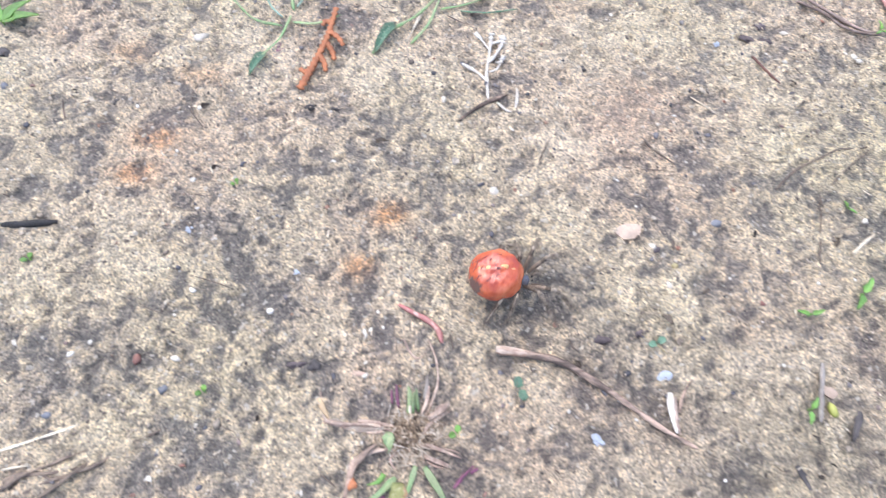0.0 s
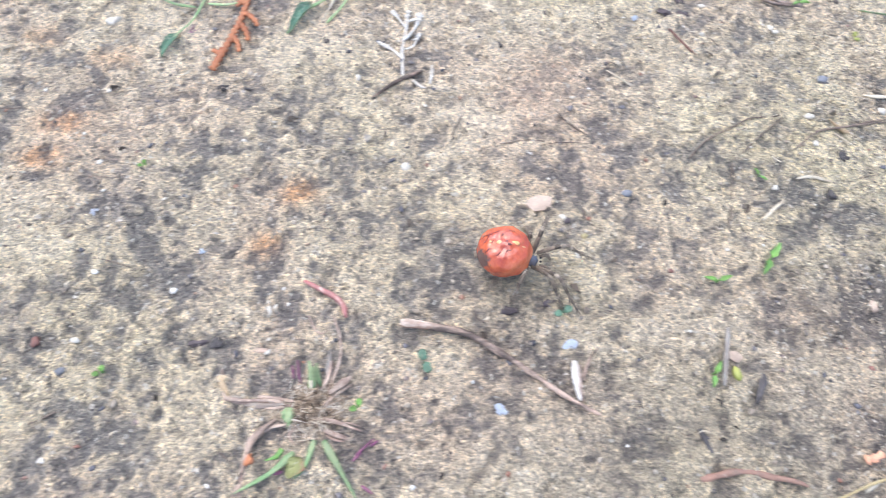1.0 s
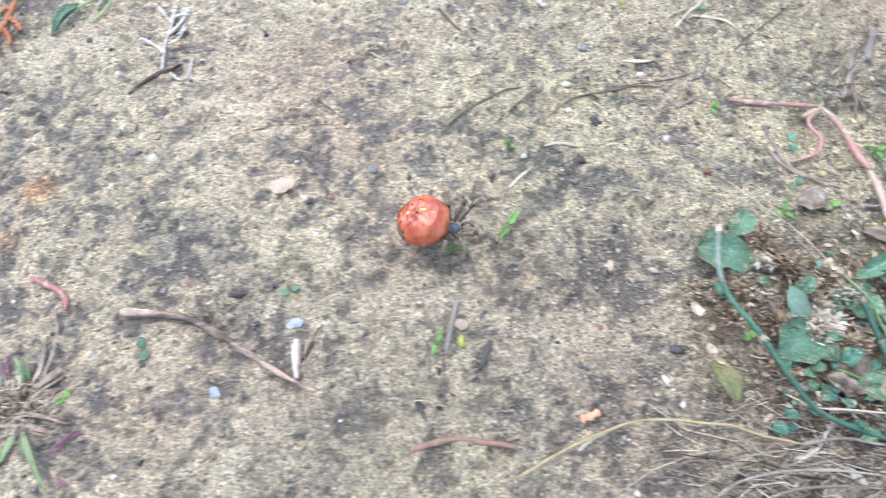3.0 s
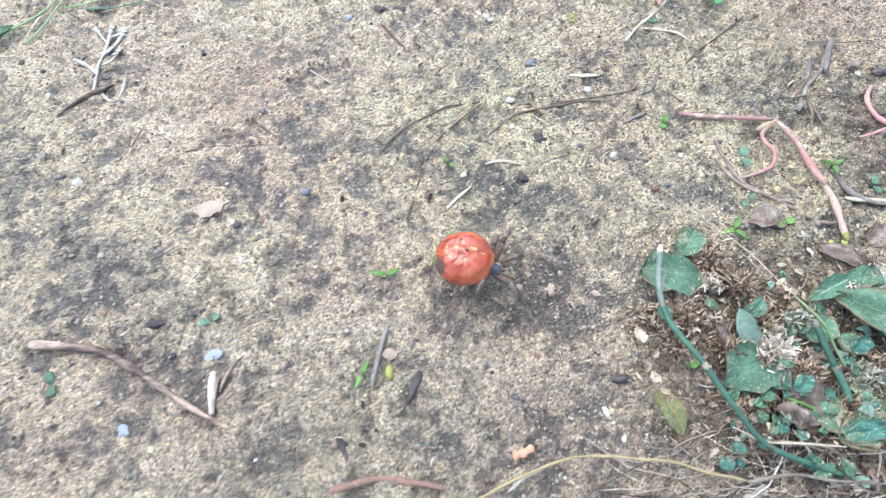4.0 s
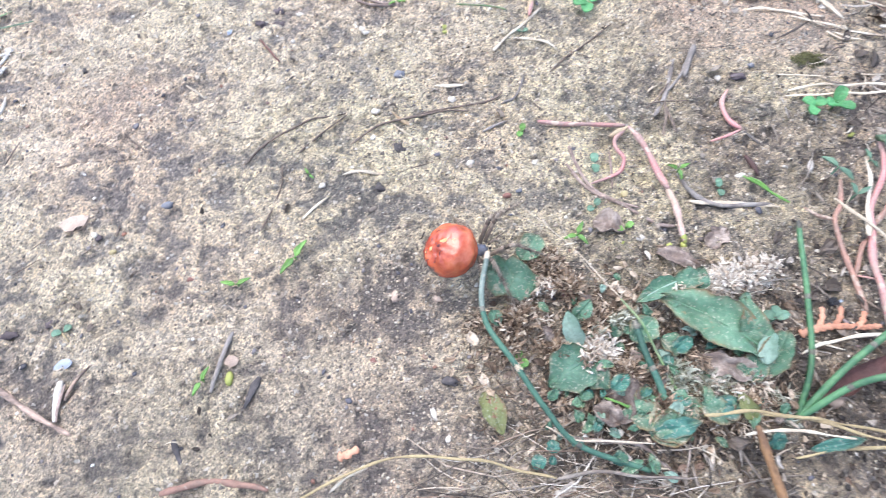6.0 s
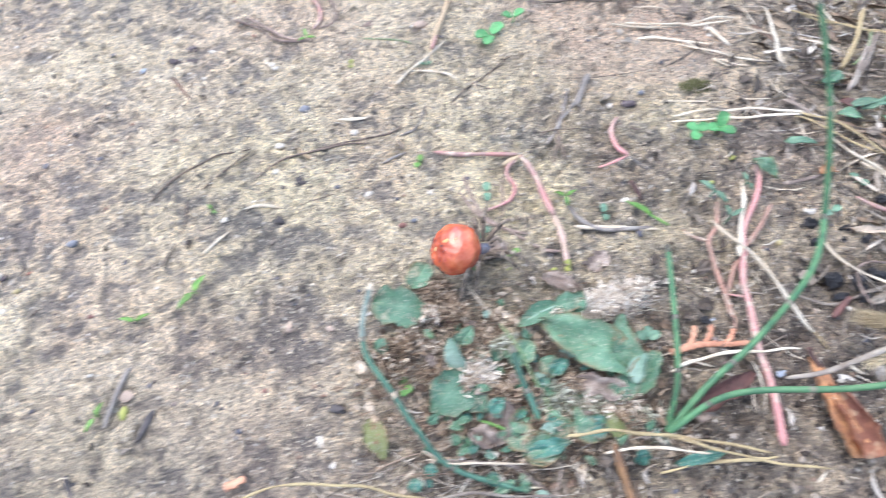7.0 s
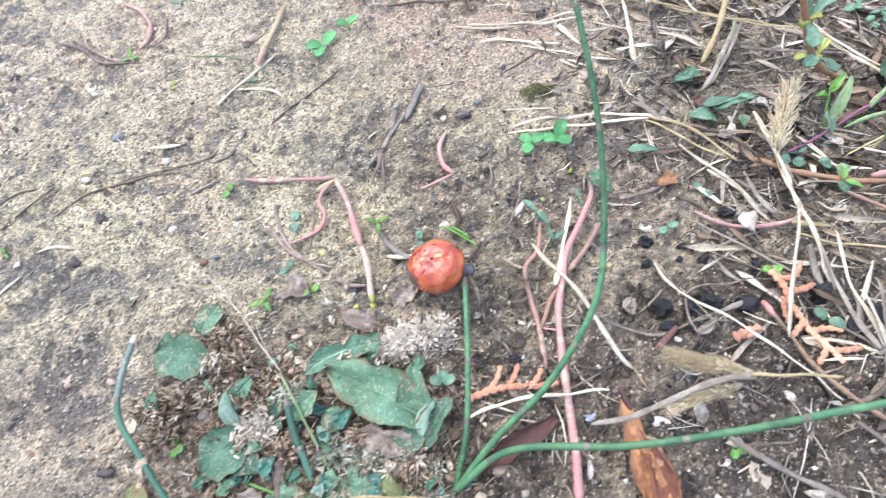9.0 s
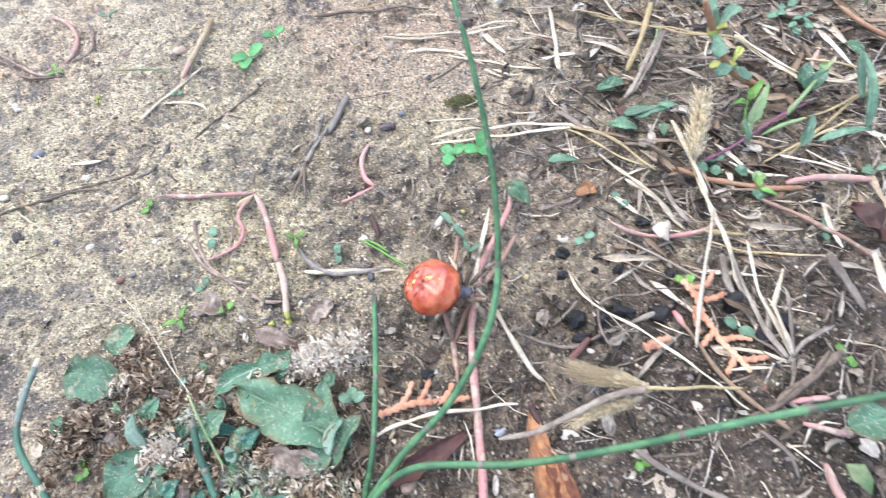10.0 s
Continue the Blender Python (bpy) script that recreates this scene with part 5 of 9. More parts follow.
rod("straw", [(21.3, 103.8, 0.6), (23.8, 101.2, 0.6), (25.4, 100.5, 0.6)], 0.5, 0.42, PALEWOOD, "bent whitish straw bit", "straw")
rod("straw", [(27.1, 108.9, 0.6), (27.2, 106.1, 0.6), (26.5, 102.1, 0.6)], 0.5, 0.42, PALEWOOD, "bent whitish straw bit", "straw")
def long_twig():
    h = holder("fallen_twig", [(21.4, 32.2, 0)][0], "brown curved fallen twig with a pale knobbed end", "twig")
    under(rod("shaft", [(21.6, 31.5, 1.5), (28, 31.2, 1.5), (37.3, 29.1, 1.3), (46.5, 24, 1.1), (54.1, 18.6, 0.9), (61.6, 14.1, 0.7), (66.8, 11.4, 0.5)], 1.0, 0.5, WOOD, rough=0.34, sides=10), h)
    under(rod("knob", [(21.1, 31.8, 1.7), (22.6, 31.6, 1.7), (25.3, 31.4, 1.7), (29.9, 30.8, 1.6)], 1.4, 1.12, PALEBARK, rough=0.3, sides=10), h)
long_twig()
rod("twig", [(100, 32.2, 0.7), (98.5, 27.4, 0.7), (97, 21.9, 0.7), (96.2, 18.3, 0.7)], 0.60, 0.49, GREYWOOD, "short grey twig on sand", "twig")
rod("twig", [(67.9, 26.8, 0.8), (65.8, 24.3, 0.8), (64.3, 21.4, 0.8), (63.8, 19.1, 0.8)], 0.28, 0.49, WOOD, "thin brown twig beside a splinter", "twig")
rod("burnt_stick", [(-106.2, 58.5, 0.6), (-100, 59.1, 0.6), (-92.6, 60.1, 0.6)], 1.0, 1.0, COAL, "short charred black stick on sand", "stick", rough=0.25)
rod("twig", [(-102.2, 98, 0.4), (-100.6, 93.4, 0.4), (-98.4, 89, 0.4)], 0.24, 0.21, WOOD, "hair-thin twig on sand", "twig")
rod("straw", [(-87.6, 4.6, 0.5), (-82.7, 6.5, 0.5), (-77.2, 8.8, 0.5), (-72.3, 10.7, 0.5)], 0.34, 0.30, STRAW, "thin pale straw on sand", "straw")
rod("straw", [(-86.3, 0.7, 0.5), (-83.5, 1.2, 0.5), (-80.8, 1.6, 0.5)], 0.30, 0.26, STRAW, "thin pale straw on sand", "straw")
rod("root", [(-84.5, -4.9, 0.4), (-80.2, 0.5, 0.4), (-73.7, -0.9, 0.4), (-68.5, 2.2, 0.4)], 0.39, 0.23, ROOT, "dark root half sunk in sand", "root")
rod("straw", [(-21.3, 10.1, 0.5), (-20, 8.1, 0.5), (-18.5, 6.2, 0.5)], 0.42, 0.34, STRAW, "short whitish straw", "straw")
rod("straw", [(57, 37.4, 0.8), (59.5, 35.3, 0.8), (61.9, 32.4, 0.8)], 0.12, 0.12, YSTRAW, "thread-thin pale straw", "straw")
rod("straw", [(114.9, 61.4, 0.7), (117.8, 64.2, 0.7), (121.3, 67, 0.7)], 0.59, 0.47, STRAW, "short pale straw on sand", "straw")
rod("straw", [(78.7, 110, 0.5), (81.7, 107.3, 0.5), (85.2, 103.5, 0.5)], 0.38, 0.30, STRAW, "short pale straw on sand", "straw")
rod("red_thread", [(99.1, 126.6, 0.5), (102.5, 121.8, 0.5), (106.2, 116.3, 0.5)], 0.4, 0.35, REDSTONE, "thin reddish plant fibre", "fibre")
rod("root", [(46.4, 83.5, 0.4), (54.2, 84.9, 0.4), (62.1, 84.5, 0.4), (69.8, 84.2, 0.4)], 0.22, 0.15, ROOT, "thin dark root on sand", "root")
rod("root", [(63.4, 94, 0.4), (66.6, 90.5, 0.4), (70.8, 86.2, 0.4)], 0.30, 0.20, ROOT, "dark twig on sand", "root")
rod("root", [(98.2, 80, 0.6), (103.8, 85.5, 0.6), (110.6, 89, 0.6), (118.4, 93.3, 0.6), (127, 94.3, 0.6)], 0.30, 0.20, ROOT, "dark wiry root on sand", "root", wob=0.6)
rod("root", [(127.5, 82.9, 0.6), (135.7, 88.7, 0.6), (146.8, 91.5, 0.6), (159.6, 94.1, 0.6), (168.4, 96, 0.6), (174.3, 102.2, 0.6)], 0.26, 0.27, ROOT, "long wiry brown root on sand", "root", wob=0.6)
rod("root", [(105.3, 59, 0.5), (107.1, 66.2, 0.5), (108.6, 72, 0.5), (109.1, 77.2, 0.5)], 0.26, 0.15, ROOT, "short dark root", "root", wob=0.5)
rod("root", [(111.1, 68.5, 0.5), (114.7, 69, 0.5), (116.8, 69.8, 0.5)], 0.22, 0.13, ROOT, "short dark root", "root", wob=0.5)
rod("root", [(139.5, 93.1, 0.6), (141.9, 89.9, 0.6), (145.3, 87.4, 0.6)], 0.4, 0.55, CREAM, "pale knobby root end", "root", rough=0.3)
rod("straw", [(138.6, 89.9, 0.8), (143, 85.4, 0.8), (149.1, 80.2, 0.8)], 0.15, 0.13, STRAW, "thread-thin pale straw", "straw")
rod("straw", [(151.9, 101.5, 0.6), (156.7, 101.5, 0.6), (160.3, 101.4, 0.6)], 0.51, 0.51, STRAW, "short whitish straw", "straw")
rod("straw", [(125.6, 73.3, 0.6), (130.1, 74.1, 0.6), (135.8, 73, 0.6), (140.1, 72, 0.6)], 0.51, 0.34, STRAW, "curved pale straw in sand", "straw")
rod("twig", [(140.9, 73.3, 0.6), (146.3, 75.1, 0.6), (150.1, 76.3, 0.6)], 0.17, 0.13, ROOT, "thin dark twig", "twig")
rod("root", [(164.1, 84.7, 0.5), (167.6, 86.7, 0.5), (170.8, 88, 0.5)], 0.45, 0.38, GREYWOOD, "short grey twig", "twig")
rod("root", [(186, 104.5, 0.8), (192.2, 110.6, 0.8), (200.2, 116.1, 0.8), (207.4, 121.3, 0.8)], 0.34, 0.23, ROOT, "dark forked root", "root", wob=0.6)
rod("root", [(194.8, 111.3, 0.8), (197.8, 109.8, 0.8), (199.8, 108.3, 0.8)], 0.22, 0.13, ROOT, "short root fork", "root")
rod("twig", [(229.7, 110.1, 1), (227, 104.9, 1), (223.6, 98.5, 1)], 0.98, 0.68, GREYWOOD, "grey weathered twig on sand", "twig")
rod("root", [(219.1, 97.5, 0.8), (214.8, 93, 0.8), (210.6, 89.3, 0.8)], 0.26, 0.20, ROOT, "dark root on sand", "root", wob=0.5)
rod("root", [(210.7, 89.9, 0.8), (217, 91, 0.8), (223.1, 90.7, 0.8)], 0.17, 0.20, ROOT, "thin dark root", "root", wob=0.5)
rod("twig", [(217, 89.1, 0.8), (215.9, 85.6, 0.8), (215.1, 83.9, 0.8)], 0.51, 0.35, ROOT, "dark bark scrap", "bark")
rod("root", [(113.5, 81.8, 0.6), (119.1, 87.4, 0.6), (126.5, 93.2, 0.6)], 0.30, 0.20, ROOT, "wiry dark root", "root", wob=0.5)
rod("root", [(222.4, 105.6, 1), (218, 94.4, 1), (212.2, 85.9, 1)], 0.68, 0.52, GREYWOOD, "grey weathered twig", "twig")
rod("root", [(216, 89.5, 1), (216.1, 83.8, 1), (216.4, 78.6, 1)], 0.48, 0.31, ROOT, "dark twig among roots", "twig")
rod("root", [(88.1, -1.4, 0.8), (92.5, -0.4, 0.8), (97.5, 0.4, 0.8), (103.1, -0.5, 0.8), (110.3, -3.2, 0.8)], 0.86, 0.59, BROWNPINK, "brownish pink root on sand", "root", rough=0.3, wob=0.6)
rod("long_straw", [(109.8, -8.3, 2), (117.5, -4.9, 2.5), (126.5, -1.4, 3.5), (136.6, 1.1, 4.5), (148.4, 0.5, 5), (159.2, -1.8, 4), (169.8, -5, 3)], 0.30, 0.26, YSTRAW, "long arched pale yellow straw", "straw")
rod("straw", [(123, -4.2, 1), (126.5, -1.8, 2), (131.2, -0, 2)], 0.38, 0.26, STRAW, "pale straw", "straw")
rod("root", [(185.3, 72.3, 0.6), (189.3, 65.2, 0.6), (195, 59.9, 0.6), (201.2, 57, 0.6)], 0.50, 0.37, GREYPINK, "withered grey-brown stem", "stem")
rod("root", [(118, 149.6, 0.7), (125.8, 145.2, 0.7), (131.5, 139.1, 0.7), (143.1, 137, 0.7)], 0.50, 0.43, GREYPINK, "withered grey stem on sand", "stem")

rod("wood_splinter", [(62.0, 23.5, 1.0), (62.1, 18.8, 1.0), (62.6, 14.5, 0.8)], 0.85, 0.7, PALEWOOD, "white wood splinter on sand", "splinter", flat=0.6, rough=0.4)
rod("wood_splinter", [(63.2, 22.7, 1.0), (62.9, 17.5, 1.0), (63.2, 14.3, 0.8)], 0.45, 0.35, GREYPINK, "pinkish bark edge of a white splinter", "splinter", flat=0.6, rough=0.4)
rod("dark_stick", [(106.9, 21.3, 0.5), (105.6, 18.5, 0.6), (103.8, 14.5, 0.4)], 0.95, 0.75, DARKSTONE, "short dark rotten stick on sand", "stick", rough=0.45, flat=0.6)
rod("dark_stick", [(89.2, 8.8, 0.5), (90.4, 6.2, 0.6), (92.1, 2.5, 0.4)], 0.95, 0.7, DARKSTONE, "short dark rotten stick on sand", "stick", rough=0.45, flat=0.6)
pebble("bud", [(100.1, 21.3, 0)], 1.9, 3.6, 1.9, 8, LIME, "yellow-green and pink purslane bud on sand", "bud", 0.12)

# ---- straws and dry grass in the weedy part ----
rod("white_straw", [(262.3, 66.2, 4), (259, 57.7, 4), (256.1, 50.3, 4.5), (253, 43.2, 4.5)], 0.30, 0.81, STRAW, "flat white dry grass blade", "straw", flat=0.35)
rod("white_straw", [(250.1, 54.9, 3), (253.5, 47.6, 5), (257.8, 40.6, 5), (260.6, 33.3, 4), (263.8, 25.4, 3), (266, 22.6, 2)], 0.47, 0.59, STRAW, "long bleached straw across purslane stems", "straw", wob=0.3)
rod("straw", [(266, 22.6, 2), (267, 20.4, 1.5), (267.9, 18.2, 1)], 0.39, 0.31, YSTRAW, "broken yellow straw end", "straw")
rod("white_straw", [(228, 16.4, 3), (233.8, 18.5, 3.5), (241.4, 19.6, 4.5), (249.5, 19.1, 5.5), (259.1, 18.1, 4)], 0.42, 0.34, STRAW, "crooked bleached straw", "straw", wob=0.5)
rod("white_straw", [(277.7, 46.9, 2), (278.6, 41.3, 3), (282.2, 35.4, 4), (287.5, 29.9, 5), (292.1, 25.1, 6), (296.9, 19.2, 6), (301.4, 14.5, 5), (306.4, 10, 3)], 0.34, 0.30, STRAW, "long bleached straw over charcoal", "straw", wob=0.3)
rod("white_straw", [(314.9, 56, 5), (310.2, 48.2, 6), (306.2, 41.1, 7), (302, 32.2, 7), (298.5, 23.5, 6)], 0.30, 0.47, STRAW, "upright bleached straw over an orange sprig", "straw", flat=0.6)
rod("yellow_straw", [(314.1, 65, 4), (314.4, 56.8, 4), (314.5, 49.9, 4), (314.5, 43.9, 3), (313.9, 37.5, 3), (314.8, 33.3, 2)], 0.59, 0.68, STRAW, "pale yellow dry grass stem", "straw")
rod("yellow_straw", [(310.3, 50, 4), (314.2, 49, 4), (320, 48, 3.5)], 0.78, 0.47, YSTRAW, "bright yellowish dry stem piece", "straw")
rod("dry_grass", [(311.8, 43.6, 3), (311.9, 36.4, 3), (314.3, 28.9, 2), (315.6, 22.1, 1)], 0.72, 0.48, GSTRAW, "grey dry grass blade", "grass", flat=0.4)
rod("dry_grass", [(297.4, 68.5, 3), (302.6, 62, 3), (305.4, 57.2, 2), (307.4, 52.7, 1.5)], 0.59, 0.68, STRAW, "white and tan dry grass blade", "grass", flat=0.4)
rod("dry_grass", [(306.2, 66.7, 3), (307.1, 59.1, 3), (309.9, 51.9, 1.5)], 0.56, 0.56, GSTRAW, "grey dry grass blade", "grass", flat=0.4)
rod("dry_grass", [(303.2, 64.5, 2), (307.6, 61.2, 2), (311, 59, 2)], 0.72, 0.40, GSTRAW, "brownish dry grass blade", "grass", flat=0.4)
rod("straw", [(241.8, 130.5, 1), (252.5, 126.8, 1.5), (265.3, 126.7, 1.5), (276.9, 127.6, 2), (282.4, 127, 2)], 0.47, 0.42, STRAW, "pale dry straw on bare soil", "straw", wob=0.4)
rod("straw", [(249.3, 122.4, 1), (256, 122, 1), (262.9, 118.7, 1), (270.2, 117.7, 1)], 0.42, 0.34, STRAW, "pale dry straw on bare soil", "straw", wob=0.4)
rod("straw", [(260.1, 117.6, 1), (268.7, 114.6, 1), (279.6, 111.7, 1), (287.3, 109.7, 1)], 0.34, 0.34, STRAW, "pale dry straw on bare soil", "straw", wob=0.4)
rod("straw", [(272.1, 111.3, 1), (275.6, 108.9, 1), (278.8, 108.3, 1)], 0.51, 0.42, STRAW, "pale dry straw bit", "straw")
rod("white_straw", [(292.5, 130.5, 3), (291.6, 122.3, 3), (291, 115.5, 3), (290, 107.3, 2)], 0.68, 0.59, STRAW, "flat white dry blade", "straw", flat=0.35)
rod("white_straw", [(282.8, 122.5, 3), (288, 120, 3), (292.2, 118.3, 3)], 0.34, 0.34, STRAW, "thin white straw", "straw")
rod("white_straw", [(252, 92, 1), (258.3, 92.4, 1.5), (266.7, 92, 2), (275.7, 91.1, 2.5), (285.8, 88.8, 2.5), (292.8, 86.5, 2.5)], 0.42, 0.47, STRAW, "long bleached straw on soil", "straw", wob=0.4)
rod("white_straw", [(251, 90.2, 1), (258.5, 89.6, 1.5), (267.4, 88.3, 2), (274.8, 87.8, 2.5), (288.4, 87.3, 2.5)], 0.34, 0.47, STRAW, "long bleached straw on soil", "straw", wob=0.4)
rod("green_grass", [(288.4, 87.6, 3), (294.3, 83.4, 4), (299.2, 78.1, 4), (302.4, 72.7, 4), (305.3, 69.5, 3)], 0.51, 0.47, YSTRAW, "olive-brown dry grass stem", "straw")
rod("dry_grass", [(288, 95.8, 2), (289.5, 90.5, 2), (294.2, 85.8, 2)], 0.64, 0.72, GSTRAW, "grey folded dry blade", "grass", flat=0.5)
rod("dry_straw", [(320.1, 122.4, 7), (315.2, 113.1, 6), (311.2, 107.2, 4), (308.8, 104.2, 1.5)], 0.78, 0.90, YSTRAW, "thick yellow dry grass stalk", "straw")
rod("green_grass", [(320.1, 114.8, 6), (317.9, 109.9, 4), (314.6, 105.9, 3), (312.2, 104.8, 2)], 0.26, 0.42, GRASS, "green grass blade beside a dry stalk", "grass", flat=0.4)
rod("dry_grass", [(321.7, 113.3, 5), (316.9, 106.2, 4), (310.8, 98.8, 3), (307.1, 95.4, 1.5)], 0.72, 0.48, GSTRAW, "grey dry grass blade", "grass", flat=0.35)
rod("straw", [(299.9, 127.4, 4), (312.2, 119.8, 5), (322.4, 113, 6), (328.9, 109.2, 6), (334.3, 107.5, 6)], 0.31, 0.31, YSTRAW, "thin yellow straw", "straw")
rod("straw", [(339, 106.6, 6), (342.7, 100.7, 6), (346.6, 92.5, 6), (351.4, 88.2, 6)], 0.59, 0.51, STRAW, "pale dry straw over weeds", "straw")
rod("dry_grass", [(319.3, 105.6, 3), (327.8, 102.5, 3), (336.3, 100.2, 3), (346.8, 98.8, 3)], 0.7, 0.5, BROWNLEAF, "brown dry grass blade", "grass", flat=0.4)
rod("brown_twig", [(298, 30.4, 3.5), (300.3, 24.4, 3.5), (302.6, 18.3, 3.5), (306.8, 11.5, 3.5), (311.4, 4.6, 3.5)], 0.46, 0.56, DULLTAN, "smooth tan twig across dry litter", "twig")
rod("purslane_piece", [(297.7, 32.9, 3.5), (298.2, 30.8, 3.5), (298.6, 28.7, 3.5)], 0.80, 0.60, REDPINK, "pink broken purslane tip", "stem")
rod("dry_grass", [(253.6, 12.1, 3), (260.4, 11.8, 6), (266, 12.9, 10), (272.4, 14.5, 14), (277.5, 15, 18), (280.8, 14.7, 21)], 0.55, 0.75, GSTRAW, "grey raised dry woody stem", "grass", flat=0.8, rough=0.45, wob=0.4)
rod("yellow_straw", [(281.2, 14.7, 20), (287.7, 14.2, 18), (294.3, 13.5, 15), (301.2, 12.9, 12)], 0.39, 0.31, YSTRAW, "yellow dry stem", "straw")
bristle_head("bristle_grass_head", [(281.7, 15, 18), (279, 17, 16), (274.9, 18.9, 14), (271, 21.9, 12)], 2.0, 900, BRISTLE, "tan bristly dry grass head lying on its side", 5, thick=0.55, bristle=4.5, spread=0.4)
bristle_head("bristle_grass_head", [(280.9, 14.1, 14), (276.7, 13.4, 13), (272.6, 13.1, 12), (268.1, 11.7, 11)], 1.2, 260, BRISTLE, "small tan bristly dry grass head", 6, thick=0.5, bristle=3.5, spread=0.5)
bristle_head("bristle_grass_head", [(313.9, 69.1, 5), (314.7, 72.8, 8), (315.6, 76.4, 12), (316.9, 80.5, 16)], 1.3, 320, CREAMHAIR, "upright pale bristly grass head", 7, hair=CREAMHAIR, thick=1.5)
rod("dry_straw", [(312.2, 81.1, 6), (313.1, 75.8, 6), (313.9, 70.5, 5), (315.2, 60.1, 3)], 0.68, 0.51, STRAW, "white papery grass sheath", "straw", flat=0.45)
rod("dry_straw", [(313.8, 68.8, 5), (314.4, 64.6, 4), (314.8, 56.3, 4)], 0.47, 0.43, YSTRAW, "pale stalk of a bristly grass head", "straw")
rod("tan_stick", [(280.1, 5.8, 3), (284.5, 1.9, 3), (289.7, -2.2, 3), (294.2, -5.3, 2.5), (298.7, -8.2, 2)], 0.56, 0.64, GSTRAW, "thin tan stick on dark soil", "stick")
rod("dry_twig", [(261.6, 35.1, 1.5), (267, 31.3, 1.5), (274.1, 29.4, 1.5), (283.6, 31.1, 1.5), (292, 33.1, 1.5), (299.1, 34.9, 1.5)], 0.35, 0.55, GSTRAW, "grey dry leaf stalk among charcoal", "twig", flat=0.6)
rod("dry_twig", [(297.9, 39.1, 2), (292.4, 38.4, 2), (285.5, 38.4, 3), (281.7, 36.8, 3.5), (280.9, 31.6, 3), (282.1, 27.2, 2)], 0.28, 0.31, GREYPINK, "thin grey curling stem", "stem")
rod("dry_twig", [(291.2, 45.6, 2), (293.2, 42, 1.7), (295.7, 39.4, 1.3), (296.4, 38.2, 1)], 0.64, 0.32, GSTRAW, "twisted dry grass scrap", "grass", flat=0.4)
rod("dry_twig", [(292.2, 47.2, 2), (297.4, 48.6, 2), (303.4, 50, 2), (306.4, 50.7, 2)], 0.32, 0.48, GSTRAW, "dry grass wisp", "grass", flat=0.5)
rod("dry_grass", [(324.1, 37.9, 3), (320.9, 31.9, 2), (315.8, 25.1, 1)], 0.42, 0.59, STRAW, "white dry grass blade", "grass", flat=0.4)
rod("dry_grass", [(318.3, 32.4, 2), (317.6, 28.4, 2), (315.3, 23.5, 2)], 0.64, 0.56, GSTRAW, "grey dry grass blade", "grass", flat=0.4)
rod("dry_grass", [(312.8, 25.2, 2), (316.1, 20.9, 2), (317.4, 18.4, 1)], 0.40, 0.64, GSTRAW, "grey dry grass blade", "grass", flat=0.4)
rod("dry_grass", [(309.4, 23, 2), (313.4, 20.6, 2), (317.5, 17.8, 1)], 0.34, 0.59, STRAW, "grey-white dry grass blade", "grass", flat=0.4)
rod("dry_grass", [(317.5, 17.8, 1), (321.8, 20.9, 3), (328.1, 23.6, 3)], 0.64, 0.40, GSTRAW, "grey dry grass blade", "grass", flat=0.4)
rod("dry_grass", [(325.7, 18.4, 5), (320.9, 14.6, 4), (315.5, 12.1, 3), (311.3, 9.5, 2)], 0.5, 0.7, ROOT, "brown dry stem on dark soil", "stem")
rod("dry_grass", [(341.1, 36.1, 8), (341.2, 31.4, 8), (341, 26.1, 8)], 1.02, 1.02, STRAW, "raised whitish dry blade", "grass", flat=0.4)
rod("dry_grass", [(332.6, 38.6, 6), (334.8, 32.4, 5), (337.2, 25.6, 4)], 1.04, 0.64, GSTRAW, "grey dry grass blade", "grass", flat=0.35)
rod("straw", [(310.5, 47.7, 3), (318.4, 43.7, 3), (328, 40.8, 3), (337.2, 39.2, 3)], 0.31, 0.31, YSTRAW, "thin yellow straw on litter", "straw")
rod("dry_grass", [(340.1, 52.5, 4), (340.2, 46.9, 3), (340.8, 41.2, 2)], 0.68, 0.42, STRAW, "white dry grass scrap", "grass", flat=0.4)
rod("dry_grass", [(306.8, 5.6, 3), (309.4, 0.8, 3), (310.4, -4.6, 3)], 0.45, 0.36, GSTRAW, "grey dry grass blade", "grass", flat=0.4)
rod("straw", [(337.1, 68.8, 3), (344.5, 65.6, 3), (351, 60.9, 3)], 0.42, 0.34, STRAW, "pale dry straw", "straw")
rod("purple_grass", [(317.6, 69.5, 3), (325.5, 72.3, 4), (334.6, 76.5, 4), (341.7, 79.3, 4), (349.7, 82, 4)], 0.35, 0.4, MAGENTA, "thin purple grass stem", "stem")
rod("green_grass", [(335.4, 75.2, 4), (339.3, 75.5, 5), (346.4, 76.6, 5)], 0.45, 0.59, GRASS, "pale green grass stem", "grass")
rod("green_grass", [(343.4, 79.4, 4), (348.7, 83.4, 6), (353.9, 87.5, 8), (356.2, 88.7, 9)], 0.59, 0.39, GRASS, "pale green upright grass stem", "grass")
rod("dry_grass", [(336.5, 62, 3), (328.5, 65.2, 3), (324, 68.7, 3)], 0.42, 0.42, STRAW, "pale straw", "straw")
rod("straw", [(370.7, 83.7, 6), (364.4, 82, 5), (355.2, 77.1, 4), (345.8, 71.5, 3), (338.6, 67.5, 2)], 0.47, 0.31, YSTRAW, "long yellowish dry blade", "grass", flat=0.5)
rod("straw", [(356.4, 96.7, 4), (363.2, 94.2, 4), (370.3, 92.5, 4)], 0.47, 0.39, YSTRAW, "yellow straw", "straw")
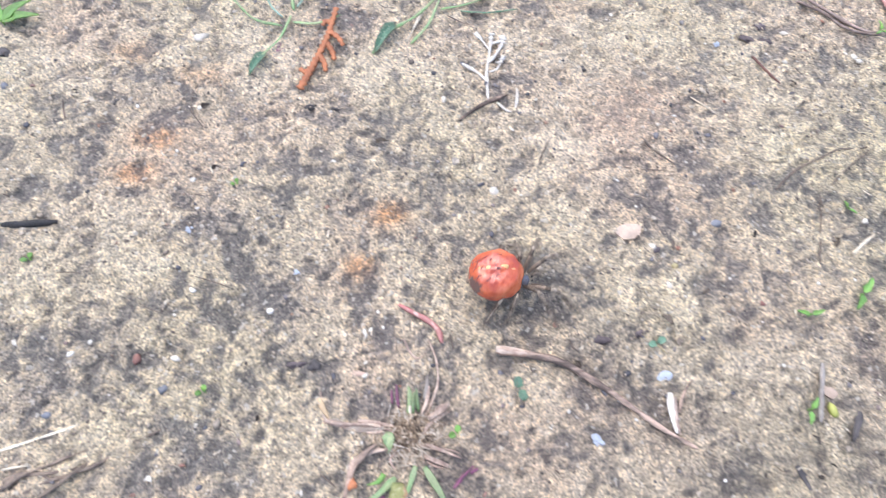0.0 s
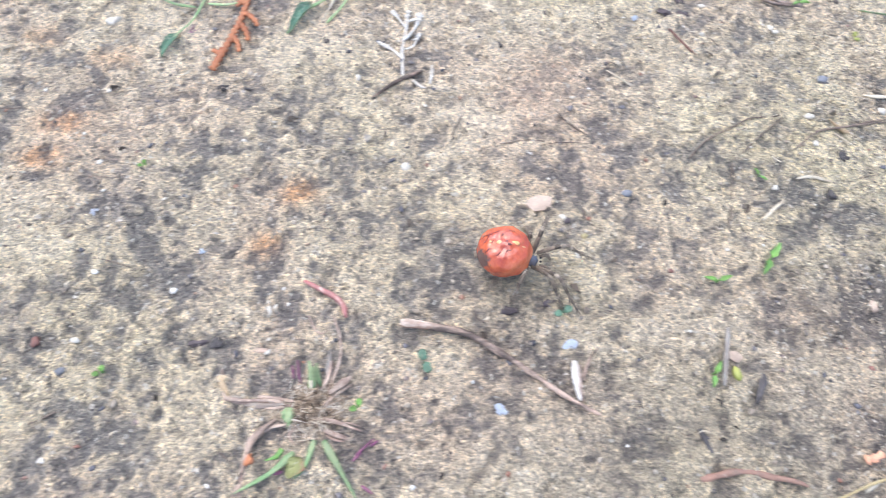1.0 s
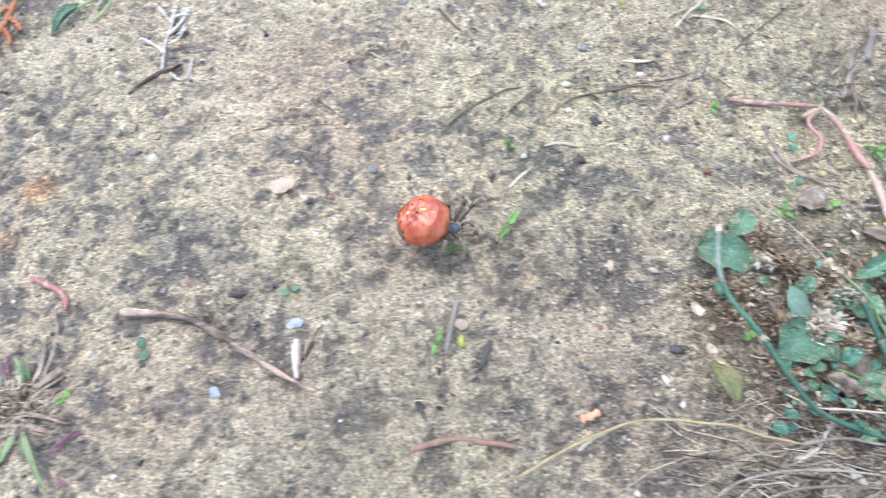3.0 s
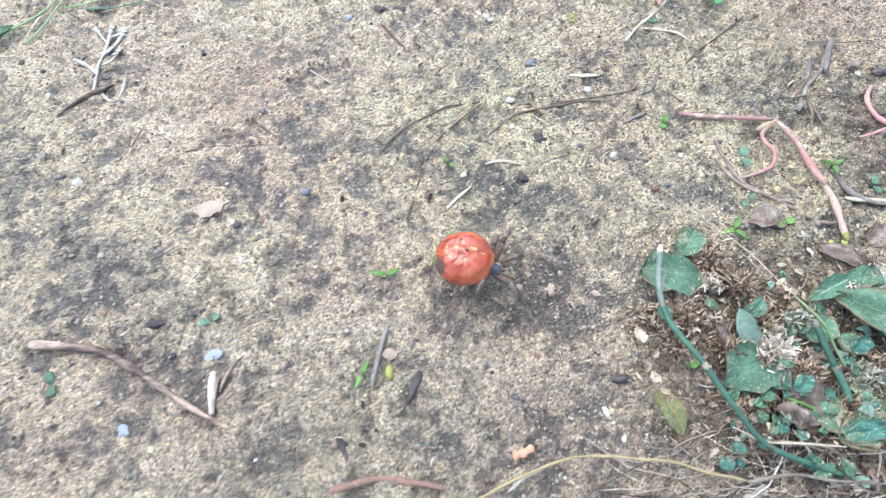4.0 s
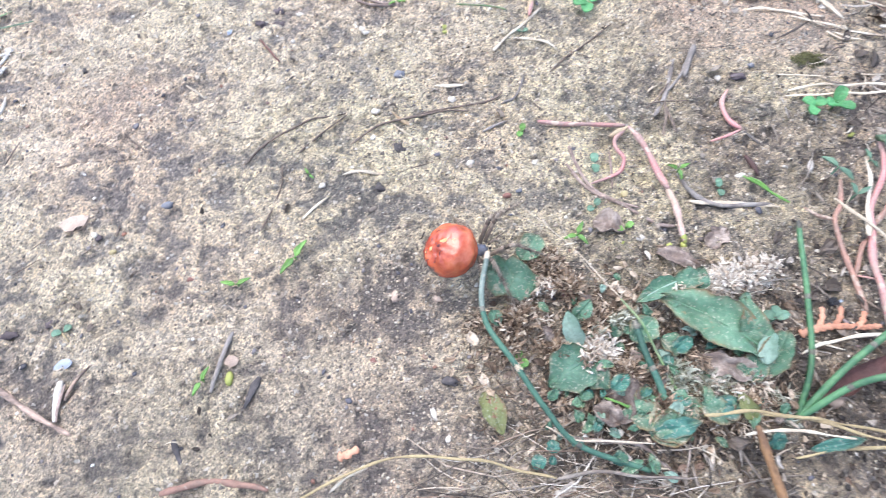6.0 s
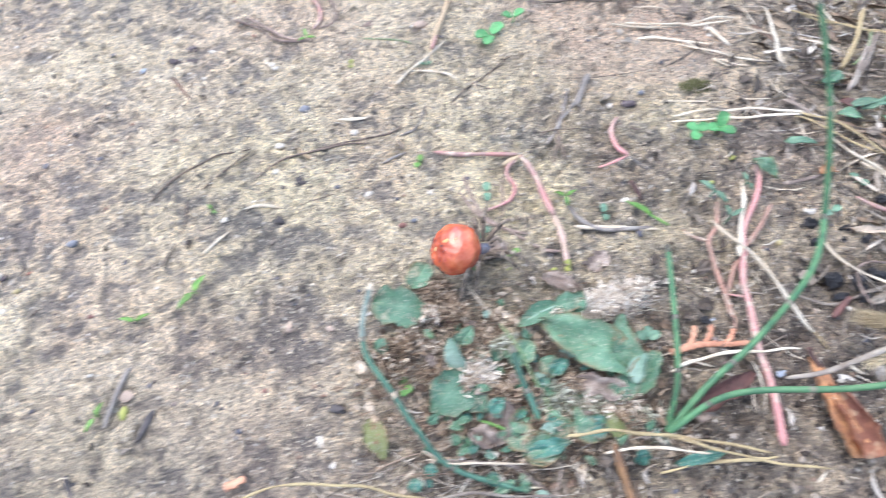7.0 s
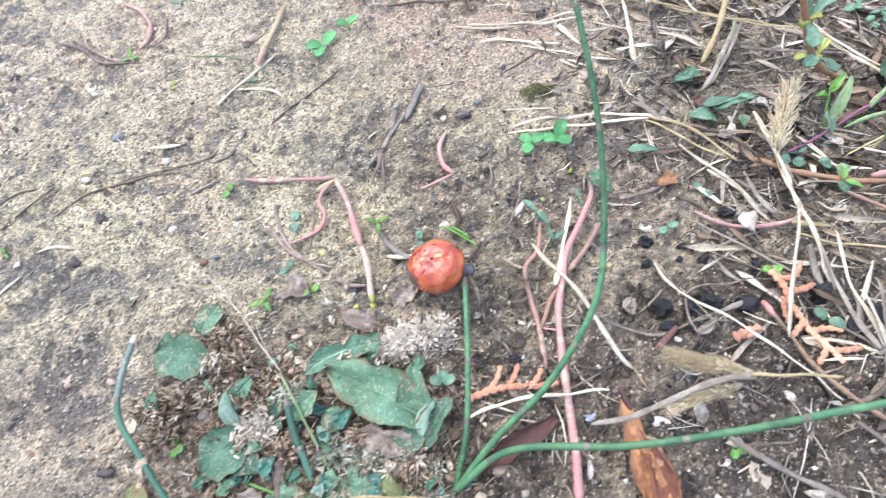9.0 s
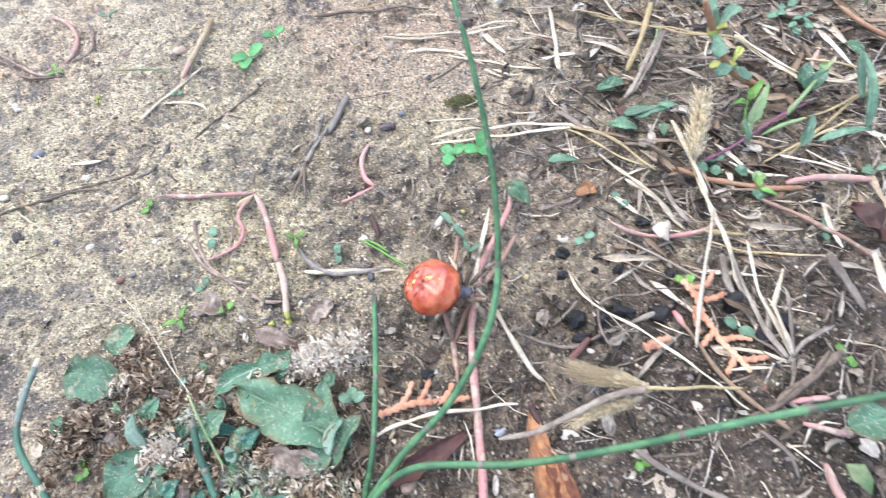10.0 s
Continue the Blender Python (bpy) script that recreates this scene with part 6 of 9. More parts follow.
rod("white_straw", [(354.9, 90.8, 5), (360.6, 86.7, 5), (370.9, 82.6, 5)], 0.42, 0.34, STRAW, "white straw", "straw")
rod("straw", [(170.1, 113.5, 0.8), (174.8, 119, 0.8), (180.7, 124, 0.8), (187.4, 131.2, 0.8)], 0.59, 0.42, STRAW, "pale dry leaf sheath on sand", "straw", flat=0.5)
rod("straw", [(174, 119.2, 0.8), (180.7, 119.2, 0.8), (185.8, 117.3, 0.8), (189.4, 113.7, 0.8)], 0.51, 0.42, STRAW, "pale dry blade on sand", "straw", flat=0.5)
rod("green_grass", [(160.8, 135.2, 0.8), (166.5, 134.6, 0.8), (173.6, 132.2, 0.8), (176.2, 130.4, 0.8)], 0.23, 0.29, GRASS, "thin green grass blade on sand", "grass")
rod("green_grass", [(231.3, 63.3, 1.5), (233.7, 61.7, 1.5), (235.8, 59.7, 1.5)], 0.35, 0.4, SPROUT, "tiny bright green grass blade", "grass")
rod("green_grass", [(229.4, 63.6, 2), (232.9, 61, 2), (236.2, 58.2, 2), (239.3, 55.2, 2)], 0.3, 0.4, SPROUT, "bright green grass blade", "grass")
rod("green_grass", [(181.8, 10.5, 3), (186, 8.6, 3), (191.7, 5.7, 3)], 0.34, 0.3, SPROUT, "bright green grass blade", "grass", flat=0.5)
rod("straw", [(163.1, 57.9, 4), (169.7, 55.9, 4.5), (176.4, 51.4, 4), (180.2, 47.7, 3)], 0.10, 0.08, STRAW, "branch of a dry thread-like grass panicle", "straw")
rod("dry_straw", [(174.1, 59.1, 4), (177.3, 51.8, 4.5), (181, 46.2, 5), (184.6, 39.4, 5.5), (188, 34.2, 6), (189.9, 31.5, 6)], 0.09, 0.17, STRAW, "thread-thin pale grass stalk", "straw")
rod("straw", [(180.4, 56.6, 4), (180.2, 51.5, 4), (181.7, 46, 5)], 0.08, 0.09, STRAW, "thread-thin grass branch", "straw")
rod("straw", [(169.1, 61.5, 4), (173.6, 56.2, 4), (177.3, 51.1, 4.5)], 0.08, 0.08, STRAW, "thread-thin grass branch", "straw")
rod("green_grass", [(189.9, 31.5, 6), (192.9, 25, 6), (195.6, 18.9, 5.5), (198.5, 12, 4), (199.6, 8.1, 3)], 0.26, 0.36, GRASS, "thin pale green grass stalk", "grass")
rod("straw", [(221.5, 41.9, 1.2), (218.2, 39.8, 1.2), (215.8, 37.8, 1.2)], 0.16, 0.13, STRAW, "thread-thin straw", "straw")
rod("straw", [(182.3, 45.9, 2), (185, 40.2, 3), (186.7, 36.2, 4)], 0.09, 0.10, STRAW, "thin dry grass stalk", "straw")
rod("dry_grass", [(199.1, 4, 12), (207.2, 4, 12), (216.2, 2.5, 11), (225.1, 0.9, 10), (234, -1, 9), (241.7, -3.5, 8)], 0.36, 0.26, YSTRAW, "raised yellowish dry straw", "straw", flat=0.6)
rod("dry_grass", [(206.7, -0.1, 10), (213.8, 0.1, 10), (221.7, -0.6, 10), (228.5, -2.1, 10)], 0.36, 0.24, STRAW, "raised whitish dry straw", "straw", flat=0.6)
rod("dry_grass", [(211.8, 3.7, 10), (220.3, 1.8, 10), (230.5, -1.8, 10), (240.5, -5.1, 10), (251.5, -8, 10)], 0.36, 0.26, YSTRAW, "pale raised dry straw", "straw", flat=0.6)
rod("dry_grass", [(147.4, -16.2, 2), (153.8, -12.2, 3), (163.2, -10.1, 4), (173.2, -10.3, 5), (184, -11.9, 5)], 0.30, 0.26, GSTRAW, "grey dry straw", "straw", flat=0.6)
rod("dry_grass", [(158, -15.6, 2), (165, -13.9, 3), (173.8, -13.4, 4), (183.8, -14.4, 4)], 0.34, 0.24, GSTRAW, "grey dry straw", "straw", flat=0.6)
rod("dry_grass", [(169.8, -5, 3), (178.4, -4.3, 4), (187.7, -6, 4), (198.2, -7, 4)], 0.36, 0.26, GSTRAW, "grey dry straw", "straw", flat=0.6)
rod("white_straw", [(169.1, 5.3, 6), (174.8, 1.8, 6), (183.9, 1.2, 5), (190.9, 0.1, 4)], 0.26, 0.2, STRAW, "whitish straw by a horsetail", "straw")

rod("dry_grass", [(318.1, 18.7, 1.5), (315.8, 24.5, 3.0), (314.6, 33.6, 4.0), (313.5, 42.9, 5.0)], 0.7, 0.4, GSTRAW, "grey dry grass blade of a fanned tuft", "grass", flat=0.4, wob=0.3)
rod("dry_grass", [(318.6, 18.8, 1.5), (317.1, 25.2, 4.0), (316.6, 33.5, 5.0), (317.3, 44.9, 6.0)], 0.55, 0.4, STRAW, "grey dry grass blade of a fanned tuft", "grass", flat=0.4, wob=0.3)
rod("dry_grass", [(318.7, 18.9, 2.0), (317.5, 23.5, 5.0), (317.2, 29.0, 6.0), (316.9, 31.3, 6.0)], 0.6, 0.3, STRAW, "grey dry grass blade of a fanned tuft", "grass", flat=0.4, wob=0.3)
rod("dry_grass", [(318.9, 18.9, 2.0), (319.2, 24.5, 5.0), (321.3, 31.6, 6.0), (321.0, 33.3, 6.0)], 0.5, 0.35, GSTRAW, "grey dry grass blade of a fanned tuft", "grass", flat=0.4, wob=0.3)
rod("dry_grass", [(319.1, 18.7, 1.5), (321.7, 20.9, 3.0), (326.5, 22.6, 3.0), (330.5, 23.8, 2.0)], 0.5, 0.3, GSTRAW, "grey dry grass blade of a fanned tuft", "grass", flat=0.4, wob=0.3)
rod("dry_grass", [(317.4, 18.3, 1.5), (313.4, 20.7, 2.0), (309.1, 22.3, 2.0), (303.9, 24.1, 1.5)], 0.4, 0.25, STRAW, "grey dry grass blade of a fanned tuft", "grass", flat=0.4, wob=0.3)
rod("dry_grass", [(318.6, 18.1, 1.5), (317.9, 14.5, 1.5), (315.9, 11.3, 1.0)], 0.6, 0.4, GSTRAW, "grey dry grass blade of a fanned tuft", "grass", flat=0.4, wob=0.3)
rod("dark_stick", [(306.1, 8.7, 2.0), (312.1, 9.8, 3.0), (320.3, 13.5, 4.0), (327.9, 18.0, 5.0)], 0.55, 0.8, ROOT, "dark brown weathered stick on litter", "stick")
rod("dry_grass", [(293.1, 77.1, 2.0), (297.1, 71.2, 3.0), (301.7, 62.7, 3.0), (306.0, 53.6, 2.0)], 0.7, 0.45, STRAW, "broad bleached grass blade on litter", "grass", flat=0.35, wob=0.3)
rod("dry_grass", [(286.8, 87.6, 2.0), (292.7, 81.9, 3.0), (298.3, 75.3, 3.0), (304.4, 70.5, 2.0)], 0.35, 0.3, YSTRAW, "olive dry grass stem bent over litter", "grass")
rod("dry_grass", [(286.2, 94.5, 2.0), (288.8, 90.2, 3.0), (291.5, 85.8, 3.0)], 0.9, 0.6, GSTRAW, "folded grey dry blade on soil", "grass", flat=0.4)
rod("dry_grass", [(320.4, 112.9, 5.0), (315.3, 106.3, 4.0), (309.0, 98.0, 3.0), (304.8, 93.7, 2.0)], 0.9, 0.5, GSTRAW, "long grey folded grass blade", "grass", flat=0.35)
rod("dry_grass", [(274.3, 64.9, 1.5), (279.7, 64.9, 2.0), (285.6, 65.5, 2.0)], 0.8, 0.5, BROWNLEAF, "tan flat dead blade on soil", "grass", flat=0.3)
rod("dry_grass", [(245.7, 129.6, 1.5), (253.1, 127.1, 1.5), (262.4, 126.0, 2.0), (270.8, 125.6, 2.0), (279.3, 125.6, 2.5)], 0.45, 0.4, STRAW, "pale thick straw over bare soil", "straw", wob=0.5)
rod("dry_grass", [(252.5, 122.5, 1.0), (261.3, 119.9, 1.0), (265.8, 116.3, 1.0), (270.2, 113.2, 1.0)], 0.35, 0.3, STRAW, "pale forked straw over bare soil", "straw", wob=0.5)
rod("dry_grass", [(271.8, 123.6, 1.5), (273.9, 119.7, 1.5), (276.6, 116.3, 1.0)], 1.1, 0.5, STRAW, "white flat dry leaf base on soil", "straw", flat=0.3)
rod("dry_grass", [(269.5, 111.6, 1.0), (272.7, 109.5, 1.0), (275.0, 108.3, 1.0)], 0.6, 0.3, STRAW, "short white straw on soil", "straw", flat=0.4)
rod("dry_grass", [(291.5, 120.1, 3.0), (290.6, 114.1, 2.5), (289.9, 107.7, 2.0)], 0.45, 0.55, STRAW, "frayed white dry blade", "straw", flat=0.4)
rod("root", [(222.4, 144.1, 0.8), (231.3, 142.7, 1.2), (240.1, 141.4, 1.5), (248.8, 141.0, 1.5), (257.4, 139.2, 1.0)], 0.45, 0.35, ROOT, "fibrous brown root lying along bare soil", "root", wob=0.9)
rod("root", [(227.8, 144.7, 0.8), (236.6, 143.0, 1.2), (245.5, 142.7, 1.5)], 0.3, 0.22, CREAM, "pale root strand on bare soil", "root", wob=0.6)
rod("root", [(228.6, 109.1, 0.8), (226.0, 104.2, 1.2), (222.5, 98.9, 1.2), (217.4, 94.4, 0.8)], 0.6, 0.4, GREYWOOD, "weathered grey twig half sunk in sand", "twig", wob=0.5)
rod("root", [(216.4, 91.0, 0.6), (214.8, 84.6, 1.0), (213.1, 79.7, 1.0), (214.3, 75.4, 0.5)], 0.55, 0.4, ROOT, "crumbling dark bark strip in sand", "bark", wob=0.7)
rod("root", [(178.7, 105.1, 0.5), (176.8, 100.4, 0.8), (174.0, 96.2, 0.8), (170.2, 93.4, 0.5)], 0.5, 0.3, GREYWOOD, "thin grey root on sand", "root", wob=0.6)
rod("root", [(134.5, 88.5, 0.5), (143.5, 90.1, 0.8), (152.3, 92.1, 0.8), (161.2, 92.4, 0.5)], 0.35, 0.25, ROOT, "wiry brown root across sand", "root", wob=0.5)

leaf("weed_leaf", (334.7, 85.1, 5.0), (339.5, 89.1, 8.0), 2.6, SPROUT, "bright green grass leaf rising from litter", "leaf", shape="lance")
leaf("weed_leaf", (334.1, 84.6, 5.0), (330.2, 84.1, 5.0), 2.2, SPROUT, "short bright green grass leaf", "leaf", shape="lance")
rod("green_grass", [(331.7, 76.8, 2.0), (333.0, 81.5, 4.0), (335.0, 85.6, 5.0)], 0.45, 0.35, SPROUT, "bright green grass shoot among litter", "grass")
leaf("weed_leaf", (350.7, 85.8, 6.0), (350.3, 89.9, 9.0), 3.6, FLESHY, "fleshy bluish leaf on a pale stem", "leaf", shape="oval")
leaf("weed_leaf", (351.8, 85.5, 6.0), (356.0, 88.7, 9.0), 3.4, FLESHY, "fleshy bluish leaf on a pale stem", "leaf", shape="oval")
rod("green_grass", [(344.6, 81.0, 3.0), (350.5, 84.8, 5.0), (357.0, 89.4, 8.0)], 0.55, 0.4, PALEPINK, "pale pinkish weed stem with green tip", "stem")
leaf("weed_leaf", (363.8, 89.0, 10.0), (360.0, 92.7, 13.0), 5.0, LEAF, "greyish green blade tip with a pink end", "leaf", shape="lance")
rod("green_grass", [(360.5, 78.2, 8.0), (361.9, 83.6, 10.0), (362.7, 89.2, 12.0)], 1.0, 0.9, FLESHY, "broad greyish green grass stem", "grass", flat=0.4)
leaf("weed_leaf", (353.8, 115.0, 3.0), (356.2, 114.5, 3.4), 2.6, FLESHY, "small round bluish seedling leaf", "leaf", shape="round")
leaf("weed_leaf", (358.5, 114.5, 3.0), (356.2, 115.0, 3.4), 2.6, FLESHY, "small round bluish seedling leaf", "leaf", shape="round")
leaf("weed_leaf", (357.8, 110.5, 3.0), (359.4, 109.2, 3.4), 2.6, FLESHY, "small round bluish seedling leaf", "leaf", shape="round")
leaf("weed_leaf", (364.0, 108.7, 3.0), (361.3, 108.4, 3.4), 2.6, FLESHY, "small round bluish seedling leaf", "leaf", shape="round")
leaf("weed_leaf", (358.6, 107.6, 3.0), (359.9, 108.0, 3.4), 2.6, FLESHY, "small round bluish seedling leaf", "leaf", shape="round")
leaf("weed_leaf", (315.7, 68.3, 3.0), (318.3, 67.7, 3.5), 3.0, FLESHY, "small round bluish seedling leaf", "leaf", shape="round")
leaf("weed_leaf", (318.8, 67.0, 3.0), (321.4, 66.4, 3.5), 3.0, FLESHY, "small round bluish seedling leaf", "leaf", shape="round")
leaf("weed_leaf", (355.1, 60.4, 3.0), (357.5, 59.8, 3.5), 3.0, FLESHY, "small round bluish seedling leaf", "leaf", shape="round")
leaf("weed_leaf", (324.3, 66.0, 3.0), (327.2, 64.1, 3.0), 3.0, FLESHY, "small bluish seedling leaf", "leaf", shape="round")
leaf("weed_leaf", (327.9, 62.2, 3.0), (330.2, 62.2, 5.0), 3.4, GRASS, "green leaf on a brown purslane stem", "leaf", shape="oval")
leaf("weed_leaf", (327.2, 59.5, 3.0), (327.0, 56.3, 3.0), 3.0, FLESHY, "green leaf under a brown purslane stem", "leaf", shape="oval")
rod("yellow_straw", [(320.3, 111.4, 7.0), (326.9, 106.5, 8.0), (336.7, 103.3, 8.0), (344.1, 97.2, 7.0), (350.6, 89.7, 6.0)], 0.34, 0.3, YSTRAW, "long arched yellow straw over weeds", "straw")
rod("white_straw", [(338.5, 106.8, 7.0), (342.4, 100.7, 7.0), (348.1, 92.6, 6.0), (353.4, 89.1, 6.0), (360.9, 85.6, 6.0)], 0.42, 0.36, STRAW, "bleached straw lying over weeds", "straw", flat=0.5)
rod("yellow_straw", [(368.4, 81.2, 7.0), (363.3, 81.3, 6.0), (355.4, 79.0, 5.0), (347.8, 77.6, 4.0)], 0.35, 0.28, YSTRAW, "thin yellow grass stem over weeds", "straw")
rod("yellow_straw", [(356.5, 73.3, 6.0), (350.5, 71.7, 5.0), (343.1, 70.4, 4.0), (335.4, 68.2, 3.0), (330.7, 66.3, 2.0)], 0.35, 0.28, YSTRAW, "thin yellow grass stem over weeds", "straw")
rod("white_straw", [(343.6, 68.1, 4.0), (347.6, 64.2, 4.0), (352.7, 59.9, 4.0)], 0.4, 0.3, STRAW, "bleached straw on litter", "straw", flat=0.5)
rod("dry_grass", [(320.8, 55.7, 2.0), (322.2, 52.7, 2.5), (326.4, 52.2, 2.0)], 0.4, 0.25, STRAW, "curled white straw on litter", "straw")
rod("dry_straw", [(302.9, 125.9, 4.0), (309.0, 123.4, 4.0), (315.6, 118.5, 5.0), (322.6, 114.7, 5.0)], 0.6, 0.4, YSTRAW, "flat yellow dry blade", "straw", flat=0.4)
rod("dry_straw", [(307.9, 127.1, 6.0), (310.8, 121.8, 5.0), (313.3, 119.0, 5.0)], 0.4, 0.3, STRAW, "pale straw bent over a stalk", "straw")
leaf("weed_leaf", (300.0, 96.8, 3.0), (303.4, 99.4, 5.0), 4.0, LEAF, "narrow green leaf under a dry stalk", "leaf", shape="lance")
leaf("weed_leaf", (302.0, 87.6, 3.0), (312.1, 86.6, 4.0), 2.8, FLESHY, "narrow bluish grass leaf", "leaf", shape="lance")
rod("root", [(-85.4, -1.9, 0.4), (-80.4, 0.6, 1.0), (-74.5, 1.4, 1.0), (-69.7, 2.5, 0.5)], 0.8, 0.5, ROOT, "crumbling brown root in soil", "root", wob=1.0, rough=0.6)
rod("root", [(-76.2, -4.3, 0.4), (-72.8, -2.1, 1.0), (-70.2, 0.7, 0.8), (-68.5, 2.6, 0.4)], 0.6, 0.4, ROOT, "crumbling brown root in soil", "root", wob=1.0, rough=0.6)

# ---- grass tufts on the sand ----
def tuft():
    h = holder("grass_tuft", [(3.1, 11.1, 0)][0], "half-withered grass tuft with green and magenta stubs", "grass tuft")
    def blade(px, w, mat):
        under(rod("blade", px, w, w * 0.2, mat, flat=0.18), h)
    blade([(5.4, 4.9, 1), (9.2, -0.1, 2.5), (13.8, -6.6, 2.5)], 1.05, GRASS)
    blade([(-0.5, 2.7, 1), (-5.3, -1.7, 2), (-12.4, -5.7, 1)], 0.9, GRASS)
    blade([(3.6, 5.1, 1), (2.1, -0.2, 1.5), (-0.1, -2.7, 1)], 0.9, GRASS)
    blade([(-1.5, 11.5, 1), (-2.3, 9, 1.5), (-2.7, 7.3, 1)], 0.9, GRASS)
    blade([(-3.2, 3.3, 1), (-4.2, 1.7, 1), (-6.6, 0.9, 1)], 1.0, SPROUT)
    for px in ([(1.2, 15.9, 0.5), (1.5, 19.4, 2.5), (1.1, 21.9, 4)], [(3.5, 16.6, 0.5), (3, 19.4, 2.5), (2.9, 21.4, 4)], [(2.2, 15.9, 0.5), (2.3, 18.8, 2.5), (2.4, 20.6, 4)]):
        under(rod("stub", px, 0.55, 0.5, LEAF if px[0][0] < 0 else GRASS, flat=0.5), h)
    under(rod("stub", [(1.8, 15.5, 0.5), (1.6, 18.5, 2), (1.4, 20.5, 3)], 0.45, 0.4, STRAW, flat=0.5), h)
    for px in ([(-1, 17.4, 0.5), (-1.5, 20.1, 2), (-1.8, 22.3, 3)], [(-2.6, 18.4, 0.5), (-2.8, 20.1, 2), (-2.8, 21.1, 3)]):
        under(rod("stub", px, 0.4, 0.4, MAGENTA), h)
    for px, r in (([(1.5, 10.4, 0.7), (-4.5, 12.8, 0.7), (-12.1, 13.4, 0.7), (-17.2, 14.7, 0.7), (-19.8, 20.6, 0.7)], 0.9), ([(-1.8, 11.9, 0.7), (-9.4, 12.6, 0.7), (-16, 14.4, 0.7)], 0.8), ([(-4, 9.1, 0.7), (-9.2, 6, 0.7), (-11.2, -0.9, 0.7), (-13.2, -6.9, 0.7)], 1.2), ([(-2.7, 8.6, 0.7), (-7.4, 6.7, 0.7), (-10.4, 2.5, 0.7), (-10.8, -6.9, 0.7)], 0.7), ([(3.4, 10.4, 0.7), (6.7, 14.8, 0.7), (10.3, 17.6, 0.7)], 0.9), ([(4.4, 12.2, 0.7), (6.4, 21.1, 0.7), (6.6, 27.7, 0.7), (4.4, 33.1, 0.7)], 0.7), ([(-0.9, 33, 0.7), (3.5, 28.9, 0.7), (5.2, 31, 0.7)], 0.6), ([(4, 9.2, 0.7), (9.8, 8.5, 0.7), (13.6, 7, 0.7)], 0.5), ([(1.5, 9.8, 0.7), (-1.2, 6.8, 0.7), (-0.3, 4.5, 0.7)], 0.8), ([(5.5, 7.5, 0.7), (8.7, 5.8, 0.7), (11.2, 5.4, 0.7)], 0.7), ([(-4.6, 14.5, 0.7), (-8.4, 14.2, 0.7), (-10.3, 14.5, 0.7)], 0.7)):
        under(rod("dry_root", px, r * 0.55, r * 0.3, [TUFTTAN, TUFTTAN, WOOD][int(r * 100) % 3], wob=1.1, flat=0.3), h)
    for px in ([(13.9, 2.9, 0.8), (12.1, 1.1, 0.8)], [(14.3, -3.9, 0.8), (16.8, -5.5, 0.8)], [(15.6, 4, 0.8), (17.2, 5.2, 0.8)], [(-2.7, -1.3, 0.8), (-5, -1.9, 0.8)]):
        under(rod("dead_blade", px, 0.45, 0.3, MAGENTA, flat=0.5), h)
    under(rod("root", [(-5.3, 8.7, 0.8), (-9.1, 5.4, 0.9), (-10.7, 1.7, 0.9), (-12.5, -3.9, 0.5)], 0.75, 0.5, WOOD, wob=0.8, rough=0.5), h)
    under(rod("dead_blade", [(-16.0, 14.7, 0.7), (-10.8, 12.6, 0.9), (-4.1, 12.5, 0.9)], 0.95, 0.5, GSTRAW, flat=0.3, wob=0.6), h)
    under(rod("sheath", [(-19.3, 19.0, 0.6), (-17.9, 16.7, 0.8), (-16.3, 14.5, 0.7)], 0.9, 0.4, CREAM, flat=0.4, wob=0.4), h)
    under(rod("dead_blade", [(5.4, 14.7, 0.8), (7.8, 16.3, 1.2), (10.5, 18.3, 0.8)], 1.1, 0.6, TUFTTAN, flat=0.35, wob=0.7, rough=0.5), h)
    under(rod("dead_blade", [(4.9, 19.1, 0.6), (5.2, 22.0, 1.0), (5.3, 25.2, 0.6)], 1.0, 0.4, GREYWOOD, flat=0.3), h)
    under(rod("dead_blade", [(5.9, 7.8, 0.8), (9.2, 6.5, 1.0), (11.6, 5.9, 0.6)], 0.7, 0.35, TUFTTAN, flat=0.35, wob=0.6), h)
    under(rod("stalk", [(12.6, 2.1, 0.8), (14.6, 4.0, 1.0), (16.4, 5.7, 0.8)], 0.45, 0.4, MAGENTA), h)
    under(leaf("blade", (1.2, 1.5, 1.2), (-1.6, -2.7, 1.2), 4.2, LEAFOLIVE, shape="lance"), h)
    under(leaf("blade", (-2.9, 12.0, 1.2), (-2.5, 8.4, 1.4), 2.6, GRASS, shape="oval"), h)
tuft()

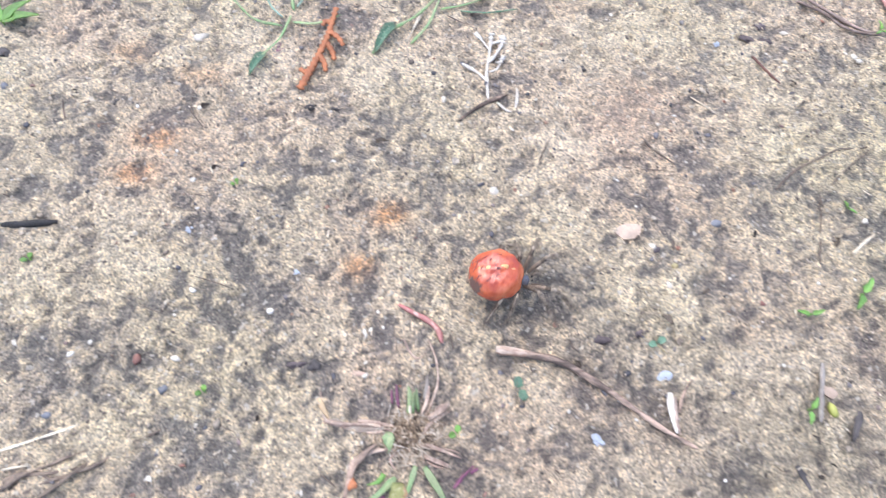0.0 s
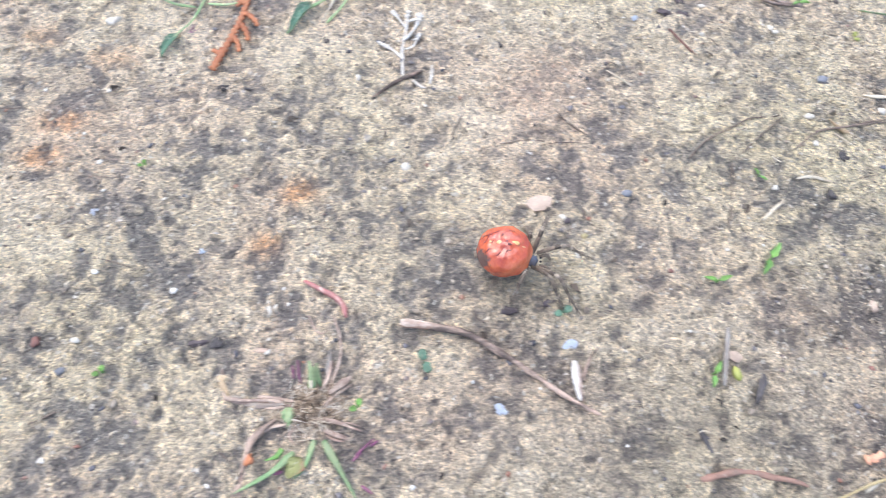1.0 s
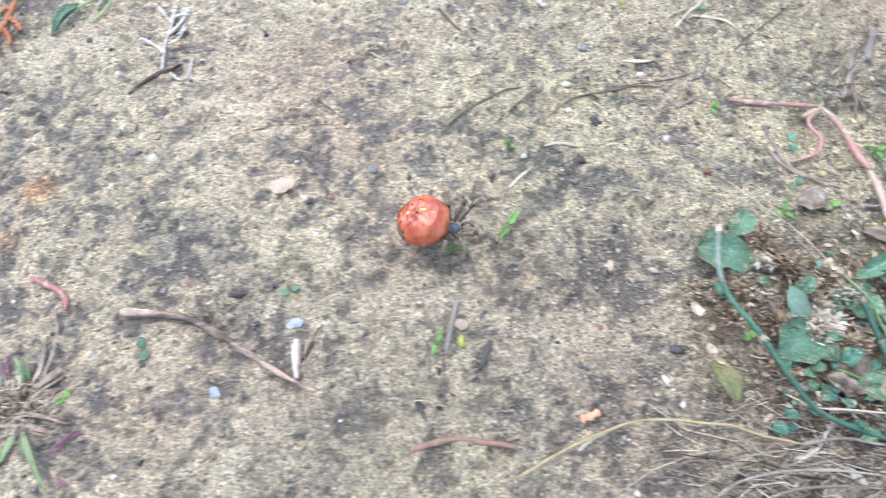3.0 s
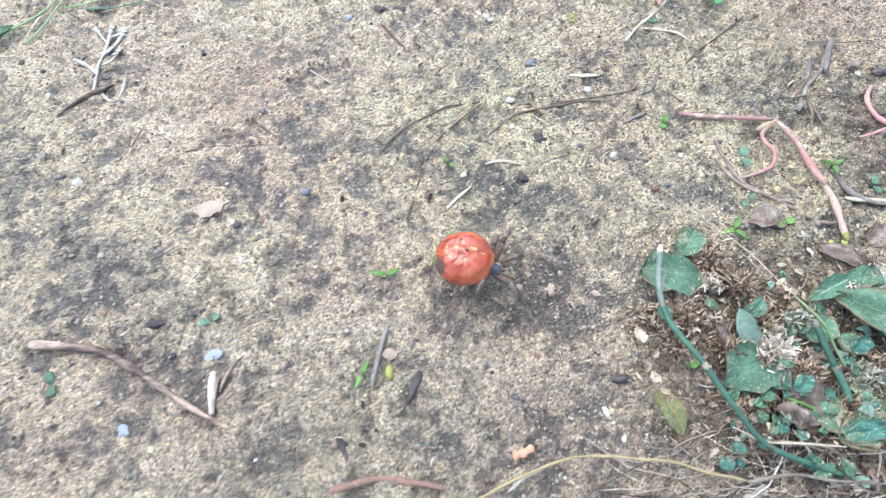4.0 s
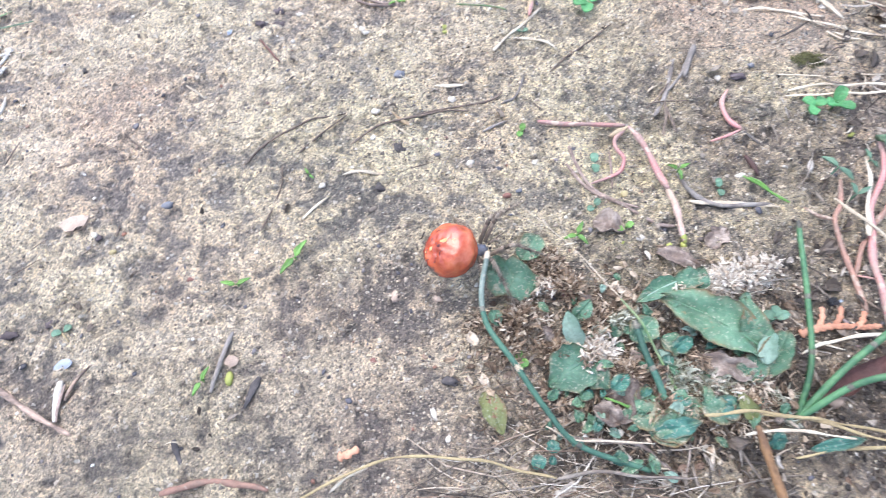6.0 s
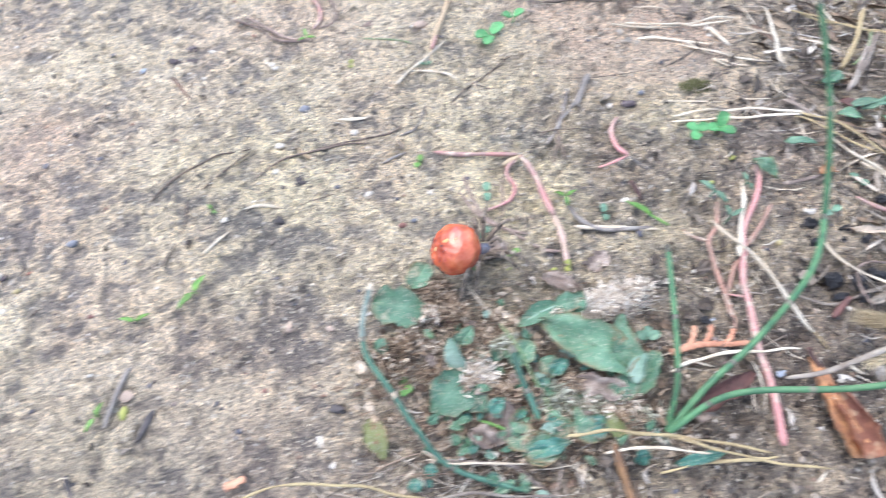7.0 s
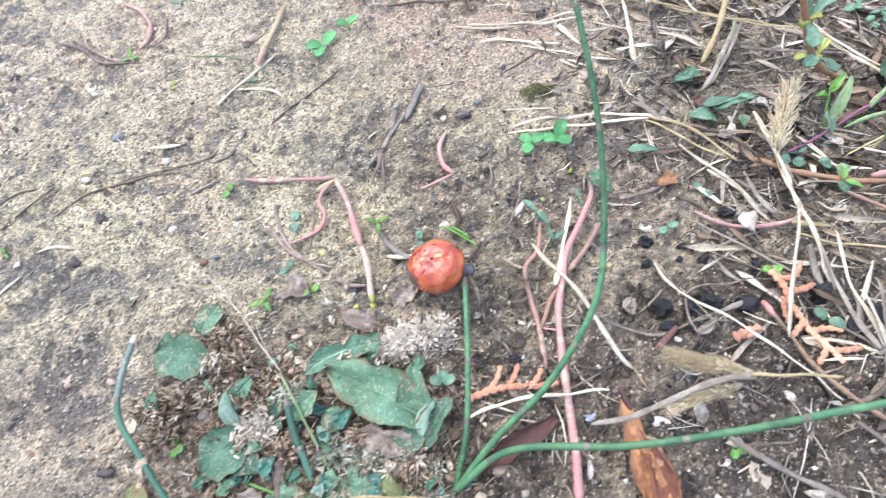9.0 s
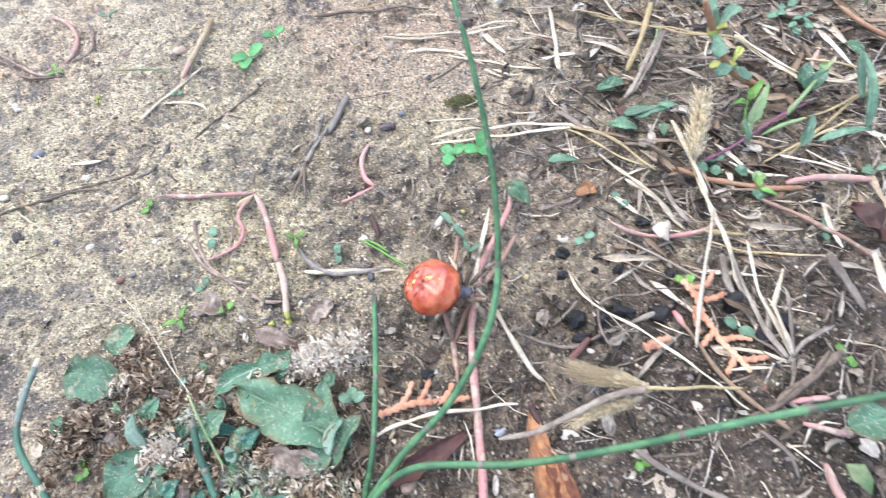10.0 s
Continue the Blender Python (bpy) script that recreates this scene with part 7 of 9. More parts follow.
def far_tuft():
    h = holder("grass_tuft", [(-42.9, 134.1, 0)][0], "green and withered grass rosette on sand", "grass tuft")
    def blade(px, w, mat, z="1 2 1"):
        under(rod("blade", px, w * 0.55, w * 0.3, mat, flat=0.4), h)
    blade([(-42.3, 132, 1), (-44.1, 123, 2), (-48.1, 116.3, 2), (-51.1, 110.1, 1)], 0.8, GRASS)
    under(leaf("blade", *[(-47.5, 118, 1), (-51.3, 109.3, 1)], 3.4, LEAF, shape="lance"), h)
    blade([(-44.4, 128.5, 1), (-52.9, 129.8, 2), (-61.7, 137.8, 2)], 1.0, GRASS)
    blade([(-41.1, 129.8, 1), (-34.1, 129.3, 1.5), (-26.9, 133.4, 1)], 0.9, GRASS)
    blade([(-41.7, 134.3, 1), (-43.2, 140.2, 2), (-46.9, 147.1, 2)], 1.0, GRASS)
    blade([(-41, 135.5, 1), (-38, 140.5, 2), (-36, 145.4, 2)], 0.9, LEAFPALE)
    blade([(-44.9, 131.8, 1), (-48.5, 134.7, 2), (-51, 139.2, 2)], 0.8, LEAFPALE)
    blade([(-43.7, 121.8, 1), (-44.5, 118.5, 1), (-42.3, 120.4, 1)], 0.5, MAGENTA)
    blade([(-16.1, 119.8, 1), (-11.4, 127.3, 2), (-3.4, 134.6, 2), (2.4, 141.9, 2)], 1.3, GRASS)
    under(leaf("blade", *[(-10.1, 131.7, 1.5), (-15.7, 119.4, 1)], 3.8, LEAF, shape="lance"), h)
    blade([(-4.8, 124, 1), (0.3, 131.4, 2), (3.3, 142, 2)], 1.1, GRASS)
    blade([(-1.8, 138, 1), (-4, 131.1, 2), (-5.9, 125.3, 1)], 0.8, STRAW)
    blade([(9.7, 137.6, 1), (17.6, 137.6, 1), (27.4, 139.2, 1)], 0.9, LEAF)
    blade([(3.5, 137.2, 1), (12.2, 141.3, 1), (19.3, 144.8, 1)], 0.9, GRASS)
    blade([(5.4, 135, 1), (10.8, 131.9, 1), (14.2, 131.5, 1)], 0.5, WOOD)
far_tuft()
seedling([(-127.1, 123.2, 0)], (55, 120, 20), SPROUT, "bright green sprout with narrow leaves", 2.0, 8.0, shape="lance")

# ---- seedlings ----
seedling([(113.7, 50, 0)], (55, 235), SPROUT, "bright green two-leaved sprout on bare sand", 2.0, 4.2, shape="lance")
seedling([(99.7, 44.2, 0)], (170, 20), SPROUT, "bright green bent sprout on bare sand", 1.5, 3.0, shape="lance")
seedling([(94.2, 20.9, 0)], (60, 250), SPROUT, "small bright green sprout beside a twig", 1.5, 3.2, shape="lance")
seedling([(26.8, 22.9, 0)], (100, 300), LEAF, "tiny dull green seedling on sand", 0.8, 2.2)
seedling([(60.1, 35.2, 0)], (30, 200), LEAF, "tiny dull green seedling on sand", 0.8, 2.2)
seedling([(116.4, 74.7, 0)], (120, 310), SPROUT, "tiny green sprout on sand", 0.7, 1.9, shape="lance")
seedling([(-46, 18.9, 0)], (80, 200), SPROUT, "tiny green sprout on sand", 0.8, 1.6)
seedling([(-48.8, 73.8, 0)], (80, 200), SPROUT, "tiny green sprout on sand", 0.6, 1.2)
seedling([(-96.5, 49.6, 0)], (80, 200), SPROUT, "tiny green sprout on sand", 0.6, 1.4)
seedling([(12.4, 12.3, 0)], (80, 200), SPROUT, "tiny green sprout on sand", 0.6, 1.6)
seedling([(256, 83.8, 0)], (225, 130, 40), CLOVER, "bright green clover-like seedling", 3.0, 4.0)
seedling([(263.2, 85.7, 0)], (60, 200, 300), CLOVER, "bright green lobed seedling", 3.0, 4.2)
seedling([(201.9, 130.8, 0)], (30, 190, 250), CLOVER, "green round-leaved seedling", 2.5, 3.8)
seedling([(210, 135.5, 0)], (20, 160), CLOVER, "green round-leaved seedling", 3.5, 3.6)
seedling([(142.1, 138.2, 0)], (100, 215, 340), SPROUT, "bright green sprout on sand", 1.5, 3.0, shape="lance")
seedling([(192.3, 71.2, 0)], (80, 270), LEAF, "small bluish two-leaved seedling", 1.5, 2.6)
seedling([(190.3, 58.4, 0)], (60, 200), LEAF, "small bluish two-leaved seedling", 1.2, 2.0)
seedling([(184.4, 51, 0)], (60, 200, 300), SPROUT, "green sprout with narrow leaves", 1.5, 3.4, shape="lance")
seedling([(196.2, 51.3, 0)], (20, 200), SPROUT, "tiny green seedling", 1.0, 2.0)
seedling([(165.6, 20.3, 0)], (90, 270, 320), SPROUT, "bright lime-green sprout on sand", 1.6, 2.0)
seedling([(252.3, 62.3, 0)], (120, 300), LEAF, "bluish purslane leaves at a stem end", 5.0, 4.2)
seedling([(255, 54.9, 0)], (20, 100), LEAF, "bluish purslane leaf pair", 4.5, 3.2)
seedling([(264.2, 65.9, 0)], (100, 270), LEAF, "bluish purslane leaf pair", 3.0, 2.8)
seedling([(294.3, 63, 0)], (110, 290), LEAF, "small bluish two-leaved seedling", 2.0, 2.4)
seedling([(283.2, 54.3, 0)], (20, 200), LEAF, "small bluish two-leaved seedling", 2.0, 2.4)
seedling([(302.6, 39.4, 0)], (150, 20, 300), SPROUT, "bright green sprout beside an orange sprig", 2.0, 1.9)
seedling([(310.8, 27.1, 0)], (130, 320), LEAF, "small bluish two-leaved seedling", 2.0, 2.6)
seedling([(281.1, 3.8, 0)], (100, 240, 330), SPROUT, "green round-leaved seedling on dark soil", 2.0, 2.1)
seedling([(360.4, 117.3, 0)], (20, 180), LEAF, "small bluish two-leaved seedling", 3.0, 2.6)
seedling([(362.4, 111.8, 0)], (20, 180, 270), LEAF, "small bluish seedling", 3.0, 2.8)
seedling([(321.4, 70, 0)], (20, 180), LEAF, "small bluish two-leaved seedling", 2.0, 2.8)
seedling([(224.4, 24.7, 0)], (80, 150, 20), LEAF, "tiny round-leaved seedling beside a big leaf", 4.0, 2.6)
seedling([(335.8, 125.8, 0)], (20, 120), LEAF, "small bluish seedling", 3.0, 2.8)
seedling([(384.4, 115.7, 0)], (20, 200), LEAF, "small bluish seedling", 3.0, 3.0)
seedling([(358.2, 59.9, 0)], (10, 180), LEAF, "bluish two-leaved seedling", 3.0, 3.4)
seedling([(327.4, 59.3, 0)], (70, 320), SPROUT, "green leaf pair on a brown stem", 4.0, 3.8, shape="lance")
seedling([(338.9, 46.4, 0)], (70, 250, 330), LEAF, "dull green seedling among dry grass", 2.0, 2.8)
seedling([(330.7, 17.4, 0)], (120, 290), SPROUT, "yellow-green moss-like sprout", 1.0, 2.2)
seedling([(223.6, 61.4, 0)], (100, 260), LEAF, "small bluish seedling near the runner", 1.0, 2.0)
seedling([(174.7, 83.8, 0)], (70, 240), SPROUT, "tiny green sprout on sand", 0.8, 1.8)
seedling([(156.1, 124.3, 0)], (70, 280), LIME, "tiny yellowish sprout on sand", 0.8, 1.8)
seedling([(180, 121.6, 0)], (170, 10), LEAF, "tiny dull green seedling", 0.8, 1.8)
seedling([(155.5, 159.6, 0)], (20, 160), LEAF, "small bluish seedling", 1.5, 3.0)
seedling([(213.6, 67, 0)], (20, 160, 270), SPROUT, "bright green tip of a grey stem", 1.5, 2.6, shape="lance")
for w, a in (([(206.5, 46.2, 0)], 10), ([(194.7, 47.5, 0)], 40), ([(242, 37.2, 0)], 0), ([(264.8, 75.9, 0)], 30), ([(255.8, 68.3, 0)], 0), ([(190.9, 66.9, 0)], 10)):
    pebble("bud", w, 1.6, 1.3, 1.3, a, LIME, "small yellow-green purslane bud on soil", "bud", group="purslane buds")
leaf("weed_leaf", *[(311.1, 87.3, 3), (317, 88, 4)], 3.1, FLESHY, "green leaf among dry grass", "leaf", shape="lance")
leaf("weed_leaf", *[(304.9, 86, 3), (313.4, 85.9, 5)], 2.8, FLESHY, "pale green narrow leaf", "leaf", shape="lance")
leaf("weed_leaf", *[(305.9, 99.1, 3), (297.8, 97.2, 3)], 4.2, LEAF, "small bluish leaf under a stalk", "leaf")
leaf("weed_leaf", *[(305.5, 84.2, 2), (297.5, 85.4, 3)], 4.2, LEAFOLD, "yellowing green leaf", "leaf")
leaf("weed_leaf", *[(311.6, 83.6, 2), (310.8, 79.2, 3)], 3.0, LEAFOLD, "small green leaf", "leaf")
leaf("weed_leaf", *[(279.9, 78.4, 2.5), (287.4, 75.5, 3)], 2.8, FLESHY, "narrow green leaf with a pale edge", "leaf", shape="lance")
leaf("weed_leaf", *[(332.1, 77.4, 5), (338.6, 86.2, 10)], 3.2, GRASS, "green grass leaf rising", "leaf", shape="lance")
leaf("weed_leaf", *[(331.6, 79.4, 5), (331, 73.5, 4)], 3.0, LEAFOLD, "grass leaf with an orange tip", "leaf", shape="lance")
leaf("weed_leaf", *[(342.7, 69, 4), (347.1, 76.2, 7)], 2.8, FLESHY, "bluish grass leaf", "leaf", shape="lance")
leaf("weed_leaf", *[(346.8, 69.8, 5), (359.4, 69.2, 7)], 2.3, FLESHY, "long bluish grass leaf", "leaf", shape="lance")
leaf("weed_leaf", *[(359.2, 70, 5), (361.5, 89.3, 14)], 2.8, FLESHY, "upright greyish grass leaf", "leaf", shape="lance")
leaf("weed_leaf", *[(349, 87.2, 7), (352.2, 91.5, 9)], 3.4, LEAF, "bluish leaf on a green stem", "leaf")
leaf("weed_leaf", *[(354.6, 89, 8), (356.9, 89, 10)], 3.0, GRASS, "bright leaf tip on a green stem", "leaf", shape="lance")
leaf("weed_leaf", *[(318.9, 3.2, 10), (325.7, 3.5, 14)], 7.0, LEAF, "broad bluish leaf near the ground", "leaf")
leaf("dead_leaf", *[(346.8, 51.2, 4), (350.5, 41.8, 4)], 6.2, MAROON, "dark brown dead leaf among grass", "leaf", wave=2.2)
leaf("dead_leaf", *[(317.8, -3.1, 6), (322.4, -9, 3)], 4.0, GRASS, "yellow-green leaf near the ground", "leaf", shape="lance")
leaf("dead_leaf", *[(302.1, 91.2, 2), (304.5, 85, 3)], 4.0, MAROON, "reddish-brown dead leaf scrap", "leaf", wave=1.3)
leaf("dead_leaf", *[(289.5, 68.5, 2), (284, 65.4, 3)], 4.5, DEADLEAF, "orange-yellow dead leaf scrap", "leaf", wave=1.3)
leaf("dead_leaf", *[(267.8, 72.7, 4), (272.2, 65.2, 4)], 5.0, LEAFOLD, "yellow-green purslane leaf", "leaf", wave=1.7)
rod("sprig_of_bark", [(232.7, 70.3, 1), (233.8, 65.9, 1), (234, 63.8, 1)], 0.9, 0.5, MAROON, "small reddish bark scrap", "bark")
husk_heap("moss_patch", [(262.1, 102.4, 0)], (6, 2.5), 260, 1.4, 0.25, MOSS, "small patch of green-brown moss", 1.2, "moss", 31)

# ---- husks and chaff ----
husk_heap("husk_heap", [(218, 35.4, 0)], (10.5, 4.2), 420, 2.6, 0.5, PALEHUSK, "heap of pale dry flower husks", 3.0, seed=11)
husk_heap("husk_heap", [(181, 18.7, 0)], (4, 6.5), 110, 2.8, 0.65, HUSK, "pale dry flower head husks", 6.0, seed=12)
husk_heap("husk_heap", [(160.6, 29.4, 0)], (7, 4), 140, 2.4, 0.5, CHAFF, "brown dry flower head husks on sand", 3.5, seed=13)
husk_heap("husk_heap", [(174.4, 43.2, 0)], (6, 6), 170, 2.2, 0.45, CHAFF, "brown dry husks beside a leaf", 3.5, seed=14)
husk_heap("husk_heap", [(205.3, 11.9, 0)], (8, 6), 220, 3.0, 0.5, HUSKG, "grey-green withered flower heads", 5.0, seed=15)
husk_heap("husk_heap", [(212, 7.1, 0)], (9, 5), 220, 3.0, 0.45, CHAFF, "brown withered flower heads", 4.5, seed=16)
husk_heap("husk_heap", [(184.7, 29.8, 0)], (6, 7), 170, 2.2, 0.45, CHAFF, "brown chaff among weed leaves", 3.0, seed=18)
husk_heap("husk_heap", [(169.4, 28.2, 0)], (6, 6), 120, 2.6, 0.5, HUSK, "pale dry husks among chaff", 3.0, seed=19)
husk_heap("husk_heap", [(211.2, 11.9, 0)], (7, 5), 160, 2.8, 0.5, HUSKG, "grey-green withered husks", 4.0, seed=20)
husk_heap("husk_heap", [(186.7, 16.9, 0)], (8, 6), 160, 2.5, 0.5, CHAFF, "brown chaff among weed leaves", 3.0, seed=22)
husk_heap("chaff", [(202.2, 8.8, 0)], (18, 10), 240, 2.6, 0.40, CHAFF, "brown chaff under the weeds", 3.0, seed=21)
husk_heap("root_fibres", [(163.3, 24.1, 0)], (6, 6), 130, 4.0, 0.18, CHAFF, "fine brown root fibres", 3.0, "fibres", seed=23)

def flower_head(at, r, count, mat, label, seed, tall=1.0):
    """A dead flower head: papery bracts standing out on all sides of a low dome."""
    rnd = np.random.RandomState(seed)
    x, y, z = at
    h = holder("flower_head", (x, y), label, "seed head", "dead flower heads among the weeds")
    out = []
    for k in range(count):
        a, e = rnd.rand() * 6.283, radians(rnd.uniform(5, 85))
        d = np.array((math.cos(a) * math.cos(e), math.sin(a) * math.cos(e), math.sin(e) * tall))
        c = np.array((rnd.randn() * r * 0.25, rnd.randn() * r * 0.25, z + rnd.rand() * r * 0.3))
        p, q = c + d * r * rnd.uniform(0.25, 0.5), c + d * r * rnd.uniform(0.75, 1.15)
        out.append(leaf_mesh(p * MM, q * MM, r * rnd.uniform(0.14, 0.30), "lance", rnd.uniform(0.2, 0.9), rnd.uniform(-0.1, 0.2), 0.08, 0.3, rnd.rand() * 90, 4, 3, rnd.uniform(-60, 60), torn=0.5))
    v, f = joined(out)
    tagged(link_mesh("bract_cover", v, f, mat, parent=h, smooth=False), kind="stuff")
    v, f = ball(seed, r * 0.5, r * 0.5, r * 0.4 * tall, 0.5, 3)
    link_mesh("core", [(p[0], p[1], p[2] + z * MM) for p in v], f, MAROON if mat is CHAFF else BROWNLEAF, parent=h)
    return h


for k, (x, y, r, n, mat) in enumerate(((176.5, 42.8, 4.0, 130, CHAFF), (179.8, 36, 4.2, 130, CHAFF), (166.5, 28.3, 4.4, 140, CHAFF), (163.1, 22, 3.8, 110, CHAFF), (184.2, 20.8, 4.4, 140, PALEHUSK), (183.6, 27.2, 4.0, 120, CHAFF),
                                       (211.5, 34.6, 3.6, 110, PALEHUSK), (217, 35.6, 4.0, 130, PALEHUSK), (222, 36.6, 3.8, 120, PALEHUSK), (227, 37.5, 3.0, 80, PALEHUSK), (199.3, 14, 4.6, 140, HUSKG), (206.8, 11.5, 5.0, 150, HUSKG), (189.3, 15.3, 3.8, 110, CHAFF), (168, 33.3, 3.6, 100, HUSK), (212.5, 7, 4.4, 130, CHAFF), (195, 7.5, 4.2, 120, CHAFF), (174, 21.5, 3.6, 100, CHAFF))):
    flower_head((x, y, 1.4), r, n, mat, "withered papery flower head among chaff and weed leaves", 300 + k, 0.8)

# ---- more of the weeds: small teal leaves, withered heads and fallen stems ----
for base, tip, w in (((215.9, -2.4, 2), (217.3, 1.5, 4), 3.4), ((199.8, 10.3, 3), (197.5, 5.9, 4), 4.2), ((203.9, 5.6, 3), (211.6, 6.8, 4), 5.6), ((200.3, 19.4, 3.5), (204.5, 22.0, 5), 4.0), ((191.7, 2.1, 2.5), (201.7, 3.7, 4.5), 4.4), ((184.6, 11.8, 3), (188.4, 14.6, 4), 3.8), ((193.4, 12.3, 3), (190.2, 9.4, 3.4), 2.2), ((196.6, 16.0, 3), (199.6, 18.4, 4), 3.0), ((206.5, 15.4, 3), (209.4, 12.9, 3.6), 2.8)):
    leaf("weed_leaf", base, tip, w, TEALLEAF, "small dark teal weed leaf among chaff", "leaf", wave=1.2, torn=0.3, group=WL)
_teal = random.Random(71)
for k in range(26):
    bx, by, ba = _teal.uniform(176, 222), _teal.uniform(-2, 27), _teal.uniform(0, 6.283)
    bl = _teal.uniform(1.6, 3.4)
    leaf("weed_leaf", (bx, by, 2.0), (bx + bl * math.cos(ba), by + bl * math.sin(ba), _teal.uniform(2.6, 4.6)), bl * _teal.uniform(0.5, 0.85), TEALLEAF if k % 3 else LEAFOLD, "tiny teal leaf of a low weed", "leaf", shape="round" if k % 2 else "oval", wave=0.8, group=WL)
leaf("weed_leaf", (213.4, 3.5, 3), (210.7, 9.4, 6), 3.6, LEAFOLIVE, "yellowing curved leaf of a low weed", "leaf", fold=0.4, roll=25, group=WL)
leaf("dead_leaf", (180.0, 8.4, 2.5), (186.2, 4.6, 3.5), 5.5, BROWNLEAF, "crumpled grey-brown scrap of dead leaf", "leaf", wave=2.6, fold=0.3)
rod("twig", [(172.9, 2.9, 3.5), (180.4, 1.5, 3), (187.8, 0.0, 3), (192.2, -3.2, 2.5), (196.4, -6.6, 2)], 0.36, 0.5, BROWNLEAF, "grey-brown dead stem among weeds", "twig", flat=0.7, wob=0.4)
rod("twig", [(198.8, 1.1, 2.5), (198.2, -2.5, 2.5), (197.0, -6.7, 2)], 0.3, 0.26, BROWNLEAF, "short brown dead stem among weeds", "twig", wob=0.4)
rod("twig", [(208.1, 1.1, 13), (208.9, -5.5, 12.5), (210.0, -12.8, 11), (210.9, -20.5, 7), (211.4, -26, 1)], 0.8, 1.0, ORANGESTEM, "orange-brown dry stem leaning over weeds", "twig", wob=0.3, sag=False)
rod("dry_straw", [(219.9, -4.4, 2.5), (231.4, -3.5, 3), (245.3, -4.2, 2.5)], 0.3, 0.42, YSTRAW, "yellowish dry straw across the weeds", "straw", wob=0.5)
flower_head((207.1, 12.3, 2.2), 3.4, 90, PALEHUSK, "withered whitish flower head among weed leaves", 401, 0.9)
flower_head((216.3, 11.5, 1.6), 3.2, 80, HUSK, "withered brown flower head among weed leaves", 402, 0.8)

# ---- charcoal ----
CH = "charcoal bits on the soil"
for at, w, d, a in (([(277.7, 52.1, 0)], 3.6, 3.8, 10), ([(276, 46.2, 0)], 2.9, 2.4, 40), ([(285.8, 49.5, 0)], 2.8, 2.1, 0), ([(288.9, 45.2, 0)], 3.2, 2.4, 20), ([(283.6, 46.1, 0)], 2.0, 1.8, 0), ([(276.7, 35.4, 0)], 5.0, 6.0, 30), ([(282, 34.1, 0)], 3.6, 5.5, 0), ([(286.8, 35.2, 0)], 4.0, 6.0, 60), ([(295, 33.2, 0)], 6.2, 4.2, 10), ([(298.6, 56.2, 0)], 5.2, 2.6, 0), ([(276.8, 30.6, 0)], 5.0, 3.0, 0), ([(281.8, 29.8, 0)], 3.6, 3.0, 30), ([(311.7, 33.5, 0)], 6.0, 5.0, 30), ([(320.4, 25.9, 0)], 5, 6, 20), ([(315.2, 25.4, 0)], 4.0, 5.5, 0), ([(241, 28.6, 0)], 3.4, 2.2, 0), ([(300.1, 42, 0)], 3.2, 2.6, 0), ([(341.2, 54.6, 0)], 4, 3, 10)):
    pebble("charcoal", at, w, d, min(w, d) * 1.1, a, COAL, "angular black charcoal bit on soil", "charcoal", 0.2, True, CH)

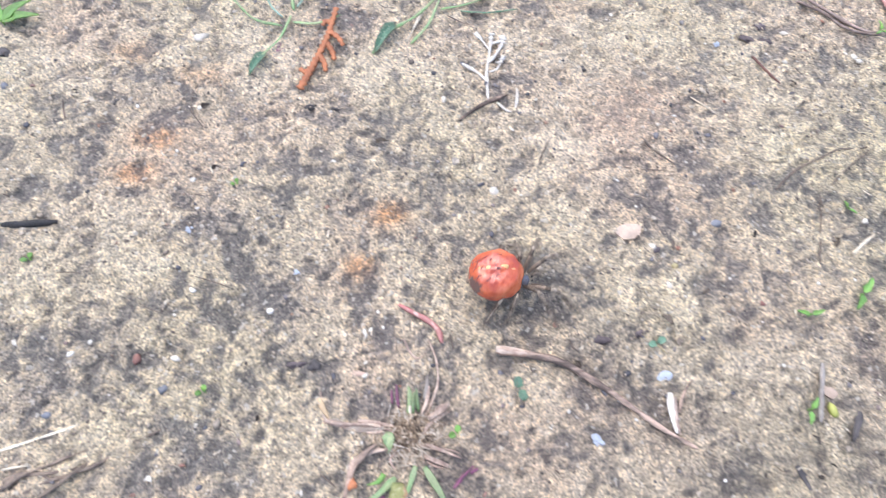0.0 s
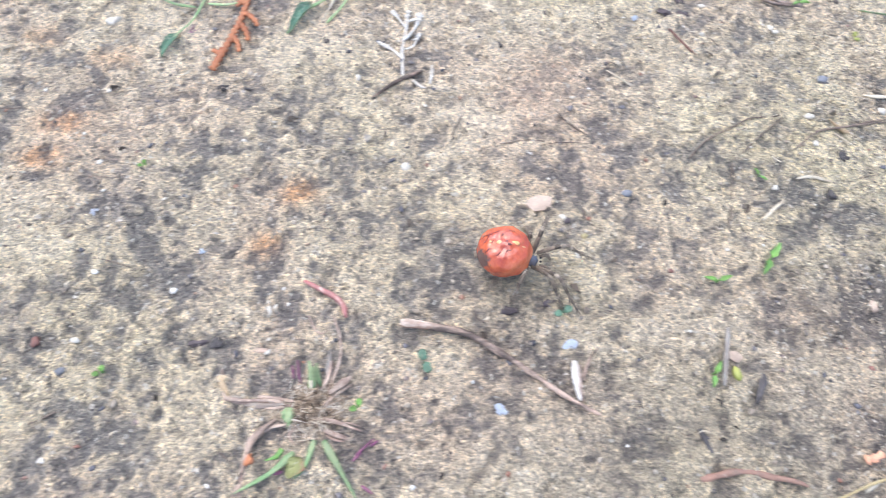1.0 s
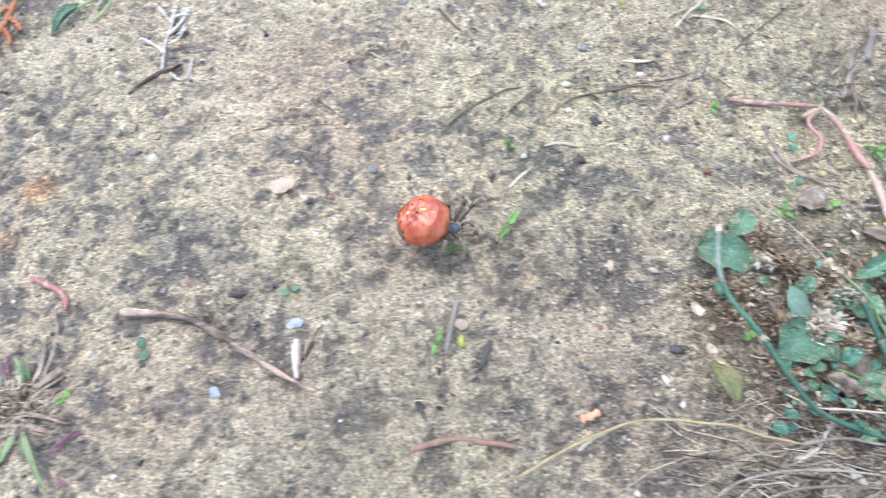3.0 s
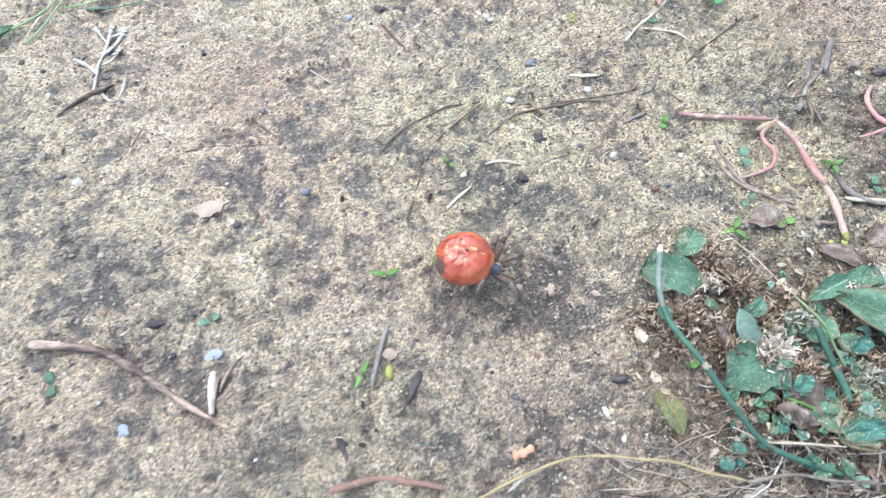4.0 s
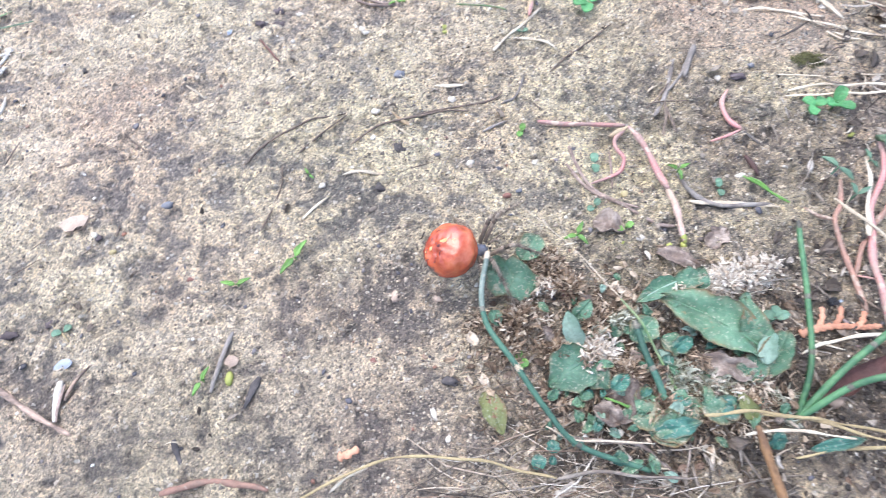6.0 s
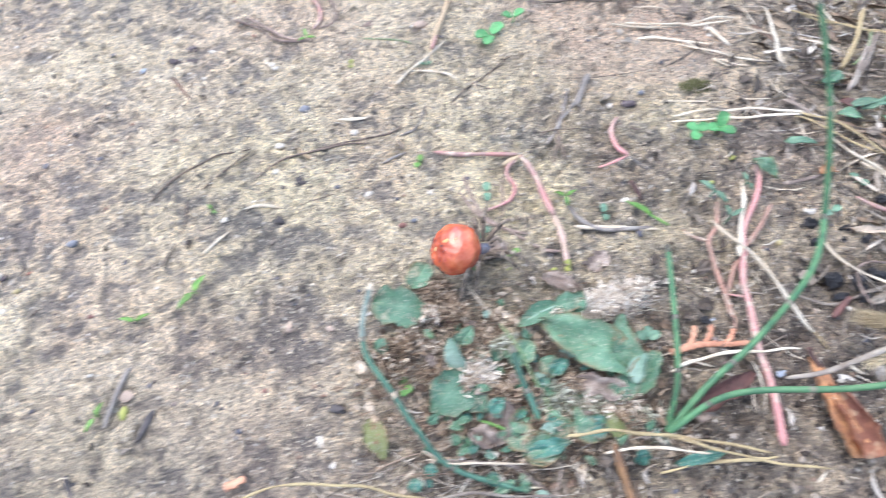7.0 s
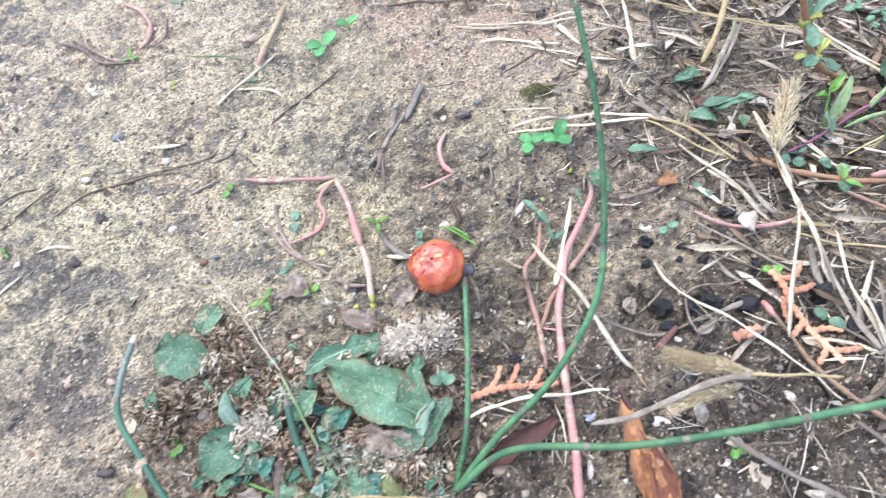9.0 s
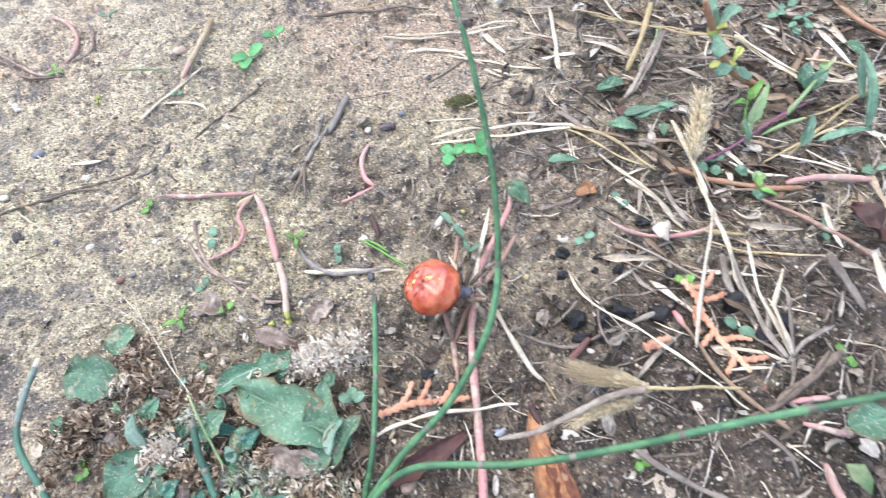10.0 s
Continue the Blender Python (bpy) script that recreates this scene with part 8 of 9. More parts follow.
# ---- stones and chips ----
ST = "small stones on the sand"
taken = []
for at, w, d, a, mat, lab in (
    ([(-68.6, 123.2, 0)], 3.4, 5.0, 70, WHITE, "white angular stone"), ([(20.7, 75.3, 0)], 2.6, 2.6, 0, WHITE, "white round stone"), ([(20.4, 81.3, 0)], 2.6, 1.8, 10, DARKSTONE, "small dark stone"),
    ([(0.9, 94.2, 0)], 3.2, 1.6, -5, DARKSTONE, "flat dark stone"), ([(79.7, 68.4, 0)], 3.2, 2.4, 20, BLUESTONE, "blue-grey stone"), ([(65.2, 50.4, 0)], 1.6, 2.0, 0, WHITE, "white grit"),
    ([(67.3, 55.8, 0)], 1.6, 1.5, 0, YELLOWSTONE, "yellowish grit"), ([(-10.6, 34.2, 0)], 1.4, 2.6, 0, WHITE, "white chip stone"), ([(-54.7, 26.5, 0)], 2.2, 1.4, -20, WHITE, "white chip stone"),
    ([(-75.6, 29.4, 0)], 1.2, 1.2, 0, WHITE, "white grit"), ([(-55.4, 19.1, 0)], 2.6, 2.2, 0, BLUESTONE, "blue-grey stone"), ([(-80.5, 12.4, 0)], 2.2, 1.8, 0, BLUESTONE, "blue-grey stone"),
    ([(-29.1, 49.3, 0)], 1.7, 1.3, 0, PALEBLUE, "pale blue grit"), ([(-23.6, 81.8, 0)], 1.4, 1.3, 0, WHITE, "white grit"), ([(44.7, 11.9, 0)], 2.6, 2.6, 0, PALEBLUE, "pale blue round stone"),
    ([(88.2, 46.6, 0)], 1.9, 1.5, 0, REDSTONE, "reddish grit"), ([(46.3, 35.7, 0)], 4.5, 1.8, -5, PURPLESTONE, "purplish dark lump"), ([(56.4, 37.5, 0)], 2.8, 2.0, 0, PURPLESTONE, "purplish dark lump"),
    ([(132.2, 125.8, 0)], 1.8, 1.6, 0, WHITE, "white grit"),
    ([(111.3, 136.2, 0)], 3.2, 1.3, -10, WHITE, "white elongated chip"), ([(-100, 101, 0)], 2.6, 1.8, 0, DARKSTONE, "dark lump"), ([(-87.7, 98.8, 0)], 1.8, 2.0, 0, DARKSTONE, "dark grit"),
    ([(-58.8, 59.9, 0)], 1.6, 1.8, 0, PALEBLUE, "pale blue grit"), ([(61.3, 60.3, 0)], 3.6, 2.8, 0, PURPLESTONE, "purplish dark lump"), ([(-120, 101.5, 0)], 2.2, 2.6, 0, BLUESTONE, "blue-grey stone"), ([(-124.2, 113.5, 0)], 3.4, 3.0, 0, DARKSTONE, "dark lump"),
    ([(104.8, 132.6, 0)], 3.4, 2.0, -5, PURPLESTONE, "purplish dark lump"), ([(99.7, 133.1, 0)], 3.6, 2.2, -20, PURPLESTONE, "purplish dark lump"), ([(89.5, 130.5, 0)], 1.8, 1.6, 0, PALEBLUE, "pale blue grit"), ([(46.8, 118.1, 0)], 2.0, 1.6, 0, DARKSTONE, "dark grit"),
    ([(-32.2, 100.5, 0)], 3.8, 1.8, 20, DARKSTONE, "dark flat lump"), ([(-25.7, 100, 0)], 2.4, 1.6, 0, DARKSTONE, "dark lump"), ([(-21.6, 26.1, 0)], 2.4, 2.4, 0, DARKSTONE, "dark lump"), ([(-26.5, 26.3, 0)], 4.0, 1.6, 10, PURPLESTONE, "purplish lump"),
    ([(-10.3, 24.5, 0)], 6.0, 1.4, -3, WOOD, "brown bark piece"), ([(-63.6, 25.9, 0)], 2.0, 2.4, 0, REDSTONE, "reddish brown grit"), ([(5.8, 104.8, 0)], 1.4, 2.2, 0, WHITE, "white grit"),
    ([(140.8, 80.9, 0)], 2.9, 4.4, 0, DARKSTONE, "dark blue-grey stone"), ([(141.9, 107.2, 0)], 3.8, 2.8, 0, BLUESTONE, "blue-grey stone"), ([(134.7, 94.3, 0)], 2.6, 1.9, 0, WHITE, "white stone"), ([(156.6, 96.9, 0)], 2.4, 2.4, 0, WHITE, "white stone"),
    ([(159.7, 75.2, 0)], 2.4, 1.8, 30, WHITE, "white chip stone"), ([(135.2, 69.3, 0)], 2.4, 2.2, 0, DARKSTONE, "dark stone"), ([(120, 71.1, 0)], 1.8, 1.6, 0, WHITE, "white grit"), ([(131.1, 127.5, 0)], 2.0, 2.2, 0, WHITE, "white stone"), ([(109.5, 124.8, 0)], 1.6, 1.6, 0, WHITE, "white grit"),
    ([(61.4, 60.8, 0)], 3.6, 3.0, 0, PURPLESTONE, "purplish dark lump"), ([(88.6, 46.6, 0)], 1.9, 1.6, 0, REDSTONE, "reddish grit"), ([(145.9, 10, 0)], 1.4, 3.4, 15, WHITE, "white splinter stone"), ([(149.1, 17.2, 0)], 4.6, 1.8, -10, DARKSTONE, "dark flat lump"),
    ([(76.8, 14.2, 0)], 2.0, 1.8, 0, DARKSTONE, "dark grit"), ([(198.8, 62, 0)], 1.8, 2.0, 0, YELLOWSTONE, "tan pebble"), ([(168.6, 64.3, 0)], 2.0, 1.8, 0, REDSTONE, "orange-brown grit"),
    ([(138.3, 38.4, 0)], 2.2, 3.0, 0, TANSTONE, "pale pointed pebble"), ([(148.4, 36.9, 0)], 2.2, 1.6, -30, TANSTONE, "pale pebble"), ([(142.3, 107.2, 0)], 3.4, 2.6, 0, BLUESTONE, "blue-grey stone"), ([(104.4, 138.6, 0)], 3.0, 2.8, 0, PURPLESTONE, "purplish lump"), ([(130, 127, 0)], 1.6, 1.8, 0, WHITE, "white grit"), ([(132.2, 124.3, 0)], 1.4, 1.6, 0, WHITE, "white grit"),
    ([(169.2, 64.7, 0)], 2.6, 1.6, 0, REDSTONE, "orange-brown grit"), ([(171.7, 65.2, 0)], 1.8, 1.4, 0, BLUESTONE, "blue-grey grit"), ([(234.2, 98.8, 0)], 1.9, 2.4, -20, WHITE, "white pebble"), ([(267.7, 47.9, 0)], 1.7, 1.9, 0, YELLOWSTONE, "cream pebble"), ([(279.1, 55.8, 0)], 3.6, 2.6, 0, WHITE, "whitish grey stone"), ([(272.1, 57.7, 0)], 1.9, 1.6, 0, TANSTONE, "cream pebble"),
    ([(278.4, 63.2, 0)], 1.9, 1.9, 0, TANSTONE, "cream pebble"), ([(244.2, 28.8, 0)], 3.2, 1.6, 0, PALEBLUE, "pale blue chip"), ([(254.7, 14, 0)], 2.6, 2.2, 0, PALEBLUE, "pale blue stone"), ([(233.8, 6.4, 0)], 3.8, 3.6, 0, TANSTONE, "tan broken pebble"), ([(242.5, 42, 0)], 1.1, 1.1, 0, WHITE, "white grit"), ([(230.4, 64.5, 0)], 3.2, 1.6, -15, WHITE, "whitish chip"),
    ([(199.6, 48.6, 0)], 2.2, 2.2, 0, WHITE, "white crumb"), ([(156, 53.9, 0)], 1.4, 1.2, 0, DARKSTONE, "dark grit"), ([(134.5, 70.7, 0)], 2.4, 2.2, 0, DARKSTONE, "dark stone"), ([(132.8, 23, 0)], 1.9, 1.6, 0, REDSTONE, "reddish pebble"), ([(205.8, 120.5, 0)], 2.2, 1.6, 0, DARKSTONE, "dark grit"), ([(163, 142.8, 0)], 4.2, 3.0, 50, WOOD, "brown soil lump"),
    ([(180, 139.4, 0)], 5.0, 3.0, 20, TANSTONE, "tan lump"), ([(239.8, 98.4, 0)], 4.5, 2.6, 0, PURPLESTONE, "dark crumbly lump"), ([(244.2, 101.5, 0)], 2.4, 1.6, 0, BLUESTONE, "blue-grey grit"), ([(326.8, 9.2, 0)], 2.2, 1.6, 0, WHITE, "white grit"), ([(359, 53, 0)], 3, 3, 0, WHITE, "white stone"), ([(261.4, 55.5, 0)], 1.8, 2.6, 0, TANSTONE, "tan grit"),
):
    if any(math.hypot(at[0][0] - x, at[0][1] - y) < 1.8 for x, y in taken):   # one stone in one place
        continue
    taken.append(at[0][:2])
    pebble("pebble", at, w, d, min(w, d) * 0.75, a, mat, lab + (" on sand" if "sand" not in lab else ""), "stone", group=ST)
chip("stone_flake", [(56.1, 64.8, 0)], (7.5, 5.5), 20, TANSTONE, "flat tan stone flake on sand", "stone", 1.0)
chip("blue_chip", [(61.5, 27.5, 0)], (4.4, 3.0), 20, PALEBLUE, "flat pale blue chip on sand", "chip", 0.5)
chip("bark_chip", [(100.3, 25.3, 0)], (3.6, 3.0), 0, TANSTONE, "pinkish flat flake", "chip", 0.6)
chip("white_shard", [(268.6, 10.9, 0)], (4.6, 2.4), -15, WHITE, "white angular shard", "shard", 0.8)
chip("pale_leaf_scrap", [(284.9, -1.4, 0)], (8.0, 4.4), 75, HUSK, "pale papery leaf scrap on dark soil", "leaf scrap", 0.4)
chip("white_chip", [(277.9, 27.8, 0)], (2.0, 1.2), -40, WHITE, "small white chip", "chip", 0.5)
chip("bark_chip", [(286.8, 49.1, 0)], (3.0, 1.6), 40, BROWNLEAF, "thin dark bark chip", "bark", 0.5)

# ---- loose plant litter ----
def litter(name, count, box, mats, label, seed, length, width, keep, aim=None):
    rnd = np.random.RandomState(seed)
    out = []
    while len(out) < count:
        x, y = rnd.uniform(box[0], box[1]), rnd.uniform(box[2], box[3])
        if rnd.rand() > keep(x, y):
            continue
        a, l = rnd.rand() * 6.283, length * np.exp(rnd.randn() * 0.5)
        if aim is not None and rnd.rand() < 0.75:
            a = radians(aim + rnd.randn() * 24)
        z = gz(x, y) + rnd.rand() * 2.2
        bend, tilt = rnd.randn() * 0.4, rnd.randn() * 0.12
        pts = [np.array((x + math.cos(a + bend * s) * l * s, y + math.sin(a + bend * s) * l * s, max(z + tilt * l * s, gz(x + math.cos(a) * l * s, y + math.sin(a) * l * s) + 0.2))) * MM for s in (-0.5, -0.15, 0.2, 0.5)]
        w = width * np.exp(rnd.randn() * 0.4) * MM
        out.append(sweep(np.array(pts), np.array([0.5, 1.0, 0.9, 0.3]) * w, 5, 0.4))
    v, f = joined(out)
    return tagged(link_mesh(name, v, f, mats), label, "plant litter", kind="stuff")


zone = lambda x, y: float(litter_zone(x, y))
litter("dry_grass_litter", 650, (180, 400, -40, 170), DRYMIX, "grey dry grass scraps over dark soil", 41, 8.0, 0.2, zone)
litter("brown_litter", 550, (180, 400, -40, 170), DRYMIX, "brown dead leaf and stem scraps over soil", 42, 4.0, 0.3, zone)
litter("straw_litter", 150, (180, 400, -40, 170), STRAW, "bleached straw scraps over soil", 43, 8.0, 0.22, zone)
litter("root_litter", 260, (-130, 400, -40, 180), ROOT, "fine dark rootlets and twig bits on sand", 44, 4.0, 0.16, lambda x, y: 0.35 + 0.65 * float(litter_zone(x, y)))
litter("sand_straw_litter", 90, (-130, 300, -40, 180), STRAW, "tiny pale straw bits on sand", 45, 2.6, 0.16, lambda x, y: 1.0)


def scraps(name, count, box, size, mat, label, seed, keep):
    """Crumpled bits of dead leaf lying over one another, joined."""
    rnd = np.random.RandomState(seed)
    out = []
    while len(out) < count:
        x, y = rnd.uniform(box[0], box[1]), rnd.uniform(box[2], box[3])
        if rnd.rand() > keep(x, y):
            continue
        a, l = rnd.rand() * 6.283, size * np.exp(np.clip(rnd.randn(), -2, 1.5) * 0.5)
        z = gz(x, y) + 0.3 + rnd.rand() * 1.5
        p = np.array((x, y, z)) * MM
        q = np.array((x + math.cos(a) * l, y + math.sin(a) * l, max(z + rnd.randn() * 0.25 * l, gz(x, y) + 0.2))) * MM
        out.append(leaf_mesh(p, q, l * rnd.uniform(0.3, 0.8), "oval", rnd.uniform(-0.3, 0.6), rnd.uniform(0.0, 0.25), 0.15, l * 0.3, rnd.rand() * 90, 5, 4, rnd.uniform(-40, 40)))
    v, f = joined(out)
    return tagged(link_mesh(name, v, f, mat, smooth=False), label, "plant litter", kind="stuff")


scraps("leaf_scraps", 750, (170, 400, -40, 170), 2.6, DRYMIX, "crumpled brown and grey dead leaf scraps", 51, zone)
scraps("pale_leaf_scraps", 45, (170, 400, -40, 170), 2.4, HUSK, "bleached papery leaf scraps over soil", 52, zone)
scraps("sand_leaf_scraps", 160, (-130, 260, -40, 180), 1.5, DRYMIX, "tiny dead leaf bits on sand", 53, lambda x, y: 1.0)

weeds = lambda x, y: float(np.clip(1.25 - math.hypot((x - 195) / 38, (y - 18) / 24), 0, 1))
litter("weed_fibres", 900, (150, 250, -20, 60), CHAFF, "fine brown fibres and chaff under the weeds", 61, 3.2, 0.16, weeds)
scraps("weed_scraps", 420, (150, 250, -20, 60), 1.7, CHAFF, "crumbled brown chaff under the weeds", 62, weeds)
scraps("pale_weed_scraps", 240, (150, 250, -20, 60), 1.5, HUSK, "pale papery flower scraps under the weeds", 63, weeds)

mat_zone = lambda x, y: float(np.clip((x - 262 - 0.1 * y) / 40, 0, 1)) * (0.35 + 0.65 * float(np.clip((y - 30) / 40, 0, 1)))
litter("dry_grass_mat", 1000, (250, 410, 0, 175), DRYMIX, "dense mat of fine grey dry grass", 71, 10.0, 0.14, mat_zone, -38)
litter("pale_grass_mat", 330, (250, 410, 0, 175), HUSK, "bleached dry grass fibres lying flat", 72, 11.0, 0.11, mat_zone, -30)
litter("crossing_grass_mat", 360, (250, 410, 0, 175), DRYMIX, "dry grass fibres crossing the mat", 73, 9.0, 0.14, mat_zone, 40)
husk_heap("tuft_crown", [(2.4, 12.1, 0)], (6, 4.5), 150, 3.0, 0.4, CHAFF, "withered crown of a grass tuft", 2.0, "grass tuft", 33)
for pts in ([(-17.8, 13.9, 0.8), (-11.9, 12.9, 0.8), (-4.4, 12.6, 0.8)], [(-10.2, 14.2, 0.8), (-5.8, 13.8, 0.8), (-1.4, 13.2, 0.8)], [(6.8, 14.7, 0.9), (9.2, 16.2, 0.9), (10.9, 17.3, 0.9)], [(5.5, 7.2, 0.9), (8.7, 6, 0.9), (11, 5.2, 0.9)], [(-8, 11.8, 0.9), (-3.1, 12.3, 0.9), (0.7, 12.1, 0.9)], [(5.4, 22.3, 0.9), (5.3, 19.1, 0.9), (4.1, 15.9, 0.9)], [(3.5, 9.5, 0.9), (8.5, 8.9, 0.9), (13.6, 7.3, 0.9)]):
    rod("dry_grass", pts, 0.65, 0.25, TUFTTAN, "flat withered pinkish grass blade on sand", "grass", flat=0.25)

husk_heap("tuft_fibres", [(1.2, 11.1, 0)], (9, 7), 110, 6.5, 0.24, HUSK, "fine withered fibres round a grass tuft", 1.5, "fibres", 34, 0.15)

def small_weed_leaves():
    """Small weed leaves scattered between the larger ones."""
    rnd = np.random.RandomState(77)
    n = 0
    while n < 75:
        x, y = rnd.uniform(160, 235), rnd.uniform(-8, 38)
        if rnd.rand() > weeds(x, y):
            continue
        a, l, z = rnd.rand() * 6.283, rnd.uniform(1.8, 4.4), rnd.uniform(1.0, 4.5)
        leaf("weed_leaf", (x, y, z), (x + math.cos(a) * l, y + math.sin(a) * l, z + rnd.uniform(-0.6, 1.4)), l * rnd.uniform(0.5, 0.8), [LEAF, LEAFOLD, LEAF, LEAFPALE][n % 4] if n % 7 else BROWNLEAF,
             "small worn weed leaf among chaff", "leaf", wave=0.8, roll=rnd.uniform(-30, 30), group="small weed leaves among the chaff")
        n += 1
small_weed_leaves()

straw_zone = lambda x, y: float(np.clip(1.3 - math.hypot((x - SX) / 26, (y - SY) / 13), 0, 1))
(SX, SY, _z), = [(171.2, -11.4, 0)]
litter("straw_tangle", 230, (SX - 34, SX + 34, SY - 16, SY + 16), DRYMIX, "tangle of fine grey and tan dry straws", 91, 12.0, 0.11, straw_zone, 5)
litter("pale_straw_tangle", 150, (SX - 34, SX + 34, SY - 16, SY + 16), HUSK, "bleached fine straws in a tangle", 92, 13.0, 0.1, straw_zone, -8)

litter("weed_threads", 130, (150, 250, -22, 60), DRYMIX, "thin dry stalks lying over the weeds", 95, 7.0, 0.16, weeds)
husk_heap("weed_husks", [(203, 14, 0)], (22, 14), 110, 2.4, 0.45, HUSK, "pale flower husks scattered over the weeds", 3.5, "husks", 96)
husk_heap("weed_grey_husks", [(196, 6, 0)], (26, 14), 120, 2.4, 0.45, CHAFF, "brown husks scattered over the weeds", 3.5, "husks", 97)
husk_heap("stem_foot_husks", [(222, 6, 0)], (6, 5), 90, 3.0, 0.5, HUSKG, "grey-green husks at the foot of horsetail stems", 3.0, "husks", 98)

for pts, r in (([(-87, -4.8, 0.2), (-79.8, 0.2, 0.9), (-73.7, 3.5, 0.6), (-67.5, 6.3, -0.2)], 0.6), ([(-83.1, -5.7, 0.2), (-75.8, -1.2, 0.7), (-68.1, 1.8, 0.9), (-60.5, 7.1, 0.5), (-53.4, 10.3, -0.2)], 0.45)):
    rod("root", pts, r, r * 0.45, ROOT, "gnarled brown root half sunk in the soil", "root", wob=1.0, rough=0.6)

for k, at in enumerate(([(175.4, 43.1, 0)], [(173.4, 36.6, 0)], [(163, 28.1, 0)], [(182, 20.6, 0)], [(186, 25.6, 0)], [(205.6, 16.5, 0)], [(211, 8.6, 0)], [(196.3, 14.8, 0)], [(204.2, 33.5, 0)], [(191.1, 27.6, 0)])):
    husk_heap("husk_clump", at, (3.8, 3.2), 120, 2.8, 0.6, (CHAFF, HUSK, CHAFF, HUSK, HUSKG)[k % 5], "crumbly clump of withered husks over weed leaves", 6.5, "husks", 120 + k)

def blade_litter(name, count, box, length, width, mat, label, seed, keep, aim):
    """Flat dry grass blades lying over one another, joined."""
    rnd = np.random.RandomState(seed)
    out = []
    while len(out) < count:
        x, y = rnd.uniform(box[0], box[1]), rnd.uniform(box[2], box[3])
        if rnd.rand() > keep(x, y):
            continue
        a, l = radians(aim + rnd.randn() * 35), length * np.exp(np.clip(rnd.randn(), -2, 1.3) * 0.4)
        x2, y2 = x + math.cos(a) * l, y + math.sin(a) * l
        p = np.array((x, y, gz(x, y) + 0.5 + 2.2 * rnd.rand())) * MM
        q = np.array((x2, y2, gz(x2, y2) + 0.5 + 2.2 * rnd.rand())) * MM
        out.append(leaf_mesh(p, q, width * rnd.uniform(0.5, 1.5), "lance", rnd.uniform(0.1, 0.7), rnd.uniform(-0.03, 0.08), 0.12, 1.0, rnd.rand() * 90, 8, 4, rnd.uniform(-50, 50), torn=0.4))
    v, f = joined(out)
    return tagged(link_mesh(name, v, f, mat), label, "plant litter", kind="stuff")


blade_litter("brown_blade_litter", 210, (250, 410, 30, 175), 11.0, 1.5, CHAFF, "broken brown grass blades in a dry mat", 131, mat_zone, -35)
blade_litter("pale_blade_litter", 130, (250, 410, 20, 175), 11.0, 1.3, HUSK, "bleached flat grass blades in a dry mat", 132, mat_zone, -48)
blade_litter("grey_blade_litter", 160, (245, 410, 0, 175), 9.0, 1.4, DRYMIX, "grey withered grass blades in a dry mat", 133, mat_zone, 20)

# ---- the spider ----
def abdomen_material():
    m, t, p, link = nodes_of("orange_abdomen")
    c = coords(t)
    n1, n2, n3 = noise_node(t, c, 260, 3), noise_node(t, c, 900, 3), noise_node(t, c, 110, 2)
    col = ramp(t, n1, [(0.30, (0.40, 0.052, 0.026)), (0.52, (0.62, 0.118, 0.045)), (0.74, (0.76, 0.22, 0.10))])
    sep = t.nodes.new("ShaderNodeSeparateXYZ")
    link(c, sep.inputs[0])
    # the belly and the tail end are dusky grey-brown
    low = t.nodes.new("ShaderNodeMapRange")
    low.inputs["From Min"].default_value, low.inputs["From Max"].default_value = -0.0022, -0.0045
    link(sep.outputs[2], low.inputs["Value"])
    tail = t.nodes.new("ShaderNodeVectorMath")
    tail.operation = "DISTANCE"
    link(c, tail.inputs[0])
    tail.inputs[1].default_value = (-0.0055, -0.0032, 0.0020)
    rag = t.nodes.new("ShaderNodeMath")
    rag.operation = "MULTIPLY_ADD"
    link(n2, rag.inputs[0])
    rag.inputs[1].default_value = 0.0034
    link(tail.outputs["Value"], rag.inputs[2])
    end = t.nodes.new("ShaderNodeMapRange")
    end.inputs["From Min"].default_value, end.inputs["From Max"].default_value = 0.0043, 0.0035
    link(rag.outputs[0], end.inputs["Value"])
    col = mix(t, low.outputs[0], col, (0.16, 0.085, 0.065))
    col = mix(t, end.outputs[0], col, (0.14, 0.075, 0.065))
    link(col, p.inputs["Base Color"])
    p.inputs["Roughness"].default_value = 0.24
    p.inputs["Specular IOR Level"].default_value = 1.0
    p.inputs["Coat Weight"].default_value, p.inputs["Coat Roughness"].default_value = 0.5, 0.06
    p.inputs["Subsurface Weight"].default_value = 0.12
    p.inputs["Subsurface Radius"].default_value = (0.002, 0.0008, 0.0004)
    p.inputs["Subsurface Scale"].default_value = 1.0
    b = bump(t, p, n1, 0.45, 0.0014)
    link(bump(t, p, n2, 0.15, 0.0003, b), p.inputs["Normal"])
    return m


ABDOMEN = abdomen_material()
LEGS = plain("hairy_brown_leg", (0.33, 0.27, 0.21), (0.19, 0.15, 0.12), 0.6, 420, 1800, 0.4)
LEGPALE = plain("pale_leg_band", (0.42, 0.36, 0.29), (0.31, 0.26, 0.21), 0.6, 420, 1800, 0.4)
LEGDARK = plain("dark_leg_band", (0.15, 0.122, 0.10), (0.09, 0.073, 0.062), 0.6, 420, 1800, 0.4)
HEADGREY = plain("blue_grey_head", (0.24, 0.27, 0.36), (0.12, 0.125, 0.155), 0.5, 400, 1500, 0.3)
CREAMSPOT = plain("cream_spot", (0.86, 0.60, 0.30), (0.84, 0.50, 0.22), 0.4, 500, 1500, 0.1, tint=0.0)
